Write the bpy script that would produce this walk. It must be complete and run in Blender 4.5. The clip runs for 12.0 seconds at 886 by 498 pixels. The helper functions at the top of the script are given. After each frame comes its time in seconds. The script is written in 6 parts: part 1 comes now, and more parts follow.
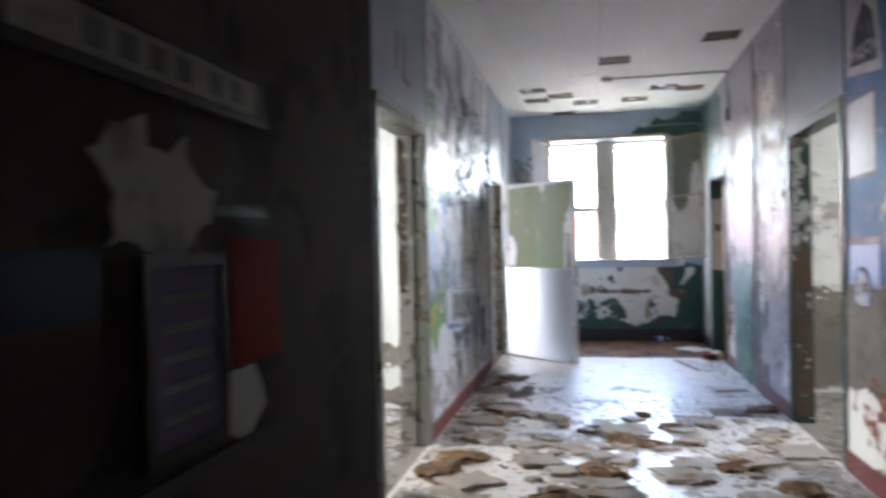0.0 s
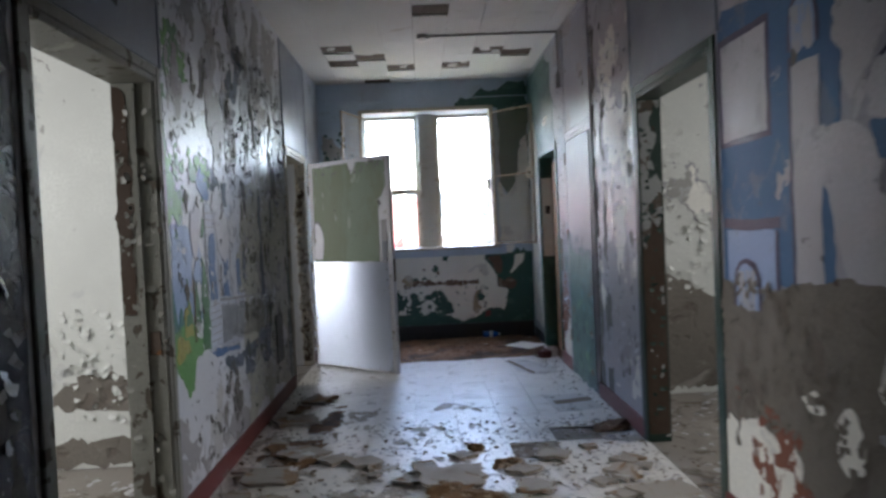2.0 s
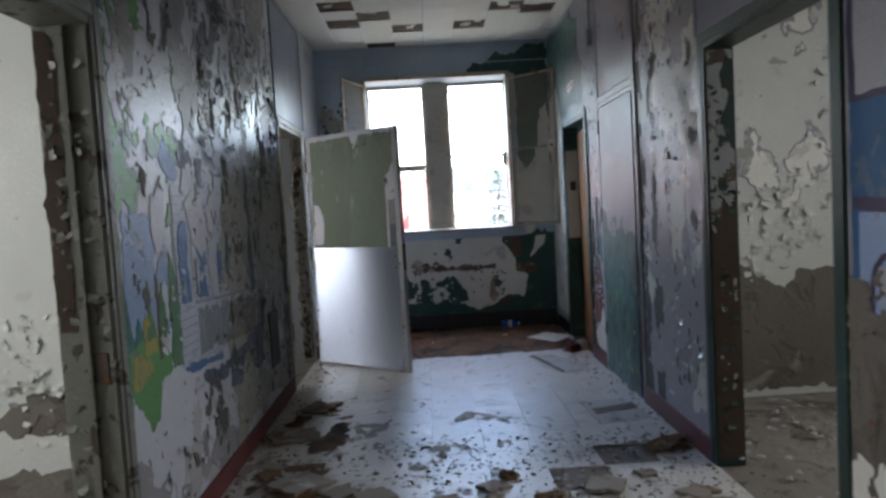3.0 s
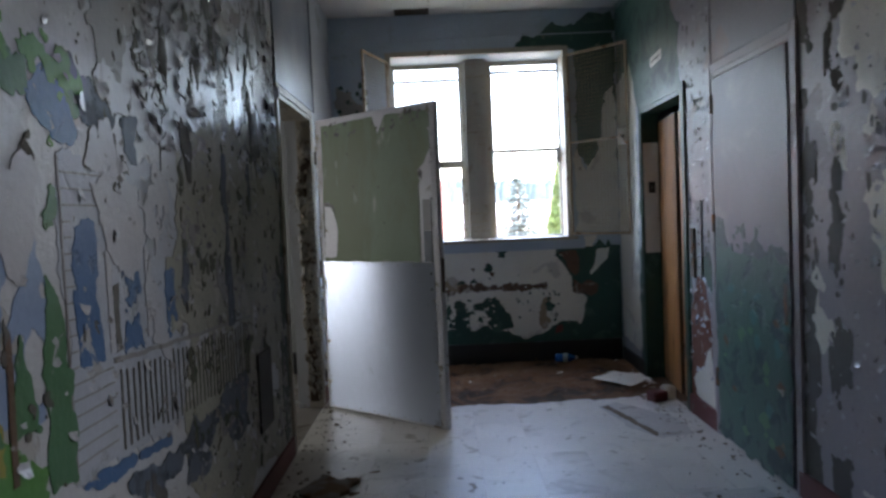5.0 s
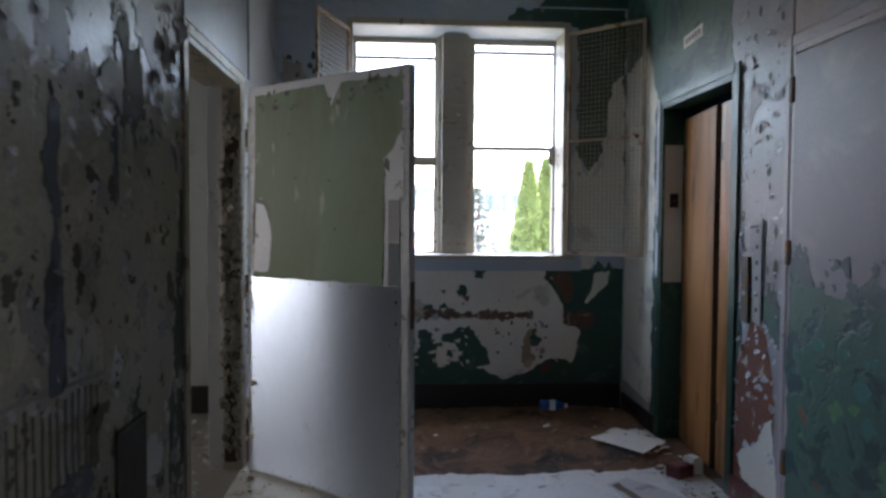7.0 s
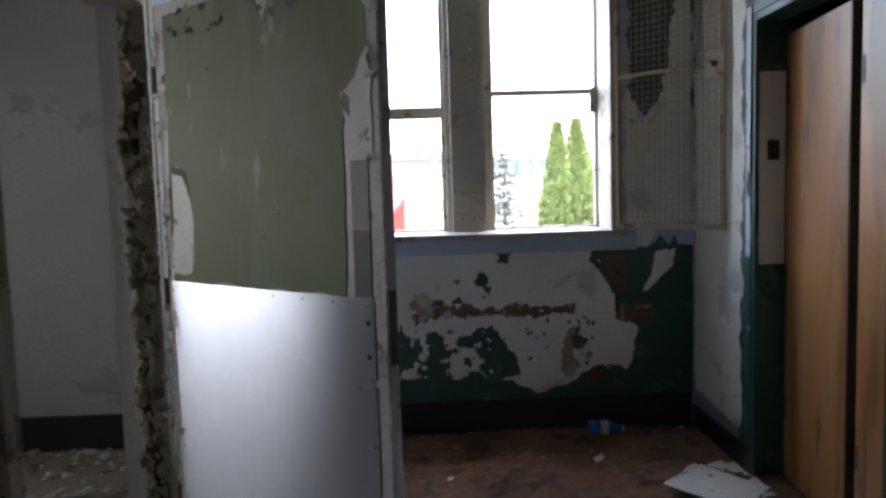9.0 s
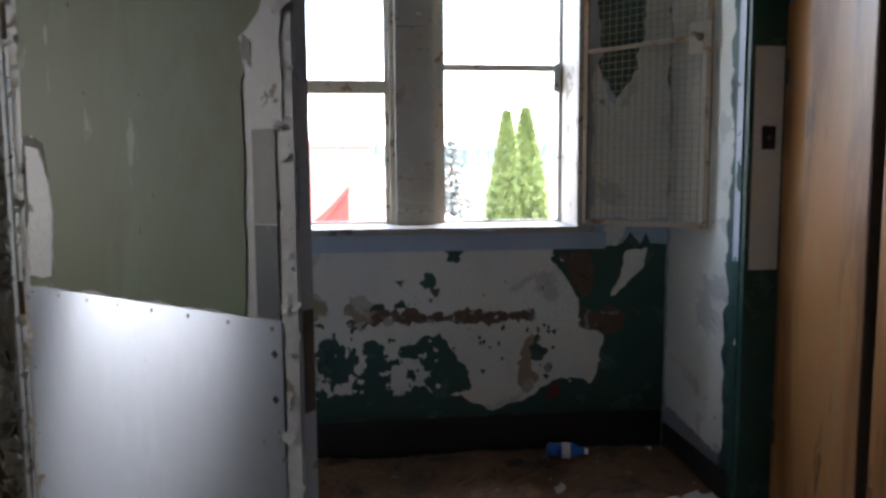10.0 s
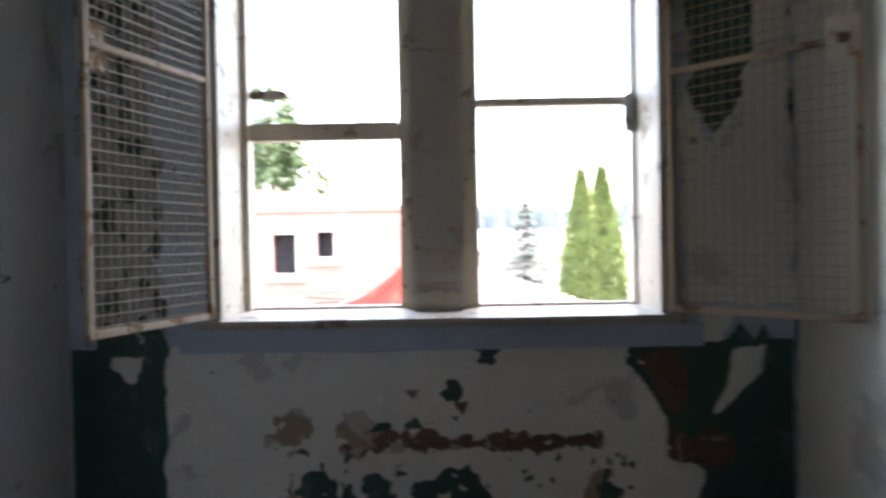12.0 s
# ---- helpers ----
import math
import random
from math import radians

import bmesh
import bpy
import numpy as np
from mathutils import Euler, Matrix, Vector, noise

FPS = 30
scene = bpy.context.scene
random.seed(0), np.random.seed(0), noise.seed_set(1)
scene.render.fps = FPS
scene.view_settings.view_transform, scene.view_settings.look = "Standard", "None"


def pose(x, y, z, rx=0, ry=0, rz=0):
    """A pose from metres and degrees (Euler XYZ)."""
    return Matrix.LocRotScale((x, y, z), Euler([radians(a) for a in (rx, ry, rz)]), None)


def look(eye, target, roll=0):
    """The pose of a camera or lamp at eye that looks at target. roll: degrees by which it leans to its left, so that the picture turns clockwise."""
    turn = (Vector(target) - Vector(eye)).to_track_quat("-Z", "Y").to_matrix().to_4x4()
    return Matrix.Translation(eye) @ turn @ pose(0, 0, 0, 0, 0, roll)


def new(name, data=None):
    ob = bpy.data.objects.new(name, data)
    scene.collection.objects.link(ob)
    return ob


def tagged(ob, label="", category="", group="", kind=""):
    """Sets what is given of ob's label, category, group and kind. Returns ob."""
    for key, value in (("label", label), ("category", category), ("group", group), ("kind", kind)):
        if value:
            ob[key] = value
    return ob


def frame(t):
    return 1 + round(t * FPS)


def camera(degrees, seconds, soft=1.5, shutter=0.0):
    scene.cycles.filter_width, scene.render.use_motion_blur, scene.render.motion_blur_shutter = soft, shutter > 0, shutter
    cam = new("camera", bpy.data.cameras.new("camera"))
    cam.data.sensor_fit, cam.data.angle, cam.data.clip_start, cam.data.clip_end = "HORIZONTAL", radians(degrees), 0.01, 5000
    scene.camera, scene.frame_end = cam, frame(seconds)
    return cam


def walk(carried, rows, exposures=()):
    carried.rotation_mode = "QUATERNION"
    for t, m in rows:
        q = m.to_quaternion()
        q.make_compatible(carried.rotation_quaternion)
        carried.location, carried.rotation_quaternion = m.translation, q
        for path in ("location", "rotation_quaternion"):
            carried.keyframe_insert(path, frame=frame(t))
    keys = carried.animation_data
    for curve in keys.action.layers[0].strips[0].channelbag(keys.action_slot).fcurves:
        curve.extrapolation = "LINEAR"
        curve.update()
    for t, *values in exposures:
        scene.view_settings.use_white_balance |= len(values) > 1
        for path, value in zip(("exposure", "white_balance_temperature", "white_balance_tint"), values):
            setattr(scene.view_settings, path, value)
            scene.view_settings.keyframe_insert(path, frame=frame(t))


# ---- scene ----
cam = camera(64.0, 12.0, soft=2.8, shutter=0.5)
PATH = [
    (0, (0.421, 0.306, 1.352), (0.006, 2.262, 1.35), -1.1),
    (0.5, (0.469, 0.616, 1.385), (0.355, 2.611, 1.323), -2.6),
    (1, (0.446, 0.961, 1.386), (0.429, 2.959, 1.312), -4.8),
    (1.5, (0.432, 1.296, 1.419), (0.684, 3.279, 1.353), -2.8),
    (2, (0.515, 1.676, 1.395), (0.57, 3.674, 1.335), -2.6),
    (2.5, (0.491, 2.104, 1.373), (0.506, 4.103, 1.312), -3.2),
    (3, (0.44, 2.474, 1.429), (0.48, 4.47, 1.305), -3.3),
    (5, (0.22, 3.956, 1.391), (0.227, 5.953, 1.297), -2.5),
    (5.5, (0.156, 4.246, 1.394), (0.111, 6.243, 1.282), -1.0),
    (6, (0.132, 4.605, 1.428), (0.266, 6.6, 1.377), 0.2),
    (6.5, (0.129, 4.893, 1.403), (0.259, 6.888, 1.347), 0.6),
    (8.5, (0.288, 6.17, 1.392), (0.419, 8.16, 1.235), -2.0),
    (9, (0.321, 6.432, 1.404), (0.378, 8.424, 1.24), -1.7),
    (9.5, (0.331, 6.725, 1.419), (0.562, 8.705, 1.256), 0.1),
    (10, (0.36, 6.974, 1.394), (0.568, 8.954, 1.196), -0.4),
    (10.5, (0.516, 7.205, 1.396), (0.622, 9.197, 1.253), 0.4),
    (11, (0.615, 7.405, 1.393), (0.78, 9.396, 1.283), 0.7),
    (11.5, (0.645, 7.67, 1.445), (0.70, 9.668, 1.408), 0.9),
    (11.8, (0.60, 7.82, 1.45), (0.715, 9.816, 1.413), -0.3),
    (12, (0.634, 7.909, 1.421), (0.627, 9.909, 1.401), -1.0),
]
walk(cam, [(t, look(eye, target, roll)) for t, eye, target, roll in PATH],
     exposures=[(0.0, 6.65, 6700, 15), (0.6, 6.45, 6700, 15), (1.5, 5.72, 6700, 14), (2.2, 5.3, 6700, 14), (3.0, 4.98, 6700, 13), (5.5, 4.68, 6800, 13), (8.5, 4.65, 7100, 15), (10.8, 4.72, 7200, 15), (12.0, 4.48, 7500, 15)])

# ---- daylight: a bright overcast sky ----
world = bpy.data.worlds.new("sky")
scene.world = world
world.use_nodes = True
wn = world.node_tree.nodes
sky = wn.new("ShaderNodeTexSky")
sky.sky_type = "NISHITA"
sky.sun_disc = False
sky.sun_elevation, sky.sun_rotation = radians(76), radians(124)
sky.dust_density, sky.air_density = 3.0, 1.0
wn["Background"].inputs["Strength"].default_value = 0.15
world.node_tree.links.new(sky.outputs["Color"], wn["Background"].inputs["Color"])

sun_data = bpy.data.lights.new("sun", "SUN")
sun_data.energy, sun_data.angle, sun_data.color = 0.5, radians(20), (1.0, 0.98, 0.95)
sun = new("sun", sun_data)
sun.matrix_world = look((10.3, -7.0, 50), (0, 0, 0))


def window_light(name, eye, target, width, height, power, spread=180, color=(0.92, 0.96, 1.0)):
    """The sky's light in the opening of a side room's window."""
    data = bpy.data.lights.new(name, "AREA")
    data.shape, data.size, data.size_y, data.energy, data.color = "RECTANGLE", width, height, power, color
    data.spread = radians(spread)
    ob = new(name, data)
    ob.matrix_world = look(eye, target)
    return ob


window_light("window_light", (-4.3, 4.25, 1.85), (-1.3, 5.0, 0.7), 1.6, 1.7, 2.5, 122)
window_light("window_light", (-4.36, 9.06, 1.45), (-1, 8.8, 1.0), 1.08, 1.9, 0.88, 90)
window_light("window_light", (5.1, 5.4, 1.9), (2, 5.6, 0.8), 1.6, 1.7, 1.3, 115)

# ---- materials ----
MATS = {}


def mat(name, color, rough=0.6, metal=0.0, layers=(), bump=0.15, grain=60.0, vary=0.12, rand=0.0, grime=0.0, stretch=None):
    """A surface with fine grain, mottling, noise-shaped layers (color, scale, threshold, softness, roughness, distortion) and relief."""
    m = bpy.data.materials.new(name)
    m.use_nodes = True
    nt = m.node_tree
    N, L = nt.nodes, nt.links
    p = N["Principled BSDF"]
    co = N.new("ShaderNodeTexCoord").outputs["Object"]
    if rand:
        inf = N.new("ShaderNodeObjectInfo")
        add = N.new("ShaderNodeVectorMath")
        add.operation = "MULTIPLY_ADD"
        L.new(inf.outputs["Random"], add.inputs[0])
        add.inputs[1].default_value = (37, 53, 71)
        L.new(co, add.inputs[2])
        co = add.outputs[0]

    if stretch:
        mul = N.new("ShaderNodeVectorMath")
        mul.operation = "MULTIPLY"
        L.new(co, mul.inputs[0])
        mul.inputs[1].default_value = stretch
        co = mul.outputs[0]

    def noise_tex(scale, detail=4.0, distortion=0.0, roughness=0.6):
        n = N.new("ShaderNodeTexNoise")
        n.inputs["Scale"].default_value, n.inputs["Detail"].default_value = scale, detail
        n.inputs["Distortion"].default_value, n.inputs["Roughness"].default_value = distortion, roughness
        L.new(co, n.inputs["Vector"])
        return n.outputs["Fac"]

    def ramp(src, lo, hi, a=0.0, b=1.0):
        r = N.new("ShaderNodeMapRange")
        r.interpolation_type = "SMOOTHSTEP"
        for k, v in zip(("From Min", "From Max", "To Min", "To Max"), (lo, hi, a, b)):
            r.inputs[k].default_value = v
        L.new(src, r.inputs["Value"])
        return r.outputs["Result"]

    def mix(fac, a, b, kind="MIX"):
        x = N.new("ShaderNodeMix")
        x.data_type, x.blend_type = "RGBA", kind
        for k, v in ((0, fac), (6, a), (7, b)):
            if isinstance(v, (int, float)):
                x.inputs[k].default_value = v
            elif isinstance(v, tuple):
                x.inputs[k].default_value = (*v[:3], 1)
            else:
                L.new(v, x.inputs[k])
        return x.outputs[2]

    col = mix(ramp(noise_tex(1.7, 5), 0.3, 0.7), tuple(c * (1 - vary) for c in color), tuple(min(1, c * (1 + vary)) for c in color))
    col = mix(ramp(noise_tex(grain, 3), 0.25, 0.75), col, tuple(c * (1 - 0.8 * vary) for c in color))
    if rand:
        rnd = N.new("ShaderNodeObjectInfo").outputs["Random"]
        col = mix(ramp(rnd, 0, 1, 0, rand), col, tuple(c * 0.55 for c in color))
    ro, height = None, ramp(noise_tex(grain * 0.7, 4), 0.2, 0.8, 0, 0.25)
    for lc, scale, thr, soft, lr, dist in layers:
        f = ramp(noise_tex(scale, 7, dist, 0.62), thr, thr + soft)
        col = mix(f, col, lc)
        x = N.new("ShaderNodeMix")
        L.new(f, x.inputs[0])
        if ro is None:
            x.inputs[2].default_value = rough
        else:
            L.new(ro, x.inputs[2])
        x.inputs[3].default_value = lr
        ro = x.outputs[0]
        y = N.new("ShaderNodeMath")
        y.operation = "SUBTRACT"
        L.new(height, y.inputs[0])
        L.new(f, y.inputs[1])
        height = y.outputs[0]
    if grime:
        col = mix(ramp(noise_tex(0.9, 6, 1.0), 0.45, 0.75, 0, grime), col, (0.10, 0.085, 0.06))
    L.new(col, p.inputs["Base Color"])
    if ro is None:
        ro = ramp(noise_tex(3.1, 4), 0.3, 0.7, rough * 0.85, min(1, rough * 1.15))
    L.new(ro, p.inputs["Roughness"])
    p.inputs["Metallic"].default_value = metal
    if bump:
        b = N.new("ShaderNodeBump")
        b.inputs["Strength"].default_value, b.inputs["Distance"].default_value = bump, 0.01
        L.new(height, b.inputs["Height"])
        L.new(b.outputs["Normal"], p.inputs["Normal"])
    MATS[name] = m
    return m


PLASTER, DARKPL = (0.20, 0.185, 0.165), (0.10, 0.09, 0.075)
wall_l = mat("peeling_lavender_paint", (0.56, 0.58, 0.62), 0.32, layers=[((0.42, 0.42, 0.42), 2.2, 0.58, 0.02, 0.45, 0.6), (DARKPL, 7.0, 0.67, 0.012, 0.8, 0.7)], bump=0.5, vary=0.1)
wall_r = mat("peeling_pale_paint", (0.29, 0.29, 0.325), 0.34, layers=[((0.34, 0.30, 0.295), 2.0, 0.57, 0.03, 0.5, 0.5), (PLASTER, 5.2, 0.645, 0.012, 0.8, 0.7), ((0.05, 0.05, 0.045), 11.0, 0.69, 0.012, 0.8, 0.4)], bump=0.5)
wall_f = mat("pale_blue_wall_paint", (0.42, 0.50, 0.58), 0.45, layers=[((0.36, 0.42, 0.47), 3, 0.6, 0.03, 0.5, 0.3)], bump=0.25)
room_white = mat("stained_white_paint", (0.58, 0.59, 0.54), 0.6, layers=[((0.48, 0.49, 0.46), 3.2, 0.60, 0.03, 0.7, 0.6), ((0.34, 0.33, 0.30), 6.0, 0.67, 0.015, 0.8, 0.6)], bump=0.4)
# Darker copy of the green paint, for woodwork that stands in shadow.
dkgreen_m = mat("shade_darkened_green_paint", (0.012, 0.036, 0.026), 0.4, layers=[((0.03, 0.07, 0.05), 5, 0.6, 0.03, 0.5, 0.4), ((0.25, 0.25, 0.22), 12.0, 0.71, 0.012, 0.8, 0.4)], bump=0.4)
mull_m = mat("grey_window_paint", (0.42, 0.39, 0.335), 0.5, layers=[((0.32, 0.28, 0.22), 5.0, 0.6, 0.06, 0.6, 0.5)], bump=0.3)
# Brown wall colour darkened to carry the shade of the unlit entry.
dark_wall = mat("shade_darkened_vestibule_brown", (0.052, 0.033, 0.024), 0.85, layers=[((0.027, 0.018, 0.014), 2.5, 0.55, 0.05, 0.85, 0.3)], bump=0.3)
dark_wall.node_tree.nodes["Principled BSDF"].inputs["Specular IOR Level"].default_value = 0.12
ceil_m = mat("fibre_ceiling_tile", (0.66, 0.65, 0.62), 0.85, layers=[((0.42, 0.36, 0.28), 1.3, 0.66, 0.06, 0.9, 0.6)], bump=0.1, vary=0.06)
hole_m = mat("bare_lath", (0.07, 0.045, 0.03), 0.9, bump=0.5)
tile_m = mat("worn_vinyl_tile", (0.70, 0.67, 0.61), 0.38, layers=[((0.50, 0.47, 0.42), 2.6, 0.54, 0.16, 0.5, 0.8), ((0.40, 0.36, 0.30), 7.0, 0.60, 0.08, 0.6, 0.6), ((0.16, 0.14, 0.12), 16.0, 0.68, 0.03, 0.7, 0.4)], bump=0.2, rand=0.12)
sub_m = mat("dirty_screed", (0.24, 0.215, 0.185), 0.8, layers=[((0.13, 0.105, 0.08), 4.0, 0.55, 0.06, 0.9, 0.6)], bump=0.6)
red_m = mat("dark_red_baseboard_paint", (0.15, 0.035, 0.03), 0.5, layers=[((0.20, 0.18, 0.16), 8.0, 0.64, 0.02, 0.8, 0.4)], bump=0.3)
black_m = mat("black_baseboard", (0.02, 0.018, 0.018), 0.45, bump=0.2)
green_m = mat("dark_green_paint", (0.022, 0.075, 0.055), 0.4, layers=[((0.05, 0.11, 0.08), 5, 0.58, 0.03, 0.5, 0.4), ((0.25, 0.25, 0.22), 9.0, 0.69, 0.012, 0.8, 0.4)], bump=0.4)
trim_m = mat("chipped_cream_trim", (0.44, 0.39, 0.31), 0.5, layers=[((0.22, 0.17, 0.12), 9.0, 0.60, 0.02, 0.7, 0.5), ((0.06, 0.045, 0.03), 14.0, 0.66, 0.02, 0.8, 0.3)], bump=0.5)
gtrim_m = mat("chipped_grey_trim", (0.33, 0.34, 0.33), 0.45, layers=[((0.10, 0.08, 0.06), 8.0, 0.57, 0.02, 0.8, 0.5), ((0.45, 0.44, 0.4), 6.0, 0.66, 0.02, 0.6, 0.5)], bump=0.6)
sage_m = mat("faded_sage_paint", (0.135, 0.188, 0.112), 0.62, layers=[((0.105, 0.135, 0.065), 3.0, 0.47, 0.16, 0.6, 0.6), ((0.24, 0.28, 0.21), 9.0, 0.62, 0.05, 0.6, 0.3), ((0.06, 0.06, 0.04), 13.0, 0.69, 0.03, 0.7, 0.3)], bump=0.2, stretch=(1, 1, 0.3))
steel_m = mat("brushed_steel_plate", (0.48, 0.53, 0.63), 0.275, metal=0.9, layers=[((0.43, 0.48, 0.57), 3.0, 0.45, 0.4, 0.285, 0.4), ((0.34, 0.37, 0.44), 9.0, 0.66, 0.05, 0.28, 0.6)], bump=0.03, vary=0.08, grain=25, stretch=(1, 1, 0.5))
tarnish_m = mat("tarnished_blue_grey_plate", (0.055, 0.068, 0.085), 0.5, layers=[((0.10, 0.11, 0.12), 9.0, 0.6, 0.05, 0.5, 0.4)], bump=0.1)
dull_pink_m = mat("dull_pink_grey_paint", (0.19, 0.18, 0.18), 0.55, bump=0.2)
nt = steel_m.node_tree
upright = nt.nodes.new("ShaderNodeCombineXYZ")
upright.inputs["Z"].default_value = 1.0
nt.links.new(upright.outputs[0], nt.nodes["Principled BSDF"].inputs["Tangent"])
nt.nodes["Principled BSDF"].inputs["Anisotropic"].default_value = 1.0
grey_m = mat("pale_grey_door_paint", (0.50, 0.50, 0.52), 0.45, layers=[((0.25, 0.22, 0.18), 9.0, 0.62, 0.02, 0.7, 0.5)], bump=0.4)
wood_m = mat("varnished_oak_veneer", (0.46, 0.20, 0.065), 0.32, layers=[((0.22, 0.085, 0.025), 5.0, 0.48, 0.15, 0.35, 0.5), ((0.42, 0.24, 0.11), 7.0, 0.62, 0.08, 0.5, 0.6), ((0.13, 0.055, 0.02), 11.0, 0.64, 0.04, 0.4, 0.3)], bump=0.1, stretch=(1, 1, 0.14))

# ---- geometry helpers ----


def part(name, bm, material, parent=None, label="", smooth=False):
    me = bpy.data.meshes.new(name)
    bmesh.ops.recalc_face_normals(bm, faces=bm.faces)
    bm.to_mesh(me)
    bm.free()
    me.materials.append(material)
    if smooth:
        for f in me.polygons:
            f.use_smooth = True
    ob = new(name, me)
    if parent is not None:
        ob.parent = parent
    if label:
        ob["label"] = label
    return ob


def add_box(bm, a, b, m=None):
    """A box between two corners, put through the matrix m."""
    vs = [Vector((x, y, z)) for x in (a[0], b[0]) for y in (a[1], b[1]) for z in (a[2], b[2])]
    vs = [bm.verts.new(m @ v if m else v) for v in vs]
    for q in ((0, 1, 3, 2), (4, 6, 7, 5), (0, 4, 5, 1), (2, 3, 7, 6), (0, 2, 6, 4), (1, 5, 7, 3)):
        bm.faces.new([vs[i] for i in q])
    return bm


def box(a, b, m=None, bevel=0.0):
    bm = add_box(bmesh.new(), a, b, m)
    if bevel:
        bmesh.ops.recalc_face_normals(bm, faces=bm.faces)
        bmesh.ops.bevel(bm, geom=bm.edges[:], offset=bevel, segments=2, affect="EDGES", clamp_overlap=True)
    return bm


def boxes(*pairs):
    bm = bmesh.new()
    for a, b in pairs:
        add_box(bm, a, b)
    return bm


def structure(name, bm, material, label, category):
    return tagged(part(name, bm, material), label, category, kind="structure")


# ---- the plan ----
XL, XR, YF, ZC, TH, TR = -0.71, 1.87, 10.42, 3.2, 0.18, 0.13
XV, YV = -0.27, 2.5                     # dark vestibule's side wall and its end
L1, L2, R1, CL, R3 = (3.95, 5.05), (8.17, 9.22), (4.9, 6.05), (7.22, 8.18), (8.7, 9.69)
HEAD = 2.16
WIN = (-0.19, 1.42, 1.155, 2.83)

floor = structure("floor", box((-4.6, -1.7, -0.2), (5.4, 11.0, -0.006)), sub_m, "dirty screed floor under broken vinyl tiles", "floor")


def wall_run(name, x0, x1, openings, y0, y1, material, label):
    """A long wall between two planes of x, with door openings (y0, y1, head)."""
    bm, y = bmesh.new(), y0
    for a, b, h in openings:
        add_box(bm, (x0, y, 0), (x1, a, ZC + 0.01))
        add_box(bm, (x0, a, h), (x1, b, ZC + 0.01))
        y = b
    add_box(bm, (x0, y, 0), (x1, y1, ZC + 0.01))
    return structure(name, bm, material, label, "wall")


wall_left = wall_run("wall_left", XL - TH, XL, [(*L1, HEAD), (*L2, HEAD)], YV, L2[1] + 0.001, wall_l, "lavender and white wall with peeling mural paint")
TE = 0.085
structure("wall_left_end", box((XL - TE, L2[1] + 0.001, 0), (XL, YF, ZC + 0.01)), wall_l, "thin lavender wall between the doorway and the window wall", "wall")
wall_right = wall_run("wall_right", XR, XR + TR, [(*R1, HEAD), (*R3, HEAD)], -1.5, YF, wall_r, "pale peeling wall with a faded mural")
wall_near = structure("wall_vestibule", box((XL - TH, -1.5, 0), (XV, YV, ZC)), dark_wall, "brown side wall of the unlit entry, colour darkened for its shade", "wall")
# Unseen end wall, added to keep the near end dark.
wall_back = structure("wall_back", box((-0.9, -1.7, 0), (XR + TR, -1.5, ZC)), dark_wall, "unseen dark wall added to close the corridor", "wall")
x0, x1, z0, z1 = WIN
wall_far = structure("wall_far", boxes(((-4.4, YF, 0), (x0, YF + 0.45, ZC)), ((x1, YF, 0), (5.2, YF + 0.45, ZC)),
                     ((x0, YF, 0), (x1, YF + 0.45, z0 - 0.03)), ((x0, YF, z1), (x1, YF + 0.45, ZC))), wall_f, "pale blue end wall with a double window", "wall")
ceiling_slab = structure("ceiling_slab", box((-4.6, -1.7, ZC + 0.012), (5.4, 11.0, ZC + 0.2)), hole_m, "dark lath and glue above the ceiling tiles", "ceiling")


def side_room(name, wall, label):
    """Plain walls of a room beside the corridor, as boxes."""
    return structure(name, boxes(*wall), room_white, label, "wall")


side_room("wall_room_left", [((-4.6, 6.1, 0), (XL - TH, 6.3, ZC)), ((-4.6, 2.3, 0), (-4.4, 6.3, ZC)), ((-4.6, 2.1, 0), (XL - TH, 2.3, ZC))], "stained white walls of a bright side room")
side_room("wall_room_far", [((-4.6, 7.4, 0), (-4.4, YF, ZC)), ((-4.6, 7.2, 0), (XL - TH, 7.4, ZC))], "dull white walls of the room behind the open door")
side_room("wall_room_right", [((XR + TR, 7.2, 0), (5.4, 7.4, ZC)), ((5.2, 4.2, 0), (5.4, 7.4, ZC)), ((XR + TR, 4.0, 0), (5.4, 4.2, ZC))], "white peeling walls of a side room")
side_room("wall_closet", [((XR + TR, 8.3, 0), (3.2, 8.45, ZC)), ((3.2, 8.3, 0), (3.35, YF, ZC))], "dim walls of a small room")


TILE = 0.305
rng = random.Random(5)


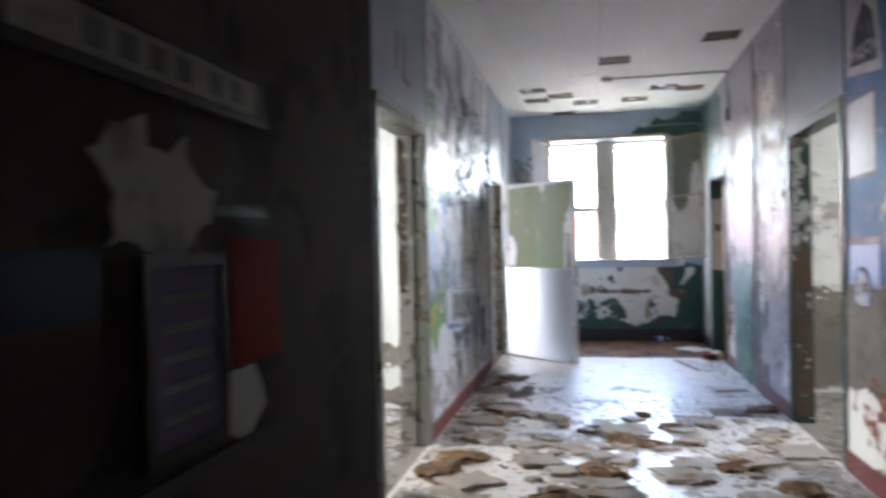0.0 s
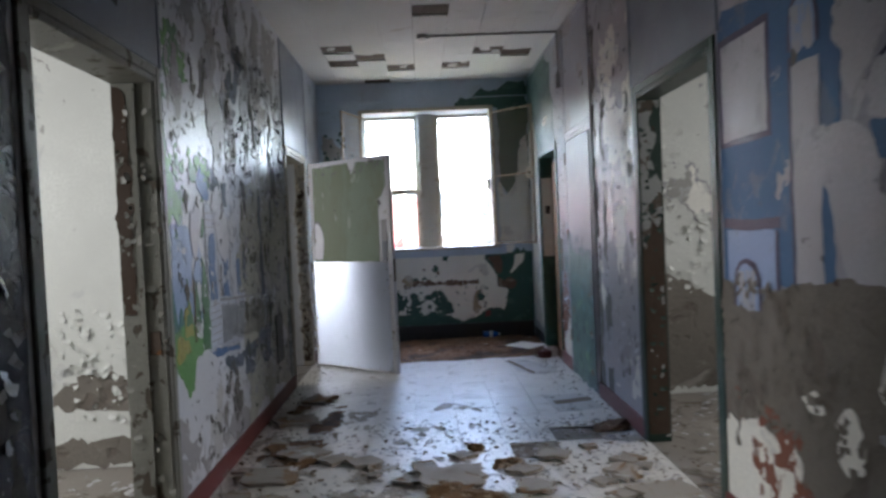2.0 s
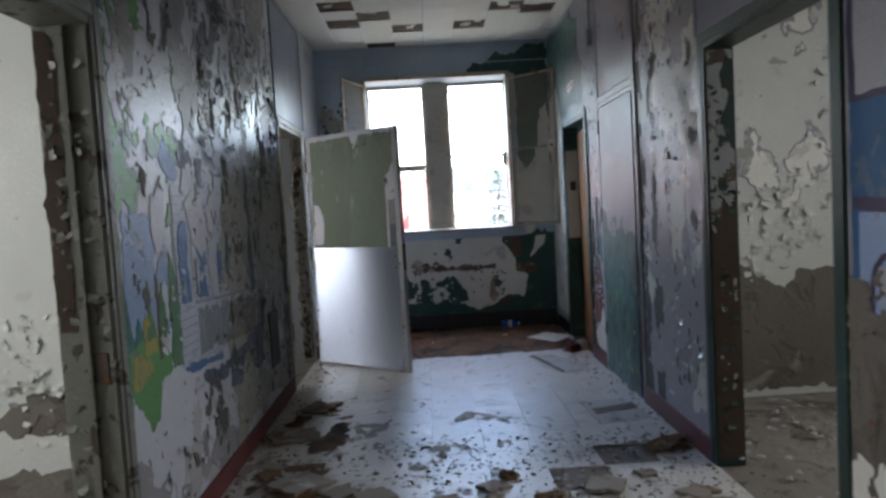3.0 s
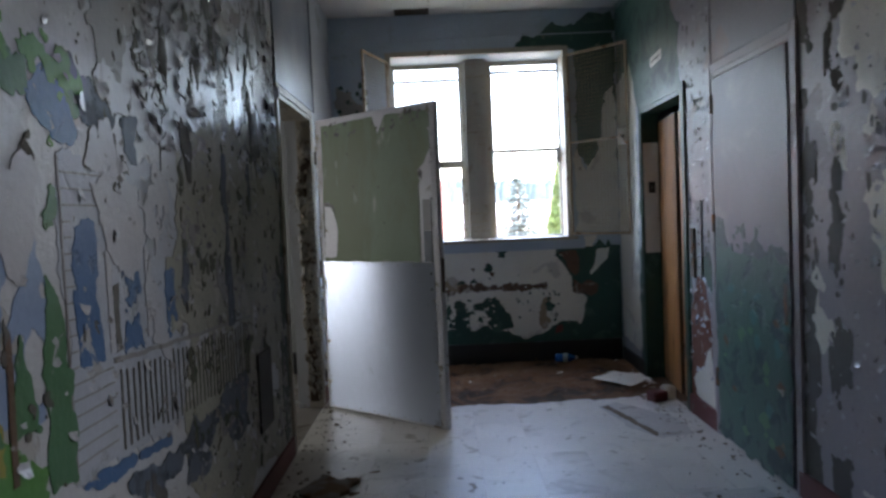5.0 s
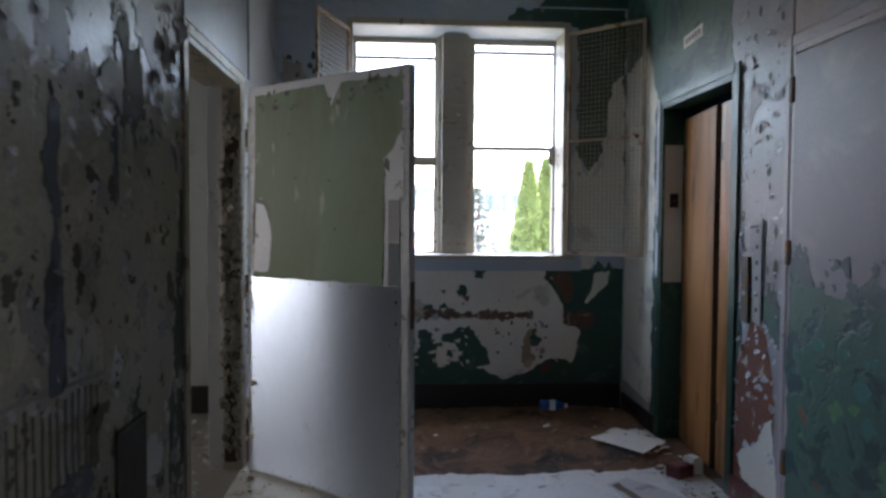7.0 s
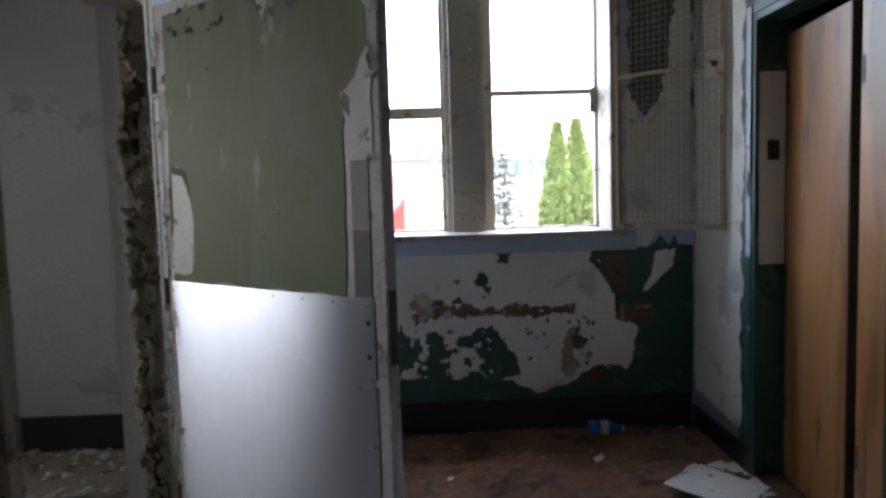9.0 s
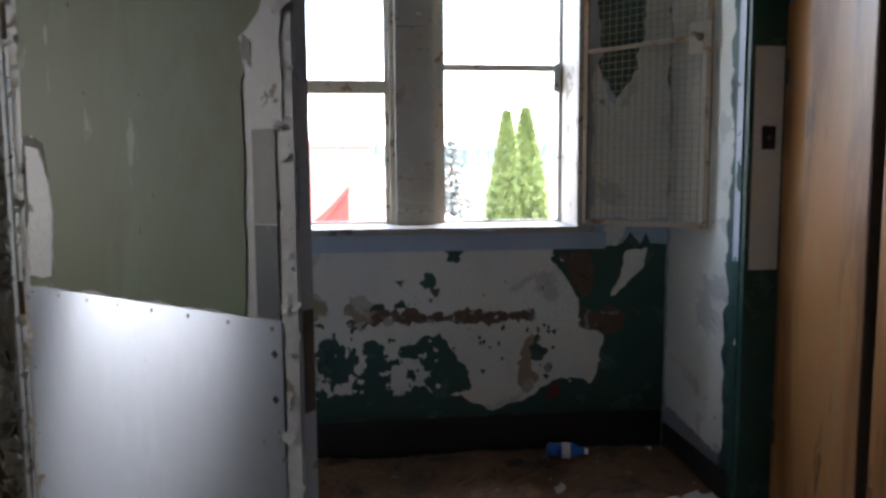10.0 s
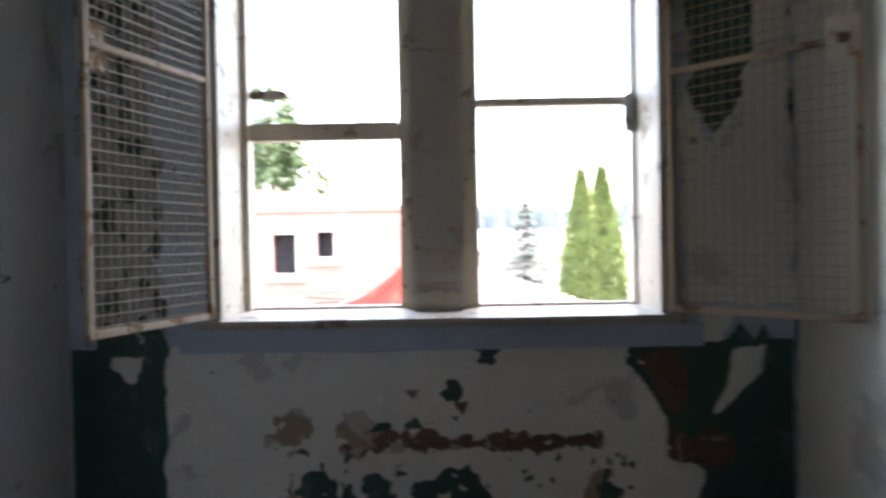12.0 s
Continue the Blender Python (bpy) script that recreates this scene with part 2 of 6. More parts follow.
def ceiling_tiles():
    """Square fibre tiles in columns, some sagging, some fallen."""
    bm = bmesh.new()
    gone = {(2, 29), (3, 31), (6, 29), (7, 29), (1, 28), (1, 30), (5, 31), (3, 34), (2, 33), (4, 24), (7, 22), (1, 17)}
    for i in range(9):
        xa = XL + i * TILE
        xb = min(xa + TILE, XR)
        off = rng.uniform(0, TILE)
        for j in range(-1, 35):
            ya, yb = max(-0.5, j * TILE + off * 0.5), min((j + 1) * TILE + off * 0.5, YF)
            if yb - ya < 0.02 or (i, j) in gone:
                continue
            sag = rng.choice((0, 0, 0, rng.uniform(0.4, 1.6)))
            m = Matrix.Translation(((xa + xb) / 2, ya, ZC)) @ Matrix.Rotation(radians(-sag), 4, "X") @ Matrix.Rotation(radians(rng.uniform(-0.25, 0.25)), 4, "Y")
            h = (xb - xa) / 2 - 0.0015
            add_box(bm, (-h, 0.0015, -0.002), (h, yb - ya - 0.0015, 0.011), m)
    for a, b in (((-4.5, 1.9, ZC), (XL - 0.05, 10.5, ZC + 0.008)), ((XR + 0.05, 3.9, ZC), (5.3, 10.5, ZC + 0.008)), ((XL, -1.6, ZC), (XR, -0.5, ZC + 0.008))):
        add_box(bm, a, b)
    return bm


ceiling = structure("ceiling", ceiling_tiles(), ceil_m, "white fibre tile ceiling with missing and sagging tiles", "ceiling")
glue = bmesh.new()
for cx, cy in ((0.05, 9.0), (0.36, 9.6), (1.27, 9.0), (1.58, 9.0), (-0.25, 8.7), (0.97, 9.6), (0.36, 10.2), (0.05, 10.2)):
    for k in range(4):
        s = rng.uniform(0.02, 0.05)
        x, y = cx + rng.uniform(-0.1, 0.1), cy + rng.uniform(-0.1, 0.1)
        add_box(glue, (x - s, y - s, ZC + 0.004), (x + s, y + s * 0.6, ZC + 0.011))
part("glue_dab", glue, ceil_m, ceiling_slab, "pale glue left from fallen tiles")["kind"] = "stuff"

# ---- painted layers: patches and curling flakes on the walls ----


def at_wall(side, u, v, off):
    return Vector({"L": (XL + off, u, v), "R": (XR - off, u, v), "F": (u, YF - off, v), "V": (XV + off, u, v)}[side])


LAYERS = [0]


def patch_mesh(side, outline, layer, jag, step=0.022, seed=0, place=None):
    """A thin irregular sheet with a ragged rim, within the given corners."""
    place = place or (lambda u, v, off: at_wall(side, u, v, off))
    pts, n = [], len(outline)
    for i in range(n):
        a, b = Vector(outline[i]), Vector(outline[(i + 1) % n])
        k = max(1, int((b - a).length / step))
        for j in range(k):
            p = a.lerp(b, j / k)
            q = noise.noise_vector(Vector((p.x * 9, p.y * 9, seed * 3.7))) + 0.6 * noise.noise_vector(Vector((p.x * 31, p.y * 31, seed)))
            pts.append((p.x + q.x * jag, p.y + q.y * jag))
    bm = bmesh.new()
    LAYERS[0] += 1
    off = 0.0009 * layer + 0.000011 * LAYERS[0]
    top = [bm.verts.new(place(u, v, off)) for u, v in pts]
    low = [bm.verts.new(place(u, v, off - 0.0015)) for u, v in pts]
    bm.faces.new(top)
    for i in range(len(pts)):
        j = (i + 1) % len(pts)
        bm.faces.new((top[i], low[i], low[j], top[j]))
    return bm


def patch(name, side, outline, material, parent, layer=1, jag=0.03, seed=0, label=""):
    return part(name, patch_mesh(side, outline, layer, jag, 0.022, seed), material, parent, label)


def rect(u0, v0, u1, v1):
    return [(u0, v0), (u1, v0), (u1, v1), (u0, v1)]


def scars(side, u0, u1, v0, v1, n, size, seed, thr=0.0, layer=1.0, freq=1.6):
    """Many small ragged bare spots, in clusters, as one sheet."""
    r, bm = random.Random(seed), bmesh.new()
    for _ in range(n * 4):
        u, v = r.uniform(u0, u1), r.uniform(v0, v1)
        if noise.noise(Vector((u * freq, v * freq, seed))) < thr:
            continue
        s, k = size * r.uniform(0.35, 1.4) ** 1.5, r.randint(6, 9)
        st = r.uniform(0.8, 2.2)
        vs = [bm.verts.new(at_wall(side, u + s * math.cos(a) * r.uniform(0.4, 1.1), v + s * st * math.sin(a) * r.uniform(0.4, 1.1), 0.0009 * layer + 0.000011 * LAYERS[0] + r.uniform(0, 0.0004)))
              for a in (6.283 * i / k for i in range(k))]
        bm.faces.new(vs)
        n -= 1
        if n <= 0:
            break
    return bm


def flakes(side, u0, u1, v0, v1, n, size, seed, thr=0.0, freq=1.6, lift=0.45, place=None):
    """Curled paint flakes, each fixed along one edge, as one mesh."""
    r, bm = random.Random(seed + 100), bmesh.new()
    place = place or (lambda u, v, off: at_wall(side, u, v, off))
    for _ in range(n * 4):
        u, v = r.uniform(u0, u1), r.uniform(v0, v1)
        if noise.noise(Vector((u * freq, v * freq, seed))) < thr:
            continue
        s, ang = size * r.uniform(0.3, 1.5), r.choice((r.uniform(-0.6, 0.6), r.uniform(0, 6.28)))
        du, dv, w, up = math.sin(ang), math.cos(ang), s * r.uniform(0.4, 0.9), lift * s * r.uniform(0.3, 1.3)
        rows = []
        for j, (along, out) in enumerate(((0, 0.001), (0.45, 0.22 * up + 0.002), (0.85, up + 0.002))):
            rows.append([])
            for e in (-1, 0, 1):
                ww = e * w * (1, 0.9, 0.5)[j] * r.uniform(0.7, 1.2)
                aa = along * s * r.uniform(0.85, 1.15)
                rows[-1].append(bm.verts.new(place(u + ww * dv - aa * du, v - ww * du - aa * dv, out * (1 if e else 0.85) + 0.003)))
        for j in (0, 1):
            for e in (0, 1):
                bm.faces.new((rows[j][e], rows[j][e + 1], rows[j + 1][e + 1], rows[j + 1][e]))
        n -= 1
        if n <= 0:
            break
    return bm


def torn(side, u0, u1, v0, v1, bias, seed, cell=0.014, layer=5.0, freq=2.4, place=None, aspect=0.8, rough=0.75):
    """One thin torn sheet: where a rough field plus bias(u, v) is above zero, with a ragged outline and a turned-down rim."""
    place = place or (lambda u, v, off: at_wall(side, u, v, off))
    nu, nv = max(2, int((u1 - u0) / cell)), max(2, int((v1 - v0) / cell))
    val = {}
    for i in range(nu + 1):
        for j in range(nv + 1):
            u, v = u0 + (u1 - u0) * i / nu, v0 + (v1 - v0) * j / nv
            p = Vector((u * freq, v * freq * aspect, seed * 1.37))
            f = noise.fractal(p, rough, 2.1, 6) + 0.5 * noise.noise(p * 0.35)
            rim = min(i, nu - i, j, nv - j)
            val[i, j] = (f + bias(u, v)) if rim > 0 else min(-0.02, f + bias(u, v))
    bm, top, low = bmesh.new(), {}, {}
    LAYERS[0] += 1
    off = 0.0009 * layer + 0.000011 * LAYERS[0]

    def vert(key):
        if key not in top:
            (i, j), (k, l) = key
            a, b = val[i, j], val[k, l]
            t = 0 if (i, j) == (k, l) else a / (a - b)
            u, v = u0 + (u1 - u0) * (i + (k - i) * t) / nu, v0 + (v1 - v0) * (j + (l - j) * t) / nv
            top[key] = bm.verts.new(place(u, v, off))
            low[key] = (u, v)
        return top[key]

    walls = []
    for i in range(nu):
        for j in range(nv):
            ring = ((i, j), (i + 1, j), (i + 1, j + 1), (i, j + 1))
            if all(val[c] <= 0 for c in ring):
                continue
            keys = []
            for n in range(4):
                a, b = ring[n], ring[(n + 1) % 4]
                if val[a] > 0:
                    keys.append((a, a))
                if (val[a] > 0) != (val[b] > 0):
                    keys.append((min(a, b), max(a, b)))
            if len(keys) > 2:
                bm.faces.new([vert(k) for k in keys])
                for n in range(len(keys)):
                    a, b = keys[n], keys[(n + 1) % len(keys)]
                    if a[0] != a[1] and b[0] != b[1]:
                        walls.append((a, b))
    drop = {}
    for a, b in walls:
        for k in (a, b):
            if k not in drop:
                drop[k] = bm.verts.new(place(*low[k], off - 0.0016))
        if bm.faces.get((top[a], top[b], drop[b], drop[a])) is None:
            bm.faces.new((top[a], top[b], drop[b], drop[a]))
    return bm


def ragged(name, side, outline, material, parent, layer=3.0, seed=0, wild=0.035, fill=0.7, cell=0.011, freq=5.0, label="", place=None):
    """A torn sheet that roughly fills an outline: wild is the depth of the tears, a low fill leaves holes."""
    us, vs = [p[0] for p in outline], [p[1] for p in outline]
    edges = list(zip(outline, outline[1:] + outline[:1]))

    def inside(u, v):
        odd, best = False, 9.0
        for (a, b), (c, d) in edges:
            if (b > v) != (d > v) and u < a + (c - a) * (v - b) / (d - b):
                odd = not odd
            t = max(0.0, min(1.0, ((u - a) * (c - a) + (v - b) * (d - b)) / ((c - a) ** 2 + (d - b) ** 2)))
            best = min(best, math.hypot(u - a - t * (c - a), v - b - t * (d - b)))
        return max(-3.0, min(fill, (best if odd else -best) * 0.5 / wild))

    m = wild * 1.5
    ob = part(name, torn(side, min(us) - m, max(us) + m, min(vs) - m, max(vs) + m, inside, seed, cell, layer, freq, place, 0.8, 0.6), material, parent, label)
    ob["kind"] = "stuff"
    return ob


def stuff(name, bm, material, parent=None, label=""):
    ob = part(name, bm, material, parent, label)
    ob["kind"] = "stuff"
    return ob


def paint(name, color, rough=0.4, chips=True):
    return mat(name, color, rough, layers=[(tuple(0.6 * c + 0.06 for c in color), 6.0, 0.58, 0.06, 0.5, 0.6), ((0.40, 0.40, 0.42), 4.5, 0.64, 0.012, 0.6, 0.9), ((0.12, 0.11, 0.10), 10.0, 0.69, 0.012, 0.8, 0.6)] if chips else (), bump=0.35)


white_p = mat("old_white_paint", (0.73, 0.715, 0.64), 0.5, layers=[((0.52, 0.51, 0.47), 2.6, 0.58, 0.05, 0.6, 0.5), ((0.28, 0.25, 0.2), 7.0, 0.69, 0.02, 0.8, 0.5)], bump=0.3)
olive_p = mat("olive_grey_plaster", (0.31, 0.305, 0.275), 0.55, layers=[((0.40, 0.40, 0.39), 3.0, 0.60, 0.02, 0.6, 0.7), ((0.15, 0.14, 0.12), 5.0, 0.65, 0.02, 0.8, 0.5)], bump=0.5)
bare_p = mat("bare_grey_plaster", (0.165, 0.147, 0.122), 0.85, layers=[((0.125, 0.105, 0.085), 4.0, 0.53, 0.10, 0.9, 0.9), ((0.27, 0.25, 0.22), 2.0, 0.60, 0.08, 0.9, 0.6)], bump=0.9, vary=0.2)
scar_m = mat("dark_paint_scars", (0.135, 0.13, 0.12), 0.8, bump=0.5, vary=0.3)
flake_m = mat("curled_paint_flakes", (0.50, 0.51, 0.55), 0.3, bump=0.2, vary=0.2)
sky_p = paint("mural_sky_blue", (0.27, 0.36, 0.55))
meadow_p = paint("mural_meadow_green", (0.10, 0.27, 0.07))
leaf_p = paint("mural_leaf_green", (0.075, 0.19, 0.09))
teal_p = paint("mural_teal", (0.03, 0.14, 0.13))
ochre_p = paint("mural_ochre", (0.32, 0.28, 0.06))
trunk_p = paint("mural_brown", (0.13, 0.08, 0.05))
siding_p = paint("mural_siding_grey", (0.45, 0.49, 0.57))
blue_p = paint("mural_blue", (0.065, 0.15, 0.33))
tower_p = paint("mural_tower_blue", (0.042, 0.118, 0.235), 0.6)
navy_p = paint("mural_navy", (0.016, 0.022, 0.05), 0.75)
plum_p = paint("mural_outline", (0.055, 0.045, 0.085), chips=False)
panel_p = paint("mural_pale_grey", (0.39, 0.385, 0.41))
brick_p = mat("red_brick_dust", (0.20, 0.078, 0.048), 0.9, layers=[((0.42, 0.36, 0.33), 9.0, 0.60, 0.03, 0.9, 0.6)], bump=0.8)
rust_p = mat("rust_brown_stain", (0.165, 0.105, 0.07), 0.85, layers=[((0.40, 0.37, 0.33), 10.0, 0.53, 0.03, 0.8, 0.4)], bump=0.5)
brown_p = mat("brown_bared_masonry", (0.135, 0.088, 0.062), 0.9, layers=[((0.30, 0.26, 0.22), 9.0, 0.58, 0.04, 0.9, 0.6), ((0.06, 0.045, 0.035), 12.0, 0.62, 0.04, 0.9, 0.5)], bump=0.8)
pale_blue_p = mat("pale_blue_white_trim", (0.55, 0.59, 0.65), 0.45, layers=[((0.40, 0.43, 0.47), 6.0, 0.58, 0.04, 0.5, 0.5), ((0.04, 0.09, 0.07), 13.0, 0.64, 0.015, 0.7, 0.5)], bump=0.4)
tan_p = mat("tan_radiator_stain", (0.34, 0.27, 0.18), 0.8, layers=[((0.45, 0.42, 0.36), 6.0, 0.52, 0.08, 0.8, 0.5)], bump=0.3)
transom_p = mat("flat_blue_grey_panel", (0.21, 0.235, 0.285), 0.42, bump=0.15)
pink_p = mat("pink_white_wall_paint", (0.36, 0.335, 0.36), 0.40, layers=[((0.29, 0.265, 0.275), 3.2, 0.58, 0.03, 0.5, 0.5), ((0.07, 0.06, 0.055), 7.5, 0.665, 0.012, 0.8, 0.6)], bump=0.5)
jade_p = mat("mottled_jade_paint", (0.042, 0.105, 0.088), 0.45, layers=[((0.020, 0.055, 0.058), 6.0, 0.50, 0.08, 0.5, 0.5), ((0.28, 0.18, 0.10), 7.0, 0.69, 0.02, 0.7, 0.5)], bump=0.3)

# left wall
L = wall_left
coat_m = mat("bare_lavender_white_coat", (0.50, 0.51, 0.56), 0.38, layers=[((0.42, 0.42, 0.45), 2.4, 0.57, 0.05, 0.45, 0.6), ((0.30, 0.29, 0.28), 8.0, 0.67, 0.02, 0.7, 0.5)], bump=0.3)
bluegrey_p = mat("torn_blue_grey_paint", (0.10, 0.125, 0.175), 0.5, layers=[((0.06, 0.075, 0.10), 6.0, 0.52, 0.06, 0.6, 0.6), ((0.30, 0.31, 0.34), 7.0, 0.66, 0.015, 0.6, 0.6)], bump=0.3)
lowgrey_p = mat("grey_primer", (0.30, 0.29, 0.30), 0.5, layers=[((0.24, 0.23, 0.22), 4.0, 0.56, 0.05, 0.6, 0.6)], bump=0.3)
chip_dark_m = mat("dark_olive_chips", (0.10, 0.105, 0.075), 0.7, layers=[((0.05, 0.07, 0.045), 7.0, 0.52, 0.08, 0.7, 0.5)], bump=0.4)
# Olive coat, darkened to include the shadow of the open door leaf.
shaded_olive_p = mat("shaded_olive_plaster", (0.40, 0.395, 0.34), 0.6, layers=[((0.48, 0.47, 0.43), 3.0, 0.56, 0.05, 0.65, 0.7), ((0.31, 0.30, 0.235), 4.5, 0.60, 0.04, 0.7, 0.6), ((0.12, 0.11, 0.08), 8.0, 0.66, 0.015, 0.8, 0.5)], bump=0.5, vary=0.2)
# the mural: sky, trees and meadow
ragged("mural_sky", "L", [(5.12, 0.98), (5.12, 1.5), (5.3, 1.52), (5.42, 1.42), (5.46, 1.3), (5.44, 1.12), (5.6, 1.0), (5.6, 0.95)], sky_p, L, 2, 1, 0.025, 0.9, label="faded blue mural sky")
ragged("mural_sky", "L", [(5.45, 1.0), (5.5, 1.32), (5.58, 1.4), (5.66, 1.36), (5.68, 1.0)], sky_p, L, 2, 2, 0.03, 0.5)
ragged("mural_meadow", "L", [(5.1, 0.99), (5.3, 0.97), (5.5, 0.93), (5.6, 0.86), (5.58, 0.77), (5.44, 0.74), (5.38, 0.6), (5.29, 0.56), (5.24, 0.7), (5.1, 0.78)], meadow_p, L, 3, 3, 0.022, 0.9, label="bright green mural meadow")
ragged("mural_path", "L", [(5.28, 0.9), (5.3, 1.02), (5.38, 1.05), (5.43, 0.97), (5.42, 0.88)], ochre_p, L, 4, 4, 0.02, 0.6)
ragged("mural_path", "L", [(5.14, 0.78), (5.2, 0.9), (5.36, 0.86), (5.38, 0.8)], ochre_p, L, 4, 5, 0.03, 0.25)
for u, h in ((5.13, 0.22), (5.25, 0.16), (5.36, 0.2), (5.5, 0.26)):
    ragged("mural_fir", "L", [(u - 0.05, 0.95), (u + 0.05, 0.95), (u + 0.02, 0.97 + 0.6 * h), (u, 0.98 + h), (u - 0.02, 0.97 + 0.6 * h)], teal_p if u < 5.3 else leaf_p, L, 4, u, 0.010, 0.8, 0.008, 9.0)
patch("mural_trunk", "L", rect(5.44, 0.85, 5.462, 1.18), trunk_p, L, 6, 0.004, 4)
ragged("mural_tree", "L", [(5.58, 0.78), (5.6, 1.1), (5.62, 1.29), (5.67, 1.2), (5.685, 0.78)], leaf_p, L, 4, 6, 0.022, 0.6, label="leaf green mural tree beside the house")
for k, o in enumerate(([(5.1, 2.02), (5.12, 2.42), (5.3, 2.5), (5.5, 2.36), (5.5, 2.18), (5.42, 2.07), (5.3, 2.2)], [(5.1, 1.5), (5.1, 1.95), (5.18, 1.86), (5.22, 1.72), (5.34, 1.66), (5.36, 1.52), (5.24, 1.44)],
                       [(5.5, 1.74), (5.53, 1.84), (5.64, 1.78), (5.82, 1.77), (5.8, 1.7), (5.66, 1.7)], [(5.6, 1.4), (5.6, 1.52), (5.64, 1.58), (5.69, 1.5), (5.68, 1.4)], [(5.2, 1.74), (5.26, 1.82), (5.4, 1.76), (5.36, 1.66)])):
    ragged("mural_foliage", "L", o, leaf_p, L, 3, 10 + k, 0.04, 0.22, 0.010, 7.0, "dark green mural foliage, torn")
    ragged("mural_foliage_light", "L", o, meadow_p, L, 3.6, 20 + k, 0.05, -0.05, 0.010, 7.0)
for k, (o, m) in enumerate((([(6.3, 2.32), (6.4, 2.56), (6.66, 2.7), (6.86, 2.62), (6.62, 2.5), (6.52, 2.3)], bluegrey_p), ([(5.58, 1.7), (5.62, 1.79), (5.72, 1.76), (5.79, 1.66), (5.7, 1.65)], blue_p), ([(5.8, 1.82), (5.92, 1.76), (6.04, 1.74), (6.0, 1.66), (5.92, 1.6), (5.86, 1.68)], bluegrey_p),
                            ([(6.08, 1.6), (6.1, 1.74), (6.16, 1.72), (6.15, 1.6)], bluegrey_p), ([(6.45, 1.68), (6.5, 1.8), (6.62, 1.76), (6.58, 1.66)], bluegrey_p), ([(7.04, 1.6), (7.05, 1.76), (7.4, 1.75), (7.74, 1.68), (7.66, 1.6), (7.4, 1.69), (7.12, 1.66)], bluegrey_p),
                            ([(5.75, 2.2), (5.85, 2.5), (6.1, 2.55), (6.0, 2.3)], lowgrey_p), ([(6.9, 2.2), (7.0, 2.45), (7.5, 2.4), (7.3, 2.2)], lowgrey_p))):
    ragged("mural_cloud", "L", o, m, L, 3, 30 + k, 0.03, 0.5, 0.010, 6.0, "torn dark remnant of the mural")
# the painted house
ragged("mural_house", "L", [(5.7, 0.77), (5.705, 1.58), (6.0, 1.6), (6.4, 1.62), (6.5, 1.3), (6.5, 0.72), (6.0, 0.74)], siding_p, L, 2, 41, 0.02, 0.6, label="faded mural house with blue shutters")
for k in range(19):
    v = 0.80 + k * 0.041
    patch("siding_line", "L", rect(5.71, v, 5.93 if k < 6 or k > 15 else 5.745, v + 0.005), lowgrey_p, L, 3, 0.002, 50 + k)
patch("house_corner", "L", rect(5.695, 0.77, 5.704, 1.58), lowgrey_p, L, 3.4, 0.003, 70)
for k, (u0, v0, u1, v1) in enumerate(((5.75, 1.045, 5.865, 1.415), (6.01, 1.04, 6.13, 1.31), (6.33, 1.02, 6.41, 1.24))):
    ragged("mural_shutter", "L", rect(u0, v0, u1, v1), blue_p, L, 4, 71 + k, 0.012, 0.8 if k == 0 else 0.25, 0.008, 9.0, "blue shutter of the painted house")
patch("window_dark", "L", rect(5.95, 1.05, 5.985, 1.24), scar_m, L, 4, 0.01, 77)
for k, (a, b) in enumerate(((5.915, 0.03), (6.17, 0.03))):
    patch("window_frame", "L", rect(a, 1.05, a + b, 1.33), coat_m, L, 4.4, 0.006, 78 + k)
for k in range(34):
    u = 5.96 + k * 0.04 + 0.006 * noise.noise(Vector((k * 1.7, 0, 3)))
    top, low = 0.995 - 0.045 * (u - 5.95), 0.76 - 0.06 * (u - 5.95)
    a = low + 0.06 * abs(noise.noise(Vector((k * 0.9, 4, 0))))
    patch("mural_railing", "L", rect(u, a, u + 0.011, top - 0.05 * abs(noise.noise(Vector((k * 0.7, 9, 0))))), scar_m, L, 5.0, 0.006, 90 + k)
patch("mural_handrail", "L", [(5.93, 1.015), (7.35, 0.945), (7.35, 0.957), (5.93, 1.03)], lowgrey_p, L, 5.2, 0.006, 130)
ragged("mural_foundation", "L", [(5.95, 0.68), (6.2, 0.64), (6.45, 0.65), (6.8, 0.68), (7.22, 0.7), (7.25, 0.45), (6.9, 0.43), (6.42, 0.46), (6.2, 0.55), (5.97, 0.61)], bluegrey_p, L, 4.6, 131, 0.025, 0.6, label="torn navy band of the mural")
ragged("mural_foundation", "L", [(5.68, 0.76), (5.95, 0.74), (6.3, 0.70), (6.3, 0.67), (5.95, 0.70), (5.68, 0.735)], blue_p, L, 4.7, 132, 0.012, 0.5)
# bare coats, and the far end with the door's shadow in its olive colour
ragged("dull_coat", "L", [(6.5, 0.13), (6.46, 1.0), (6.44, 1.4), (6.62, 1.74), (7.0, 1.8), (7.6, 1.86), (8.13, 1.9), (8.13, 0.13)], shaded_olive_p, L, 3.2, 140, 0.07, 0.55, 0.014, 3.4, "olive coat at the far end, darkened for the door's shadow")
ragged("grey_primer", "L", [(5.12, 0.14), (5.12, 0.5), (5.3, 0.48), (5.5, 0.36), (5.8, 0.42), (6.3, 0.4), (6.4, 0.14)], lowgrey_p, L, 1.6, 141, 0.06, 0.15, 0.014, 3.4, "grey primer low on the wall")
ragged("peeled_coat", "L", [(5.86, 1.5), (5.98, 1.56), (6.14, 1.52), (6.16, 1.36), (6.08, 1.24), (5.98, 1.3), (5.9, 1.32)], coat_m, L, 5.0, 142, 0.03, 0.7, label="pale coat bared where the mural has peeled")
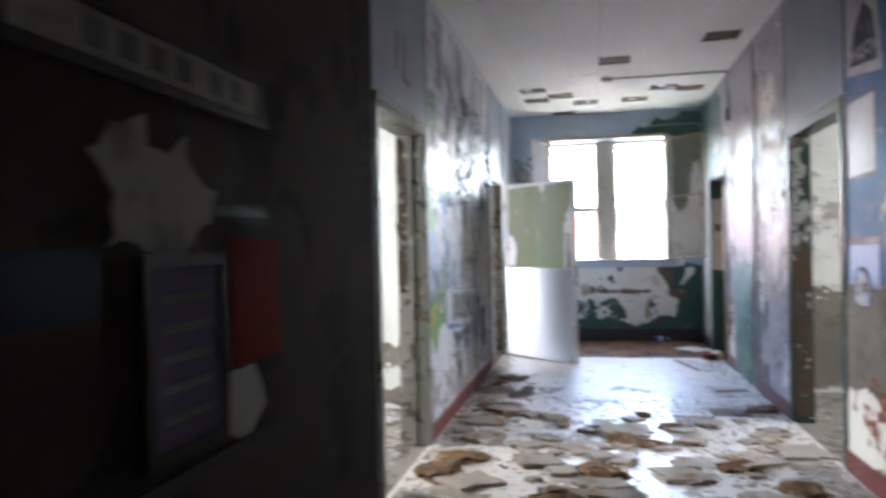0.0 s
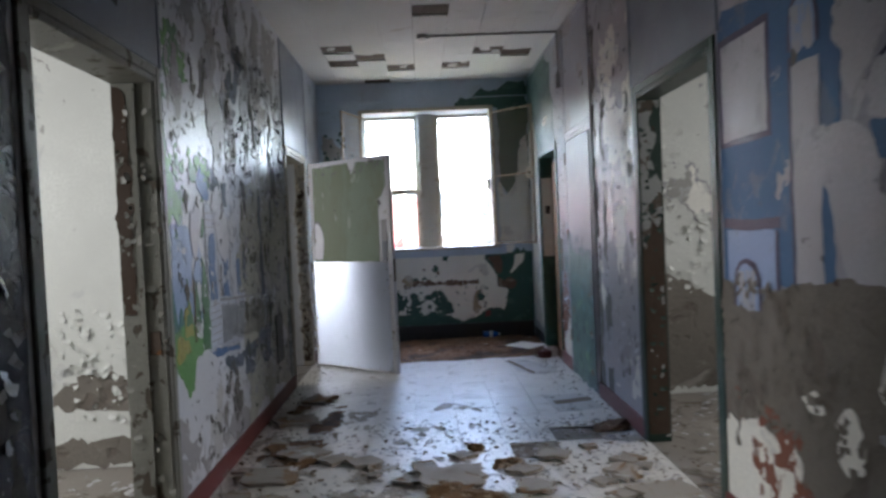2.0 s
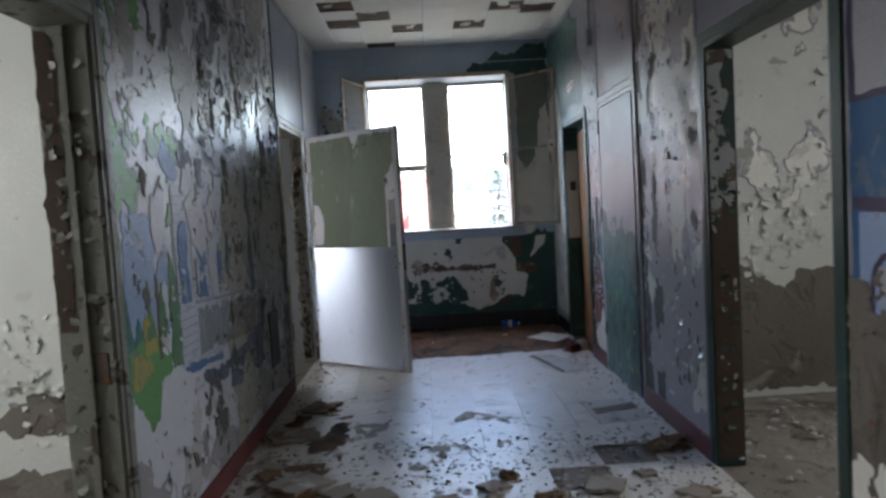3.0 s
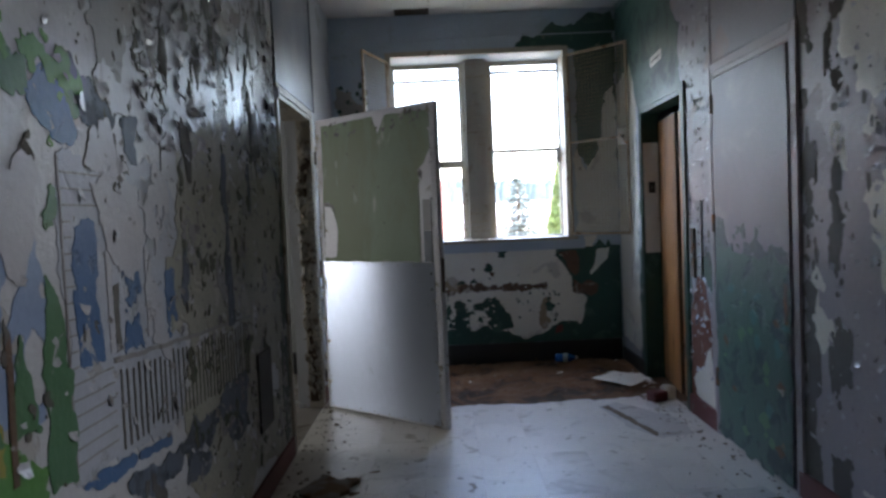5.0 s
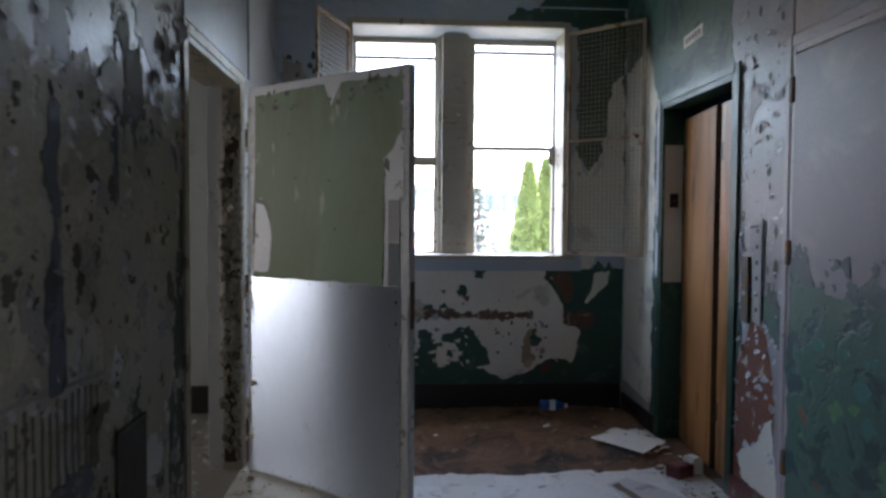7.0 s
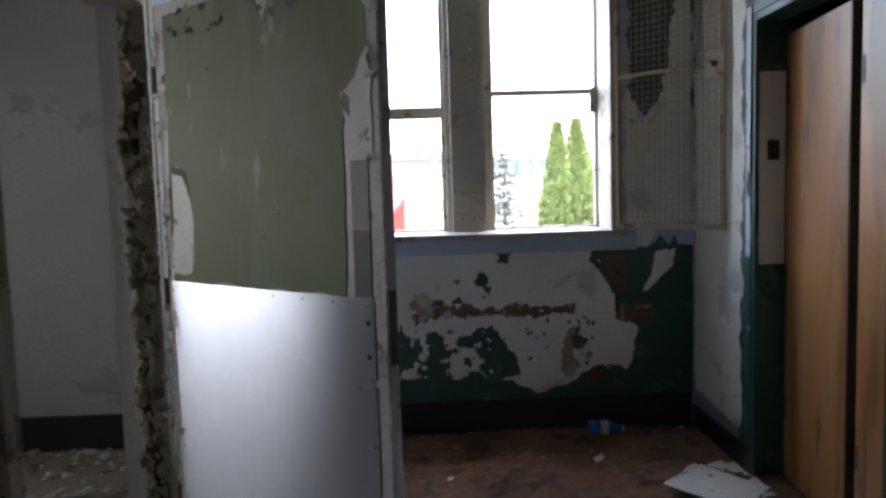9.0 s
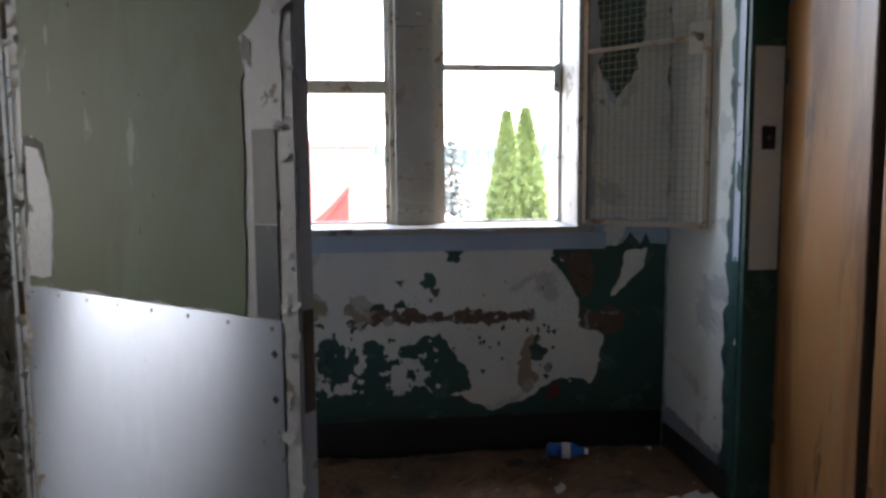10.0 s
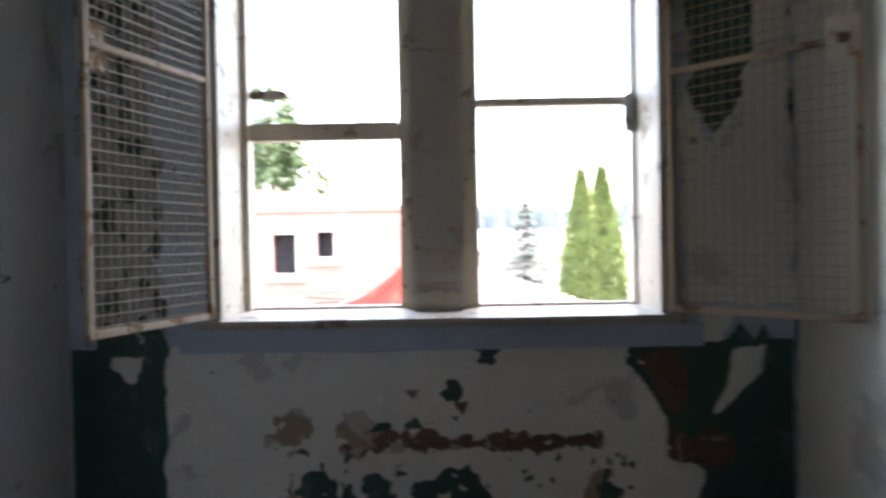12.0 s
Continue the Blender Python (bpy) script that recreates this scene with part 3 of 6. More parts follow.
ragged("peeled_coat", "L", [(6.18, 1.0), (6.18, 1.5), (6.3, 1.6), (6.44, 1.5), (6.32, 1.3), (6.32, 1.0)], coat_m, L, 5.0, 143, 0.04, 0.4)
ragged("peeled_coat", "L", [(5.46, 1.55), (5.44, 1.35), (5.5, 1.15), (5.55, 1.3), (5.6, 1.55)], coat_m, L, 5.0, 144, 0.025, 0.6)
# Dark sheet just wider than the coat paints a shadow line along its edges.
stuff("peeled_rim", torn("L", 5.14, 8.12, 1.55, 3.15, lambda u, v: -0.02 - 0.3 * max(0.0, 1.8 - v), 4, 0.012, 2.2, 2.9, None, 0.8, 0.55), scar_m, L, "broken rim of peeling paint, its shadow line in dark colour")
stuff("peeled_coat", torn("L", 5.14, 8.12, 1.55, 3.15, lambda u, v: -0.07 - 0.3 * max(0.0, 1.8 - v), 4, 0.012, 2.6, 2.9, None, 0.8, 0.55), coat_m, L, "pale coat bared where the mural has peeled")
stuff("grey_coat", torn("L", 5.2, 8.1, 1.8, 3.1, lambda u, v: -0.36, 16, 0.014, 2.9, 2.6, None, 0.6, 0.5), lowgrey_p, L, "grey coat high on the wall")
stuff("paint_scars", torn("L", 5.2, 6.6, 0.15, 3.1, lambda u, v: -0.78 + (0.1 if v < 0.55 else 0), 15, 0.011, 5.6, 6.5, None, 0.7, 0.6), scar_m, L, "scattered dark scars in the pale coat")
stuff("paint_scars", torn("L", 6.2, 8.14, 1.55, 2.75, lambda u, v: -0.46 - 0.35 * abs(v - 2.0), 11, 0.011, 5.6, 6.0, None, 0.5), scar_m, L, "dark scars in the paint")
stuff("paint_scars", torn("L", 6.5, 8.14, 0.2, 1.75, lambda u, v: -0.66, 13, 0.009, 5.7, 9.0, None, 0.85, 0.5), chip_dark_m, L, "dark scars low in the paint")
stuff("blue_remains", torn("L", 6.4, 8.1, 0.3, 1.75, lambda u, v: -0.80, 12, 0.012, 5.4, 4.5, None, 0.4), bluegrey_p, L, "blue remains of the mural")
stuff("pale_remains", torn("L", 6.5, 8.1, 0.2, 1.8, lambda u, v: -0.66, 17, 0.010, 5.3, 7.0, None, 0.9, 0.5), lowgrey_p, L, "pale remains on the dull coat")
stuff("seam", torn("L", 6.98, 7.14, 0.95, 2.9, lambda u, v: 0.12 - abs(u - 7.05) * 16 - (0.2 if v > 1.7 else 0), 18, 0.008, 6.0, 5.0), bluegrey_p, L, "dark open seam in the wall board")
ragged("green_edge", "L", [(7.98, 0.13), (7.92, 0.5), (7.98, 0.9), (8.05, 1.3), (8.14, 1.6), (8.14, 0.13)], dkgreen_m, L, 5, 120, 0.03, 0.5, label="dark green paint along the door frame")
patch("green_corner", "L", rect(5.09, 0.0, 5.13, 1.0), teal_p, L, 4, 0.012, 121)
patch("green_corner", "L", rect(5.1, 1.0, 5.13, 2.3), leaf_p, L, 4, 0.012, 122)
stuff("paint_flakes", flakes("L", 5.15, 8.12, 0.15, 3.1, 260, 0.026, 3, -0.05, 1.6, 0.35), flake_m, L, "curled lavender paint flakes")
stuff("paint_flakes", flakes("L", 6.2, 8.12, 1.65, 2.7, 420, 0.034, 5, -0.05, 2.2, 0.45), flake_m, L, "dense curled paint flakes")
stuff("paint_flakes", flakes("L", 5.9, 8.05, 0.3, 1.7, 200, 0.022, 7, -0.05, 2.2, 0.4), lowgrey_p, L, "dull curled flakes low on the wall")
stuff("paint_flakes", flakes("L", 2.52, 3.8, 0.2, 3.1, 500, 0.035, 6, -0.15), flake_m, L, "curled flakes beside the entry")
stuff("paint_scars", scars("L", 2.52, 3.8, 0.2, 3.1, 260, 0.035, 6, -0.1, 1.2), scar_m, L, "dark bare spots beside the entry")
hatch = tagged(new("wall_recess"), "small dark hatch opening low in the wall", "vent")
part("backing", box((XL + 0.0125, 7.42, 0.37), (XL + 0.0145, 7.64, 0.73)), black_m, hatch)
part("frame", boxes(((XL + 0.006, 7.405, 0.355), (XL + 0.016, 7.42, 0.745)), ((XL + 0.006, 7.64, 0.355), (XL + 0.016, 7.655, 0.745)), ((XL + 0.006, 7.42, 0.73), (XL + 0.016, 7.64, 0.745)), ((XL + 0.006, 7.42, 0.355), (XL + 0.016, 7.64, 0.37))), scar_m, hatch)

# Dark blue-grey gloss sheet laid over the lavender wall.
entry_dark = mat("dark_gloss_coat", (0.06, 0.064, 0.078), 0.24, layers=[((0.02, 0.02, 0.022), 4.0, 0.54, 0.02, 0.4, 0.7), ((0.26, 0.26, 0.28), 7.0, 0.68, 0.012, 0.4, 0.6)], bump=0.7)
patch("dark_gloss", "L", rect(2.51, 0.12, 3.87, 3.15), entry_dark, L, 0.9, 0.01, 199, "dark glossy coat beside the entry")

# right wall mural and bare plaster
R = wall_right
ragged("mural_tower", "R", [(4.83, 1.1), (4.83, 2.2), (4.74, 2.36), (4.62, 2.75), (4.45, 2.95), (4.25, 2.75), (4.0, 2.3), (3.9, 2.1), (3.9, 1.82), (3.98, 1.3), (3.98, 1.13)], tower_p, R, 1, 200, 0.008, 0.9, label="blue mural tower, badly peeled")
patch("tower_edge", "R", [(4.87, 1.1), (4.87, 2.3), (4.838, 2.3), (4.838, 1.1)], panel_p, R, 1.2, 0.01, 201)
patch("tower_sign", "R", [(4.79, 2.29), (4.72, 2.52), (4.53, 2.74), (4.34, 2.6), (4.28, 2.22)], panel_p, R, 2, 0.006, 202, "pale mural sign board")
patch("tower_sign_field", "R", [(4.745, 2.33), (4.67, 2.52), (4.53, 2.66), (4.39, 2.54), (4.34, 2.29)], navy_p, R, 3, 0.005, 203)
word = bpy.data.curves.new("lettering", "FONT")
word.body, word.size, word.align_x, word.extrude = "MAISON", 0.105, "CENTER", 0.0006
lettering = tagged(new("lettering", word), "white painted letters on the mural sign", "lettering", kind="structure")
word.materials.append(panel_p)
lettering.matrix_world = Matrix.Translation((XR - 0.0054, 4.53, 2.345)) @ Matrix(((0, 0, -1, 0), (-1, 0, 0, 0), (0, 1, 0, 0), (0, 0, 0, 1)))
for u0, v0, u1, v1, m, ly in ((4.37, 1.69, 4.835, 2.16, plum_p, 2), (4.4, 1.715, 4.80, 2.13, panel_p, 3), (4.32, 1.33, 4.815, 1.375, plum_p, 3), (4.34, 1.1, 4.79, 1.33, sky_p, 2), (4.335, 1.04, 4.36, 1.33, plum_p, 3), (4.035, 1.13, 4.215, 1.92, panel_p, 3), (4.22, 1.13, 4.235, 1.95, plum_p, 3)):
    patch("mural_panel", "R", rect(u0, v0, u1, v1), m, R, ly, 0.008, 210 + u0 + v0)
for u, v, w, h, ly in ((4.605, 1.0, 0.125, 0.09, 6.6), (4.13, 1.97, 0.10, 0.10, 3)):
    arch = [(u - w, v)] + [(u - w * math.cos(a), v + h + w * math.sin(a)) for a in (0, 0.5, 1.0, 1.57, 2.1, 2.64, 3.14)] + [(u + w, v)]
    patch("mural_arch", "R", arch, plum_p, R, ly, 0.006, 220)
    inner = [(u - w * 0.78, v)] + [(u - w * 0.78 * math.cos(a), v + h + w * 0.78 * math.sin(a)) for a in (0, 0.5, 1.0, 1.57, 2.1, 2.64, 3.14)] + [(u + w * 0.78, v)]
    patch("mural_arch_light", "R", inner, sky_p, R, ly + 1, 0.006, 221)
    for k in (-0.45, -0.1, 0.25, 0.5):
        ragged("mural_arch_bar", "R", rect(u + k * w - 0.013, v - 0.02 * abs(k), u + k * w + 0.013, v + h + w * 0.5), panel_p, R, ly + 2, 222 + k, 0.008, 0.6, 0.006, 12.0)
ragged("peeled_field", "R", [(4.0, 2.35), (3.88, 2.5), (3.3, 2.6), (3.46, 2.1), (3.78, 1.8), (3.84, 1.7), (3.9, 1.8)], panel_p, R, 1.6, 242, 0.03, 0.8, label="field peeled back to dull grey white")
ragged("mural_roof", "R", [(3.80, 1.77), (3.42, 2.08), (3.0, 2.45), (2.0, 2.5), (2.0, 1.86), (3.03, 1.87), (3.44, 1.885), (3.66, 1.83)], navy_p, R, 2.4, 230, 0.006, 0.9, 0.013, label="dark navy mural roof")
ragged("mural_eaves", "R", [(3.77, 1.79), (3.6, 1.86), (3.44, 1.9), (3.03, 1.88), (2.0, 1.87), (2.0, 1.66), (3.04, 1.665), (3.4, 1.66), (3.78, 1.67)], panel_p, R, 3.2, 231, 0.02, 0.8, 0.013)
ragged("mural_band", "R", [(3.76, 1.65), (3.74, 1.55), (3.6, 1.54), (3.48, 1.5), (3.44, 1.42), (3.36, 1.47), (2.0, 1.455), (2.0, 1.665), (3.3, 1.66)], tower_p, R, 3.8, 232, 0.014, 0.6, 0.013, label="blue mural band")
patch("mural_band_line", "R", [(3.5, 1.645), (3.5, 1.66), (2.0, 1.69), (2.0, 1.655)], navy_p, R, 4.6, 0.008, 233)
for k, (a, b, m) in enumerate(((3.235, 3.34, navy_p), (3.12, 3.225, panel_p), (2.9, 3.115, navy_p))):
    ragged("mural_window", "R", rect(a, 1.29, b, 1.465), m, R, 4, 234 + k, 0.012, 0.7)
ragged("peeled_field", "R", [(4.07, 1.63), (4.08, 1.55), (4.0, 1.45), (3.94, 1.3), (3.9, 1.17), (3.74, 1.15), (3.62, 1.13), (3.5, 1.1), (3.45, 1.3), (3.47, 1.48), (3.56, 1.55), (3.72, 1.56), (3.78, 1.65), (3.9, 1.67)], panel_p, R, 5, 240, 0.016, 0.9, label="field peeled back to dull white")
ragged("peeled_field", "R", [(3.34, 1.27), (3.1, 1.28), (2.0, 1.3), (2.0, 0.7), (3.22, 0.72), (3.3, 0.85)], panel_p, R, 4.4, 243, 0.016, 0.8, 0.014)
ragged("peeled_field", "R", [(3.5, 1.88), (3.44, 1.72), (3.36, 1.58), (3.3, 1.62), (3.34, 1.86)], lowgrey_p, R, 5.2, 241, 0.035, 0.4)
ragged("bare_plaster", "R", [(4.87, 1.12), (4.75, 1.1), (4.6, 1.03), (4.49, 1.04), (4.35, 1.1), (4.2, 1.12), (4.0, 1.15), (3.74, 1.17), (3.5, 1.1), (3.48, 0.9), (3.5, 0.12), (4.87, 0.12)], bare_p, R, 6, 250, 0.014, 1.2, label="bare grey brown plaster with rough trowel marks")
ragged("bare_plaster", "R", [(3.3, 0.12), (3.3, 0.66), (3.1, 0.72), (2.6, 0.62), (2.0, 0.6), (2.0, 0.12)], bare_p, R, 6.1, 263, 0.03, 0.9, 0.014)
ragged("white_remnant", "R", [(4.87, 0.46), (4.67, 0.56), (4.5, 0.54), (4.22, 0.47), (4.3, 0.24), (4.18, 0.12), (4.87, 0.12)], white_p, R, 7, 251, 0.025, 0.6, label="white paint left under the plaster")
ragged("brick_stain", "R", [(4.68, 0.57), (4.2, 0.56), (4.18, 0.36), (4.34, 0.2), (4.5, 0.3)], brick_p, R, 8, 252, 0.05, -0.02, 0.008, 9.0, "rust red brick showing through")
for k, o in enumerate(([(3.99, 0.68), (3.9, 0.745), (3.84, 0.66), (3.84, 0.56), (3.92, 0.52), (3.98, 0.56)], [(4.2, 0.72), (4.1, 0.76), (4.06, 0.7), (4.14, 0.68)], [(3.68, 1.0), (3.54, 1.02), (3.5, 0.8), (3.5, 0.12), (3.64, 0.12), (3.69, 0.74), (3.77, 0.85)], [(3.7, 1.17), (3.62, 1.18), (3.57, 1.0), (3.64, 1.01)], [(3.46, 1.48), (3.35, 1.46), (3.3, 0.5), (3.28, 0.12), (3.45, 0.12), (3.46, 0.6)])):
    ragged("white_remnant", "R", o, white_p, R, 7.5, 255 + k, 0.010, 0.9)
for k, o in enumerate(([(3.5, 0.92), (3.475, 0.92), (3.455, 0.3), (3.49, 0.3)], [(3.61, 1.16), (3.56, 1.12), (3.55, 1.03), (3.6, 1.02)], [(3.99, 1.16), (3.95, 1.19), (3.94, 1.1)])):
    ragged("dark_gap", "R", o, hole_m, R, 8.5, 270 + k, 0.010, 0.7, 0.007)
ragged("blue_mark", "R", rect(3.385, 0.58, 3.43, 0.64), blue_p, R, 9, 262, 0.008, 0.5, 0.006)
stuff("plaster_crust", flakes("R", 3.5, 4.85, 0.55, 1.13, 420, 0.03, 83, -0.2, 2.0, 0.12, lambda u, v, off: Vector((XR - 0.0045 - off, u, v))), bare_p, R, "rough crust of bare plaster")
stuff("paint_flakes", flakes("R", 2.2, 3.7, 0.2, 2.6, 200, 0.028, 12, 0.0), flake_m, R, "curled flakes of mural paint")
stuff("paint_scars", scars("R", 2.2, 4.8, 1.2, 2.6, 45, 0.02, 12, 0.1, 6.2), scar_m, R)
patch("pink_paint", "R", [(6.12, 0.13), (6.1, 3.15), (7.15, 3.15), (7.15, 0.13)], pink_p, R, 1, 0.01, 270, "pink white paint, chipped")
stuff("paint_scars", scars("R", 6.1, 7.15, 0.4, 3.0, 130, 0.014, 14, -0.05, 2), scar_m, R, "dark chips in the pink paint")
stuff("paint_flakes", flakes("R", 6.1, 7.15, 0.3, 3.1, 200, 0.022, 14, -0.1), flake_m, R, "curled pale flakes")
for u, w, b, s in ((6.88, 0.06, -0.12, 21), (6.24, 0.05, -0.2, 22), (7.12, 0.05, 0.1, 23)):
    stuff("seam", torn("R", u - 0.09, u + 0.09, 0.1, 3.1, lambda p, q, u=u, w=w, b=b: b + 0.12 - abs(p - u) / w * 0.3 - (0.25 if q > 2.3 else 0), s, 0.010, 2.5, 6.0), scar_m, R, "dirty broken seam in the paint")
stuff("bare_spots", torn("R", 6.15, 7.1, 0.2, 2.9, lambda p, q: -0.62, 24, 0.014, 2.3, 3.0), scar_m, R, "dark bare spots in the pink paint")
stuff("paint_scars", torn("R", 6.15, 7.1, 0.2, 3.1, lambda p, q: -0.30, 25, 0.014, 1.6, 2.0), white_p, R, "pale bared spots in the pink paint")
patch("green_head", "R", [(8.72, 2.18), (8.78, 2.45), (8.72, 2.6), (8.9, 2.75), (8.85, 3.0), (9.2, 3.15), (10.4, 3.15), (10.4, 2.1), (9.72, 2.1), (9.70, 2.18)], jade_p, R, 1, 0.04, 280, "dark green paint round the doorway")
patch("white_return", "R", [(9.82, 0.2), (9.8, 2.25), (9.95, 2.6), (10.4, 2.5), (10.4, 0.22)], white_p, R, 2, 0.035, 281, "white paint beside the window")
patch("green_jamb_edge", "R", rect(9.70, 0.1, 9.84, 2.2), jade_p, R, 1.2, 0.02, 282)
patch("brick_stain", "R", [(8.66, 0.12), (8.64, 0.7), (8.5, 0.92), (8.36, 0.9), (8.28, 0.6), (8.3, 0.3), (8.25, 0.12)], brick_p, R, 2, 0.03, 283, "red brick bared below the switch")
patch("white_remnant", "R", [(8.55, 0.12), (8.6, 0.25), (8.4, 0.4), (8.28, 0.5), (8.24, 0.14)], white_p, R, 3, 0.03, 284)
patch("green_edge", "R", [(8.68, 0.3), (8.68, 1.0), (8.6, 1.0), (8.3, 1.1), (8.22, 1.0), (8.24, 0.8), (8.4, 0.95), (8.6, 0.9)], jade_p, R, 2.4, 0.03, 285)
stuff("paint_scars", scars("R", 8.2, 8.7, 0.9, 2.9, 120, 0.014, 16, -0.2, 2.6), scar_m, R)
stuff("paint_flakes", flakes("R", 8.2, 8.7, 0.3, 2.9, 170, 0.022, 16, -0.2), flake_m, R)

# end wall
F = wall_far
patch("green_dado", "F", [(XL + 0.01, 0.2), (XL + 0.01, 1.06), (1.86, 1.06), (1.86, 0.2)], green_m, F, 1, 0.004, 300, "dark green paint of the lower wall")
ragged("peeled_white", "F", [(-0.37, 1.06), (1.27, 1.06), (1.28, 1.0), (1.36, 0.86), (1.43, 0.79), (1.42, 0.7), (1.58, 0.62), (1.54, 0.51), (1.5, 0.42), (1.48, 0.32), (1.40, 0.38), (1.29, 0.375), (1.16, 0.295), (0.95, 0.25), (0.7, 0.32), (0.34, 0.33), (-0.04, 0.33), (-0.37, 0.28)], white_p, F, 2, 301, 0.018, 0.9, label="dull white patch with ragged green edges")
ragged("green_blob", "F", [(0.62, 0.625), (0.7, 0.62), (0.74, 0.57), (0.8, 0.5), (0.85, 0.43), (0.85, 0.34), (0.72, 0.3), (0.62, 0.33), (0.6, 0.42), (0.6, 0.5), (0.47, 0.52), (0.5, 0.56), (0.58, 0.58)], green_m, F, 3, 302, 0.014, 0.8, 0.008, 8.0, "dark green island in the white patch")
ragged("green_remnant", "F", [(0.1, 0.34), (0.1, 0.52), (0.2, 0.57), (0.4, 0.54), (0.56, 0.46), (0.56, 0.34)], green_m, F, 3, 303, 0.05, -0.05, 0.008, 9.0, "ragged green remnants low on the wall")
ragged("green_remnant", "F", [(-0.05, 0.2), (-0.05, 0.36), (0.3, 0.36), (0.6, 0.34), (0.95, 0.3), (0.95, 0.2)], green_m, F, 3, 304, 0.03, 0.25, 0.009, 7.0)
for k, o in enumerate(([(0.36, 0.755), (0.38, 0.79), (0.45, 0.80), (0.515, 0.79), (0.51, 0.745)], [(1.16, 0.52), (1.18, 0.56), (1.25, 0.53), (1.22, 0.47), (1.14, 0.46)], [(1.17, 0.58), (1.19, 0.63), (1.22, 0.6), (1.19, 0.56)])):
    ragged("green_spot", "F", o, green_m, F, 3.2, 305 + k, 0.010, 0.7, 0.007, 10.0)
ragged("rust_line", "F", [(0.06, 0.665), (0.06, 0.70), (0.4, 0.735), (0.7, 0.72), (1.18, 0.725), (1.18, 0.66), (1.0, 0.69), (0.5, 0.68), (0.2, 0.66)], rust_p, F, 3, 310, 0.018, 0.5, 0.007, 10.0, "rusty broken line left by a radiator shelf")
ragged("rust_line", "F", [(0.35, 0.70), (0.4, 0.735), (0.7, 0.725), (1.17, 0.72), (1.17, 0.70), (0.6, 0.69)], brown_p, F, 3.6, 311, 0.016, 0.15, 0.007, 12.0)
ragged("ochre_stain", "F", [(0.05, 0.34), (0.05, 0.64), (0.09, 0.65), (0.1, 0.34)], tan_p, F, 3, 312, 0.018, 0.5, 0.008, 8.0, "tan stain where a radiator stood")
ragged("ochre_stain", "F", [(1.1, 0.34), (1.13, 0.6), (1.18, 0.62), (1.17, 0.34)], tan_p, F, 3, 313, 0.025, 0.3, 0.008, 8.0)
ragged("ochre_stain", "F", [(0.0, 0.75), (0.05, 0.80), (0.2, 0.77), (0.36, 0.78), (0.36, 0.74), (0.1, 0.73)], tan_p, F, 3, 314, 0.03, 0.0, 0.008, 8.0)
stuff("stain", torn("F", -0.3, 1.3, 0.3, 1.06, lambda u, v: -0.66, 37, 0.012, 2.4, 4.0), olive_p, F, "dull stains on the white patch")
for u, v, w in ((0.511, 0.883, 0.022), (0.679, 0.832, 0.028), (0.655, 0.79, 0.012), (1.03, 0.88, 0.006), (0.92, 0.82, 0.007), (0.9, 0.6, 0.012), (0.92, 0.43, 0.014), (0.95, 0.55, 0.01), (-0.2, 0.97, 0.006)):
    patch("chip", "F", [(u - w, v + w * 0.6), (u + w, v + w * 0.7), (u + w * 0.2, v - w)], rust_p if w > 0.02 else green_m, F, 3.2, 0.008, u)
patch("red_spot", "F", [(1.25, 0.27), (1.26, 0.34), (1.31, 0.35), (1.31, 0.28)], red_m, F, 3.2, 0.012, 319)
ragged("bared_brick", "F", [(1.28, 1.0), (1.32, 1.02), (1.45, 1.02), (1.48, 0.95), (1.47, 0.80), (1.43, 0.79), (1.37, 0.86), (1.36, 0.93)], brown_p, F, 3, 320, 0.010, 0.9, 0.008, label="bared red brick")
ragged("bared_brick", "F", [(1.44, 0.73), (1.56, 0.73), (1.64, 0.70), (1.64, 0.64), (1.5, 0.62), (1.41, 0.65)], brown_p, F, 3, 321, 0.018, 0.5, 0.008)
ragged("white_tear", "F", [(1.76, 1.04), (1.65, 1.03), (1.62, 0.9), (1.575, 0.80), (1.6, 0.81), (1.66, 0.87), (1.74, 0.95)], white_p, F, 3, 322, 0.010, 0.9, 0.008, label="white tear in the green corner")
ragged("white_tear", "F", [(1.53, 1.06), (1.53, 1.15), (1.65, 1.15), (1.6, 1.06)], white_p, F, 2.2, 323, 0.010, 0.9, 0.008)
for k, (u, w) in enumerate(((1.5, 0.035), (1.67, 0.05), (1.75, 0.04))):
    ragged("green_spike", "F", [(u - w, 1.04), (u - 0.01, 1.1), (u, 1.15), (u + 0.014, 1.1), (u + w, 1.04)], green_m, F, 3.4, 324 + k, 0.010, 0.7, 0.007)
for u in (-0.57, -0.5, -0.4):
    ragged("green_spike", "F", [(u - 0.05, 1.04), (u, 1.14), (u + 0.05, 1.04)], green_m, F, 3.4, 328 + u, 0.012, 0.7, 0.007)
ragged("white_tear", "F", [(-0.56, 1.0), (-0.53, 1.07), (-0.46, 1.04), (-0.48, 0.95)], white_p, F, 2.5, 330, 0.015, 0.5, 0.008)
patch("green_corner", "F", [(0.95, 2.86), (1.05, 2.98), (1.15, 2.96), (1.3, 3.08), (1.5, 3.06), (1.62, 3.15), (1.86, 3.15), (1.86, 1.5), (1.72, 1.7), (1.62, 1.72), (1.5, 1.9), (1.5, 2.84)], green_m, F, 1.5, 0.035, 330, "dark green paint in the upper corner")
patch("grey_field", "F", [(1.47, 1.2), (1.47, 1.95), (1.58, 1.75), (1.7, 1.95), (1.74, 2.4), (1.86, 2.5), (1.86, 1.2)], white_p, F, 2.2, 0.03, 331)
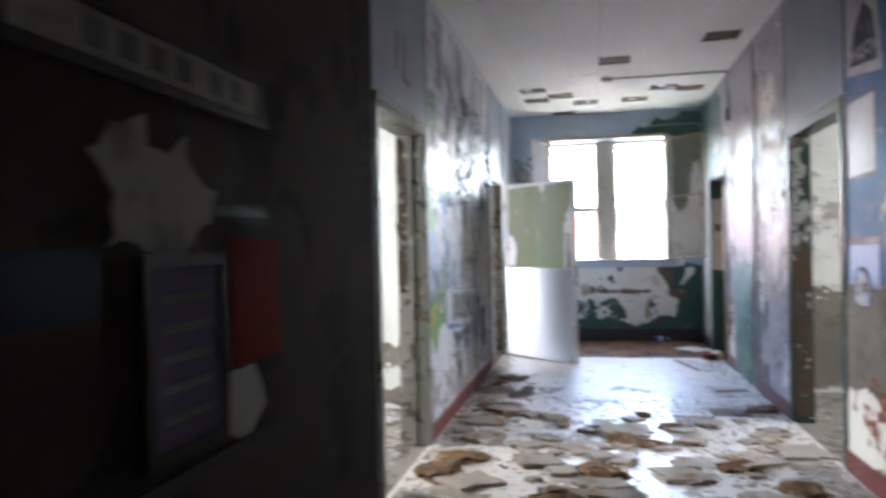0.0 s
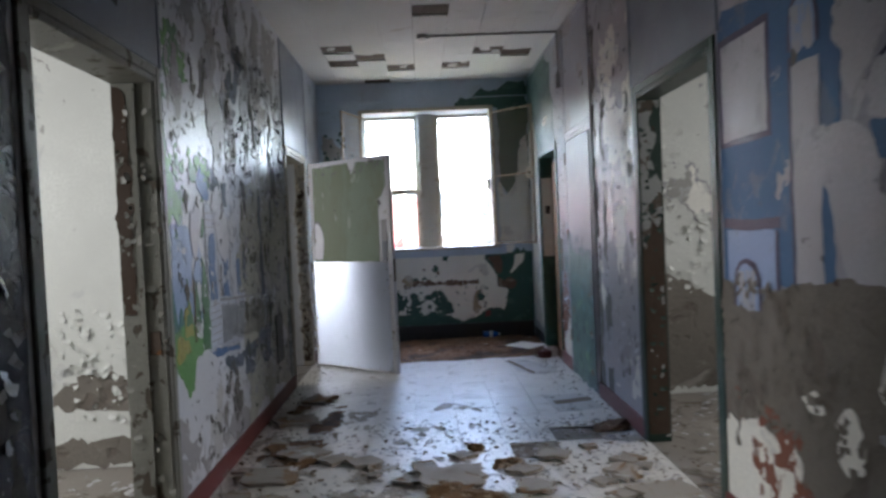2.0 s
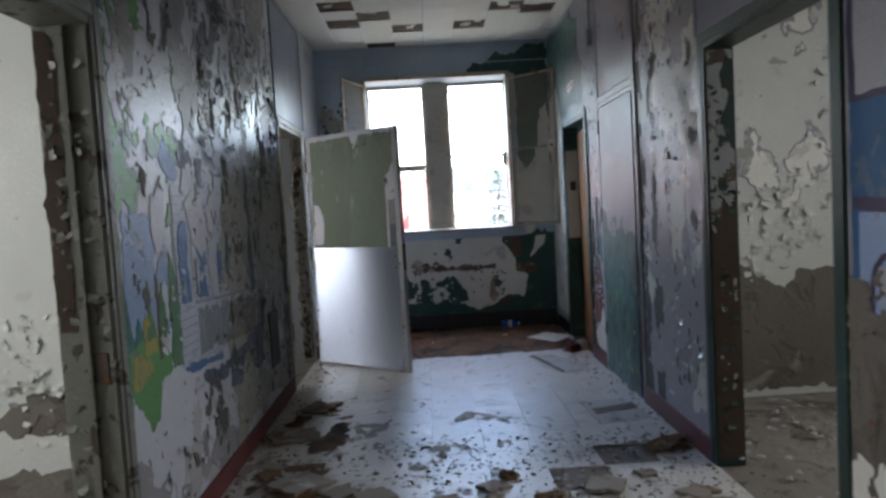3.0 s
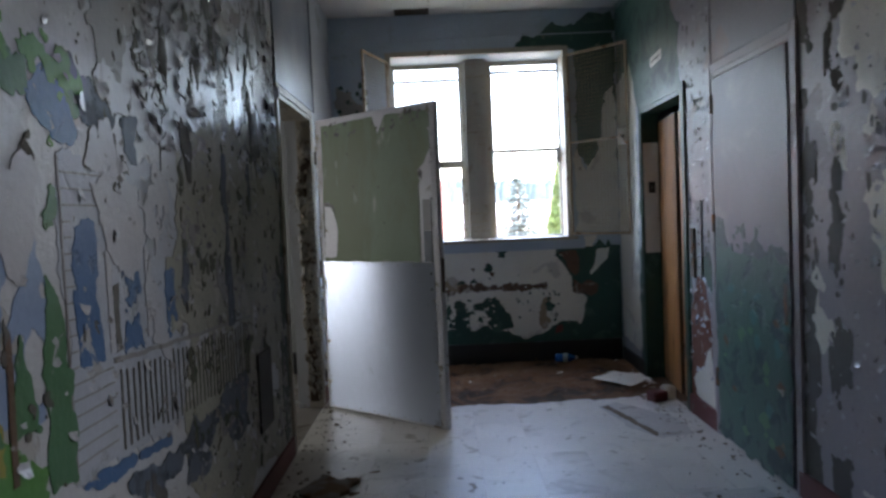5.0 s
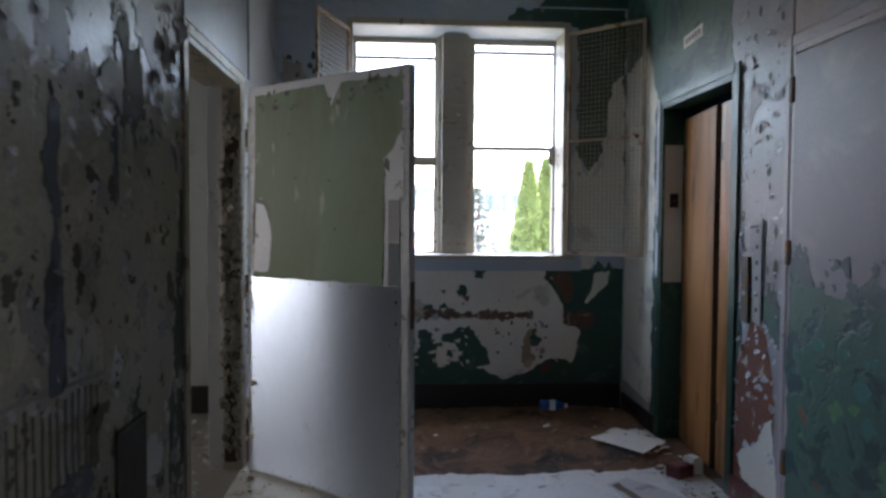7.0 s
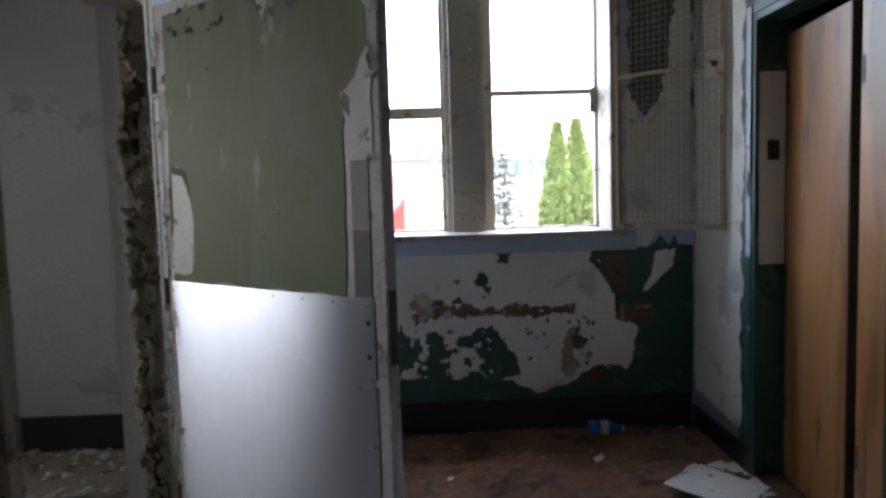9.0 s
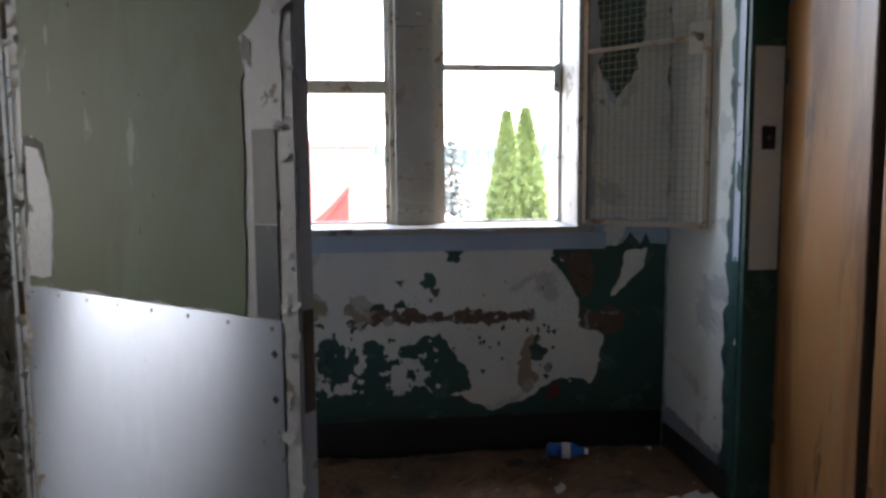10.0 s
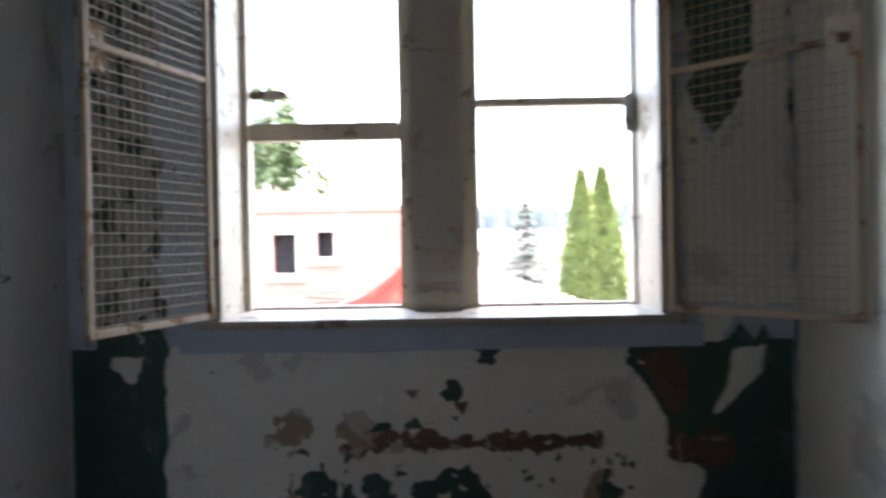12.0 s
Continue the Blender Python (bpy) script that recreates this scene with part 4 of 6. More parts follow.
patch("white_tear", "F", [(-0.66, 1.1), (-0.66, 2.6), (-0.4, 2.4), (-0.36, 1.1)], olive_p, F, 1.2, 0.06, 342)
stuff("paint_scars", scars("F", -0.65, -0.3, 1.1, 2.6, 60, 0.025, 19, -0.2, 1.6), green_m, F)
stuff("paint_scars", scars("F", 0.1, 1.4, 0.28, 0.66, 80, 0.010, 20, -0.1, 3.4), green_m, F)
stuff("paint_flakes", flakes("F", -0.3, 1.4, 0.35, 1.06, 70, 0.018, 20, -0.1), white_p, F)
picture_rail = structure("trim", box((XL, YF - 0.008, 2.975), (XR, YF, 2.985)), wall_f, "thin picture rail line on the end wall", "trim")

# ---- baseboards ----
for a, b in ((YV, L1[0]), (L1[1] + 0.04, L2[0] - 0.03), (L2[1] + 0.05, YF)):
    structure("baseboard", box((XL, a, 0), (XL + 0.016, b, 0.12), None, 0.004), red_m, "dark red painted baseboard, scuffed", "baseboard")
for a, b in ((-1.5, R1[0] - 0.03), (R1[1] + 0.03, CL[0]), (CL[1] + 0.02, R3[0] - 0.03), (R3[1] + 0.03, YF - 0.02)):
    structure("baseboard", box((XR - 0.017, a, 0), (XR, b, 0.13), None, 0.004), red_m if b < 9 else black_m, "dark red painted baseboard, scuffed" if b < 9 else "black baseboard under the white wall", "baseboard")
structure("baseboard", box((XL + 0.02, YF - 0.018, 0), (XR - 0.02, YF, 0.2), None, 0.004), black_m, "tall black baseboard under the window", "baseboard")
structure("baseboard", box((-4.4, YF - 0.024, 0), (XL - TE, YF - 0.006, 0.20), None, 0.004), black_m, "black baseboard in the side room", "baseboard")
dull_white = mat("dull_grey_white_paint", (0.38, 0.385, 0.37), 0.6, layers=[((0.30, 0.30, 0.29), 3.0, 0.6, 0.05, 0.7, 0.6)], bump=0.4)
structure("wall_room_far_end", box((-4.4, YF - 0.006, 0), (XL - TE, YF - 0.001, ZC)), dull_white, "dull white end wall of the side room", "wall")


def room_sheet(name, y, outline, material, layer, jag, seed, parent):
    return part(name, patch_mesh("", outline, layer, jag, 0.03, seed, lambda u, v, off: Vector((u, y - off, v))), material, parent)


room_r, room_l = bpy.data.objects["wall_room_right"], bpy.data.objects["wall_room_left"]
room_sheet("bare_plaster", 7.2, [(2.08, 0.05), (2.08, 1.0), (2.5, 0.92), (2.8, 0.75), (3.1, 0.9), (3.5, 0.8), (4.6, 0.9), (4.6, 0.05)], bare_p, 1, 0.06, 400, room_r)
stuff("torn_coat", torn("", 2.05, 4.4, 0.9, 3.0, lambda u, v: -0.30, 45, 0.014, 1.0, 2.6, lambda u, v, off: Vector((u, 7.2 - off, v)), 0.7), lowgrey_p, room_r, "grey coat bared between white shreds")
stuff("torn_coat", torn("", 2.05, 4.4, 0.9, 3.0, lambda u, v: -0.42, 45, 0.014, 2.6, 2.6, lambda u, v, off: Vector((u, 7.2 - off, v)), 0.7), white_p, room_r)
stuff("green_mould", torn("", 2.05, 3.2, 1.2, 2.3, lambda u, v: -0.75, 46, 0.012, 3.6, 4.0, lambda u, v, off: Vector((u, 7.2 - off, v)), 0.7), olive_p, room_r, "olive stains in the torn paint")
stuff("paint_flakes", flakes("", 2.1, 4.5, 0.8, 2.8, 620, 0.036, 31, -0.1, 1.6, 0.5, lambda u, v, off: Vector((u, 7.2 - off, v))), room_white, room_r, "large curled white flakes")
room_sheet("bare_plaster", 6.1, [(-1.9, 0.4), (-1.8, 0.5), (-1.6, 0.6), (-1.35, 0.55), (-1.2, 0.6), (-1.0, 0.5), (-1.0, 0.36), (-1.3, 0.32)], bare_p, 1, 0.06, 401, room_l)
room_sheet("bare_plaster", 6.1, [(-2.6, 0.02), (-2.6, 0.14), (-1.6, 0.18), (-0.92, 0.16), (-0.92, 0.02)], bare_p, 1, 0.04, 402, room_l)
stuff("paint_flakes", flakes("", -2.6, -0.92, 0.3, 1.0, 160, 0.03, 33, -0.1, 1.6, 0.5, lambda u, v, off: Vector((u, 6.1 - off, v))), room_white, room_l, "curled white flakes low on the wall")

# ---- door frames ----
iron_m = mat("rusty_iron", (0.10, 0.07, 0.05), 0.6, layers=[((0.22, 0.09, 0.03), 14.0, 0.55, 0.05, 0.9, 0.4)], bump=0.4)


def door_frame(name, side, opening, material, label, head=HEAD, wide=0.05, deep=None):
    """Jamb linings and a head, a little proud of the wall on both faces."""
    f = tagged(new(name), label, "door frame", kind="structure")
    x0, x1 = (XL - TH - 0.01, XL + 0.012) if side == "L" else (XR - 0.012, XR + TR + 0.01)
    a, b = opening
    part("jamb", box((x0, a, 0), (x1, a + 0.03, head), None, 0.003), material, f)
    part("jamb", box((x1 - deep if deep else x0, b - 0.03, 0), (x1, b, head), None, 0.003), material, f)
    part("head", box((x0, a + 0.03, head - 0.03), (x1, b - 0.03, head), None, 0.003), material, f)
    xf = XL if side == "L" else XR
    s = 1 if side == "L" else -1
    for u0, u1, v0, v1 in ((a - wide, a - 0.001, 0, head + wide), (b + 0.001, b + wide, 0, head + wide), (a, b, head + 0.001, head + wide)):
        part("casing", box((min(xf, xf + s * 0.016), u0, v0), (max(xf, xf + s * 0.016), u1, v1), None, 0.004), material, f)
    return f


def jamb_flakes(frame_ob, side, y, facing, n, seed, material):
    xf = XL if side == "L" else XR
    s = -1 if side == "L" else 1
    stuff("paint_flakes", flakes("", 0.0, (0.17 if y < 7 else TE) if side == "L" else 0.12, 0.1, 2.1, n, 0.022, seed, -0.3, 3.0, 0.35, lambda u, v, off: Vector((xf + s * u, y + facing * off, v))), material, frame_ob)


jamb_m = mat("chipped_olive_grey_trim", (0.22, 0.22, 0.19), 0.5, layers=[((0.09, 0.075, 0.055), 8.0, 0.58, 0.02, 0.8, 0.5), ((0.36, 0.35, 0.31), 6.0, 0.65, 0.02, 0.6, 0.5)], bump=0.6)
fr = door_frame("door_frame_1", "L", L1, jamb_m, "olive grey chipped door frame of a side room")
part("stop_moulding", box((XL - 0.105, L1[1] - 0.044, 0), (XL - 0.075, L1[1] - 0.0305, HEAD - 0.031), None, 0.004), jamb_m, fr)
part("stop_moulding", box((XL - 0.012, L1[1] - 0.040, 0), (XL + 0.004, L1[1] - 0.0305, HEAD - 0.031), None, 0.003), jamb_m, fr)
part("hinge_leaf", box((XL - 0.07, L1[1] - 0.036, 0.86), (XL - 0.02, L1[1] - 0.0305, 0.97), None, 0.002), iron_m, fr)
part("dark_jamb", patch_mesh("", rect(0.12, 1.05, 0.185, 2.1), 0.3, 0.022, 0.02, 3, lambda u, v, off: Vector((XL - u, L1[1] - 0.031 - off, v))), hole_m, fr, "bare dark wood where paint is gone")
jamb_flakes(fr, "L", L1[1] - 0.034, -1, 110, 40, jamb_m)
fr = door_frame("door_frame_2", "R", R1, dkgreen_m, "green chipped door frame, colour darkened for its shadow")
jamb_flakes(fr, "R", R1[1] - 0.03, -1, 60, 41, dkgreen_m)
stuff("dark_jamb", torn("", 0.0, 0.13, 0.05, 2.12, lambda u, v: 0.1 - abs(u - 0.08) * 2 - 0.6 * min(1.0, max(0.0, v - 1.0)), 43, 0.009, 0.5, 4.0, lambda u, v, off: Vector((XR + u, R1[1] - 0.031 - off, v)), 0.4), hole_m, fr, "bare dark wood where paint is gone")
stuff("pale_jamb", torn("", 0.0, 0.13, 0.05, 2.12, lambda u, v: -0.4 + 0.75 * min(1.0, max(0.0, v - 0.9) * 1.6), 44, 0.009, 1.2, 6.0, lambda u, v, off: Vector((XR + u, R1[1] - 0.031 - off, v)), 0.5), gtrim_m, fr, "pale chips left on the jamb")
fr = door_frame("door_frame_3", "L", L2, trim_m, "cream door frame with broken plaster hanging off", deep=TE + 0.02)
stuff("dark_jamb", torn("", 0.0, TE, 0.05, 2.12, lambda u, v: 0.45 - abs(u - 0.045) * 9, 41, 0.007, 0.5, 6.0, lambda u, v, off: Vector((XL - u, L2[1] - 0.031 - off, v)), 0.5), hole_m, fr, "bare dark wood where paint is gone")


def plaster_lumps(y, n, seed):
    """Broken lumps and hanging strips of plaster along the outer edge of a jamb."""
    r, bm = random.Random(seed), bmesh.new()
    for _ in range(n):
        z = r.uniform(0.05, 2.1)
        s = r.uniform(0.008, 0.026) * (1.2 if 0.6 < z < 1.7 else 0.8)
        ce = Vector((XL - r.choice((r.uniform(0.0, 0.03), r.uniform(0.05, TE + 0.012), r.uniform(0.02, TE))), y - 0.004 - r.uniform(0, 0.012), z))
        tall = r.uniform(0.8, 2.4)
        made = bmesh.ops.create_icosphere(bm, subdivisions=1, radius=1)["verts"]
        off = Vector((r.uniform(0, 50), 0, 0))
        for v in made:
            q = v.co + noise.noise_vector(v.co * 1.7 + off) * 0.7
            v.co = ce + Vector((q.x * s, q.y * s * 0.7, q.z * s * tall))
    return bm


lump_m = mat("broken_plaster_edge", (0.33, 0.31, 0.27), 0.85, layers=[((0.16, 0.13, 0.10), 14.0, 0.52, 0.06, 0.9, 0.5), ((0.05, 0.04, 0.03), 20.0, 0.60, 0.05, 0.9, 0.4)], bump=0.8)
stuff("plaster_lumps", plaster_lumps(L2[1] - 0.031, 190, 42), lump_m, fr, "broken lumps of plaster along the jamb")
jamb_flakes(fr, "L", L2[1] - 0.036, -1, 90, 42, trim_m)
fr = door_frame("door_frame_4", "R", R3, green_m, "dark green frame of the doorway by the window")
stuff("pale_casing", torn("", R3[1] + 0.002, R3[1] + 0.049, 0.7, 2.2, lambda u, v: -0.25 + 0.6 * min(1.0, max(0.0, v - 0.85) * 2.5), 47, 0.007, 0.8, 5.0, lambda u, v, off: Vector((XR - 0.0165 - off, u, v)), 0.35), pale_blue_p, fr, "pale blue white paint flaking off the green casing")
part("white_reveal", box((XR + 0.006, R3[1] - 0.0345, 1.02), (XR + 0.125, R3[1] - 0.0305, 1.9)), white_p, fr)
door_frame("door_frame_5", "R", CL, pink_p, "pale frame of the closed closet", wide=0.045)
switch = tagged(new("wall_switch"), "small black switch plate on the door reveal", "switch")
part("plate", box((1.91, R3[1] - 0.042, 1.50), (1.965, R3[1] - 0.0348, 1.59), None, 0.002), black_m, switch)
part("toggle", box((1.93, R3[1] - 0.05, 1.535), (1.944, R3[1] - 0.042, 1.555), None, 0.002), scar_m, switch)

# panels above the doors
for nm, side, (a, b), m in (("transom_panel", "L", (L1[0] - 0.05, L1[1] + 0.06), transom_p), ("transom_panel", "R", (R1[0] - 0.05, R1[1] + 0.06), transom_p), ("transom_panel", "L", (L2[0], L2[1] + 0.18), transom_p), ("transom_panel", "R", (CL[0], CL[1]), wall_r)):
    xf, s = (XL, 1) if side == "L" else (XR, -1)
    pan = tagged(new(nm), "flat painted board filling the transom above a door", "panel", "transom boards", kind="structure")
    part("board", box((min(xf, xf + s * 0.006), a, HEAD + 0.06), (max(xf, xf + s * 0.006), b, ZC - 0.06)), m, pan)
    for u0, u1, v0, v1 in ((a - 0.03, a, HEAD + 0.055, ZC - 0.03), (b, b + 0.03, HEAD + 0.055, ZC - 0.03), (a, b, ZC - 0.06, ZC - 0.03)):
        part("batten", box((min(xf, xf + s * 0.012), u0, v0), (max(xf, xf + s * 0.012), u1, v1), None, 0.002), m, pan)
for o in ([(4.35, 2.42), (4.38, 2.66), (4.42, 2.66), (4.39, 2.42)], [(4.5, 2.4), (4.55, 2.55), (4.52, 2.68), (4.56, 2.7), (4.59, 2.55), (4.54, 2.42), (4.68, 2.4), (4.67, 2.37)]):
    patch("black_stroke", "L", o, black_m, L, 5, 0.004, 450)

# ---- doors ----
H, W2 = 2.12, 1.13
D = Matrix.Translation((-0.66, 9.17, 0)) @ Matrix.Rotation(math.atan2(8.43 - 9.17, 0.245 + 0.66), 4, "Z")
door = tagged(new("door_1"), "open sage green door with a dented steel kick plate", "door", kind="structure")


def on_door(u, v, off):
    return D @ Vector((u, -off, v))


def door_patch(name, outline, material, layer, jag, seed, label=""):
    return part(name, patch_mesh("", outline, layer, jag, 0.02, seed, on_door), material, door, label)


chrome_m = mat("dull_screw_metal", (0.30, 0.29, 0.27), 0.4, metal=1.0, bump=0.05)
part("slab", box((0, 0, 0.012), (W2, 0.045, H), D, 0.004), grey_m, door)
kick = part("kick_plate", box((0.035, -0.004, 0.03), (W2 - 0.05, -0.0005, 1.092), D), steel_m, door, "brushed steel kick plate with screws")
door_patch("painted_panel", [(0.05, 1.095), (0.16, 1.097), (W2 - 0.16, 1.095), (W2 - 0.15, 1.6), (W2 - 0.05, 1.72), (W2 - 0.04, H - 0.05), (W2 * 0.62, H - 0.04), (W2 * 0.56, H - 0.16), (W2 * 0.52, H - 0.04), (0.07, H - 0.05)], sage_m, 1, 0.008, 1, "faded sage green paint, chipped at the rim")
door_patch("bare_patch", [(0.05, 1.12), (0.06, 1.5), (0.11, 1.52), (0.17, 1.44), (0.2, 1.3), (0.17, 1.12)], grey_m, 2, 0.015, 2, "pale bare patch by the hinge edge")
door_patch("dark_crack", [(0.055, 1.5), (0.07, 1.53), (0.16, 1.5), (0.18, 1.42), (0.15, 1.48)], scar_m, 3, 0.006, 3)
door_patch("dark_crack", [(0.05, 1.26), (0.055, 1.5), (0.07, 1.5), (0.068, 1.28)], scar_m, 3, 0.006, 4)
door_patch("lock_scar", [(W2 - 0.14, 1.62), (W2 - 0.16, 1.7), (W2 - 0.1, 1.74), (W2 - 0.03, 1.85), (W2 - 0.03, 1.5), (W2 - 0.09, 1.52)], grey_m, 2, 0.015, 5, "torn paint where the lock was")
door_patch("lock_hole", [(W2 - 0.15, 1.66), (W2 - 0.14, 1.7), (W2 - 0.115, 1.68), (W2 - 0.12, 1.63)], black_m, 3, 0.006, 6)
part("push_plate", box((W2 - 0.125, -0.0035, 1.30), (W2 - 0.055, -0.0005, 1.50), D), dull_pink_m, door, "dull pink grey upper half of a push plate")
part("push_plate", box((W2 - 0.125, -0.0035, 1.096), (W2 - 0.055, -0.0005, 1.298), D), tarnish_m, door, "tarnished lower half of a push plate")
for k, (u, v) in enumerate(((0.33, 1.85), (0.38, 1.62), (0.62, 1.6), (0.66, 1.36))):
    door_patch("screw_hole", [(u - 0.007, v), (u, v + 0.008), (u + 0.008, v), (u, v - 0.008)], black_m, 2.5, 0.002, 7 + k)
stuff("paint_flakes", flakes("", 0.0, 0.05, 0.05, 2.1, 70, 0.02, 50, -0.4, 3.0, 0.5, on_door), trim_m, door)
stuff("paint_flakes", flakes("", W2 - 0.045, W2, 0.05, 2.1, 90, 0.018, 51, -0.4, 3.0, 0.4, on_door), grey_m, door)
stuff("rim_chips", flakes("", 0.1, W2 - 0.1, 1.98, 2.09, 40, 0.02, 52, -0.4, 3.0, 0.3, on_door), scar_m, door)


def screw(parent, u, v, m=None):
    me = bpy.data.meshes.get("screw_head")
    if me is None:
        bm = bmesh.new()
        bmesh.ops.create_uvsphere(bm, u_segments=8, v_segments=4, radius=0.006)
        bmesh.ops.scale(bm, vec=(1, 0.45, 1), verts=bm.verts)
        me = bpy.data.meshes.new("screw_head")
        bm.to_mesh(me)
        bm.free()
        me.materials.append(chrome_m)
    ob = new("screw", me)
    ob.parent = parent
    ob.matrix_world = (m or D) @ Matrix.Translation((u, -0.004, v))
    return ob


for k in range(8):
    screw(kick, 0.06 + k * (W2 - 0.14) / 7, 1.075)
    screw(kick, 0.06 + k * (W2 - 0.14) / 7, 0.045)
for v in (0.25, 0.45, 0.65, 0.85):
    screw(kick, 0.05, v)
    screw(kick, W2 - 0.065, v)
for v in (0.92, 1.02):
    door_patch("bolt_hole", [(W2 - 0.085, v), (W2 - 0.075, v + 0.01), (W2 - 0.065, v), (W2 - 0.075, v - 0.01)], black_m, 3, 0.001, 20)
part("lock_face", box((W2, 0.008, 0.9), (W2 + 0.003, 0.037, 1.12), D), iron_m, door, "dark lock mortise on the door's edge")
for v in (0.25, 1.05, 1.85):
    bm = bmesh.new()
    bmesh.ops.create_cone(bm, segments=10, radius1=0.009, radius2=0.009, depth=0.1, cap_ends=True, matrix=D @ Matrix.Translation((-0.008, 0.0, v)))
    part("hinge", bm, iron_m, door)

dusk_m = mat("dark_blue_grey_daub", (0.06, 0.085, 0.10), 0.5, layers=[((0.03, 0.06, 0.055), 7.0, 0.52, 0.1, 0.5, 0.5)], bump=0.2)
closet = tagged(new("door_2"), "closed flush closet door, lavender above and jade below", "door", kind="structure")
closet_top = mat("lavender_door_paint", (0.20, 0.195, 0.23), 0.45, layers=[((0.27, 0.255, 0.275), 1.6, 0.52, 0.2, 0.4, 0.6), ((0.2, 0.2, 0.22), 8.0, 0.69, 0.015, 0.6, 0.4)], bump=0.15)
c0, c1 = CL[0] + 0.035, CL[1] - 0.035
part("slab", box((XR - 0.02, c0, 0.02), (XR - 0.0005, c1, 2.12), None, 0.003), closet_top, closet)


def closet_patch(name, outline, material, layer, jag, seed, label=""):
    return part(name, patch_mesh("", outline, layer, jag, 0.018, seed, lambda u, v, off: Vector((XR - 0.02 - off, u, v))), material, closet, label)


stuff("tree_line", torn("", c0 + 0.005, c1 - 0.005, 0.9, 1.32, lambda u, v: (1.17 + 0.06 * (u - c0) - v) * 5 - 0.1, 51, 0.010, 1.2, 7.0, lambda u, v, off: Vector((XR - 0.02 - off, u, v))), dusk_m, closet, "dark painted tree line")
closet_patch("jade_half", [(c0 + 0.005, 0.03), (c0 + 0.005, 1.1), (c0 + 0.1, 1.1), (c0 + 0.2, 1.16), (c0 + 0.3, 1.08), (c0 + 0.45, 1.1), (c0 + 0.6, 1.12), (c0 + 0.75, 1.15), (c1 - 0.01, 1.2), (c1 - 0.005, 0.03)], jade_p, 2.2, 0.035, 1, "mottled jade lower half like painted woods")
for k in range(26):
    u, v, s = rng.uniform(c0 + 0.05, c1 - 0.05), rng.uniform(0.1, 1.0), rng.uniform(0.02, 0.06)
    closet_patch("paint_daub", [(u - s, v), (u, v + s * 0.7), (u + s, v), (u, v - s * 0.8)], (teal_p, leaf_p, rust_p)[k % 5 % 3], 2.6 + 0.02 * k, 0.03, 20 + k)
for v in (0.3, 1.22, 1.92):
    part("hinge", box((XR - 0.03, c1 + 0.002, v), (XR - 0.012, c1 + 0.03, v + 0.11), None, 0.004), iron_m, closet)
part("latch", box((XR - 0.026, c0 + 0.02, 0.8), (XR - 0.0205, c0 + 0.06, 1.0), None, 0.002), iron_m, closet)

for leaf_a, leaf_b in (((2.0, 9.655), (1.93, 9.06)), ((1.945, 9.02), (1.92, 8.735))):
    d = Vector((leaf_b[0] - leaf_a[0], leaf_b[1] - leaf_a[1], 0))
    M = Matrix.Translation((*leaf_a, 0)) @ Matrix.Rotation(math.atan2(d.y, d.x), 4, "Z")
    leaf = tagged(new("wooden_door"), "varnished oak veneer door leaf, water stained", "door", "wooden leaves")
    slab = box((0, 0, 0.015), (d.length, 0.042, 2.06), M, 0.003)
    part("slab", slab, wood_m, leaf)
    part("edge_strip", box((d.length + 0.0005, 0.002, 0.015), (d.length + 0.006, 0.04, 2.06), M), hole_m, leaf)
    for v in (0.3, 1.75):
        part("hinge_plate", box((0.004, -0.002, v), (0.03, -0.0002, v + 0.1), M), iron_m, leaf)

# ---- window and its wire guards ----
win = tagged(new("window_1"), "pair of weathered double-hung windows with bare cream frames", "window", kind="structure")
YS = 10.80
part("mullion", box((0.505, 10.62, z0), (0.705, 10.9, z1), None, 0.008), mull_m, win, "wide grey mullion between the sashes")
part("mullion_bead", box((0.478, 10.70, z0), (0.504, 10.86, z1), None, 0.004), trim_m, win)
part("mullion_bead", box((0.706, 10.70, z0), (0.73, 10.86, z1), None, 0.004), trim_m, win)
for u0, u1, rail, rh, top in ((x0, 0.478, 1.84, 0.07, 2.665), (0.73, x1, 1.965, 0.032, 2.72)):
    sash = part("sash_frame", boxes(((u0, YS - 0.05, z0), (u0 + 0.04, YS + 0.03, z1)), ((u1 - 0.025, YS - 0.02, z0), (u1, YS + 0.03, z1)), ((u0 + .04, YS - 0.02, z1 - 0.04), (u1 - .025, YS + 0.03, z1)), ((u0 + .04, YS - 0.01, z0), (u1 - .025, YS + 0.03, z0 + 0.012))), trim_m, win)
    part("meeting_rail", box((u0 + .041, YS - 0.03, rail), (u1 - .026, YS + 0.03, rail + rh), None, 0.005), trim_m, sash)
    part("top_rail", box((u0 + .041, YS, top), (u1 - .026, YS + 0.03, top + 0.028), None, 0.004), trim_m, sash)
part("broken_stop", box((x0 + 0.041, YS - 0.02, 2.01), (x0 + 0.19, YS + 0.0, 2.045), Matrix.Translation((0, 0, 0)), 0.006), rust_p, win, "broken brown stub of a glazing bar")
part("sash_stop", box((0.735, YS - 0.06, 1.86), (0.765, YS - 0.021, 1.99), None, 0.006), gtrim_m, win)
part("sash_stop", box((x1 - 0.06, YS - 0.06, 1.85), (x1 - 0.022, YS - 0.021, 2.0), None, 0.006), gtrim_m, win)
part("sill", box((x0 - 0.06, YF - 0.05, z0 - 0.03), (x1 + 0.06, YF + 0.42, z0), None, 0.008), trim_m, win, "worn cream window sill")
part("apron", box((x0 - 0.12, YF - 0.022, z0 - 0.115), (x1 + 0.12, YF - 0.004, z0 - 0.031), None, 0.004), wall_f, win, "pale blue apron board")
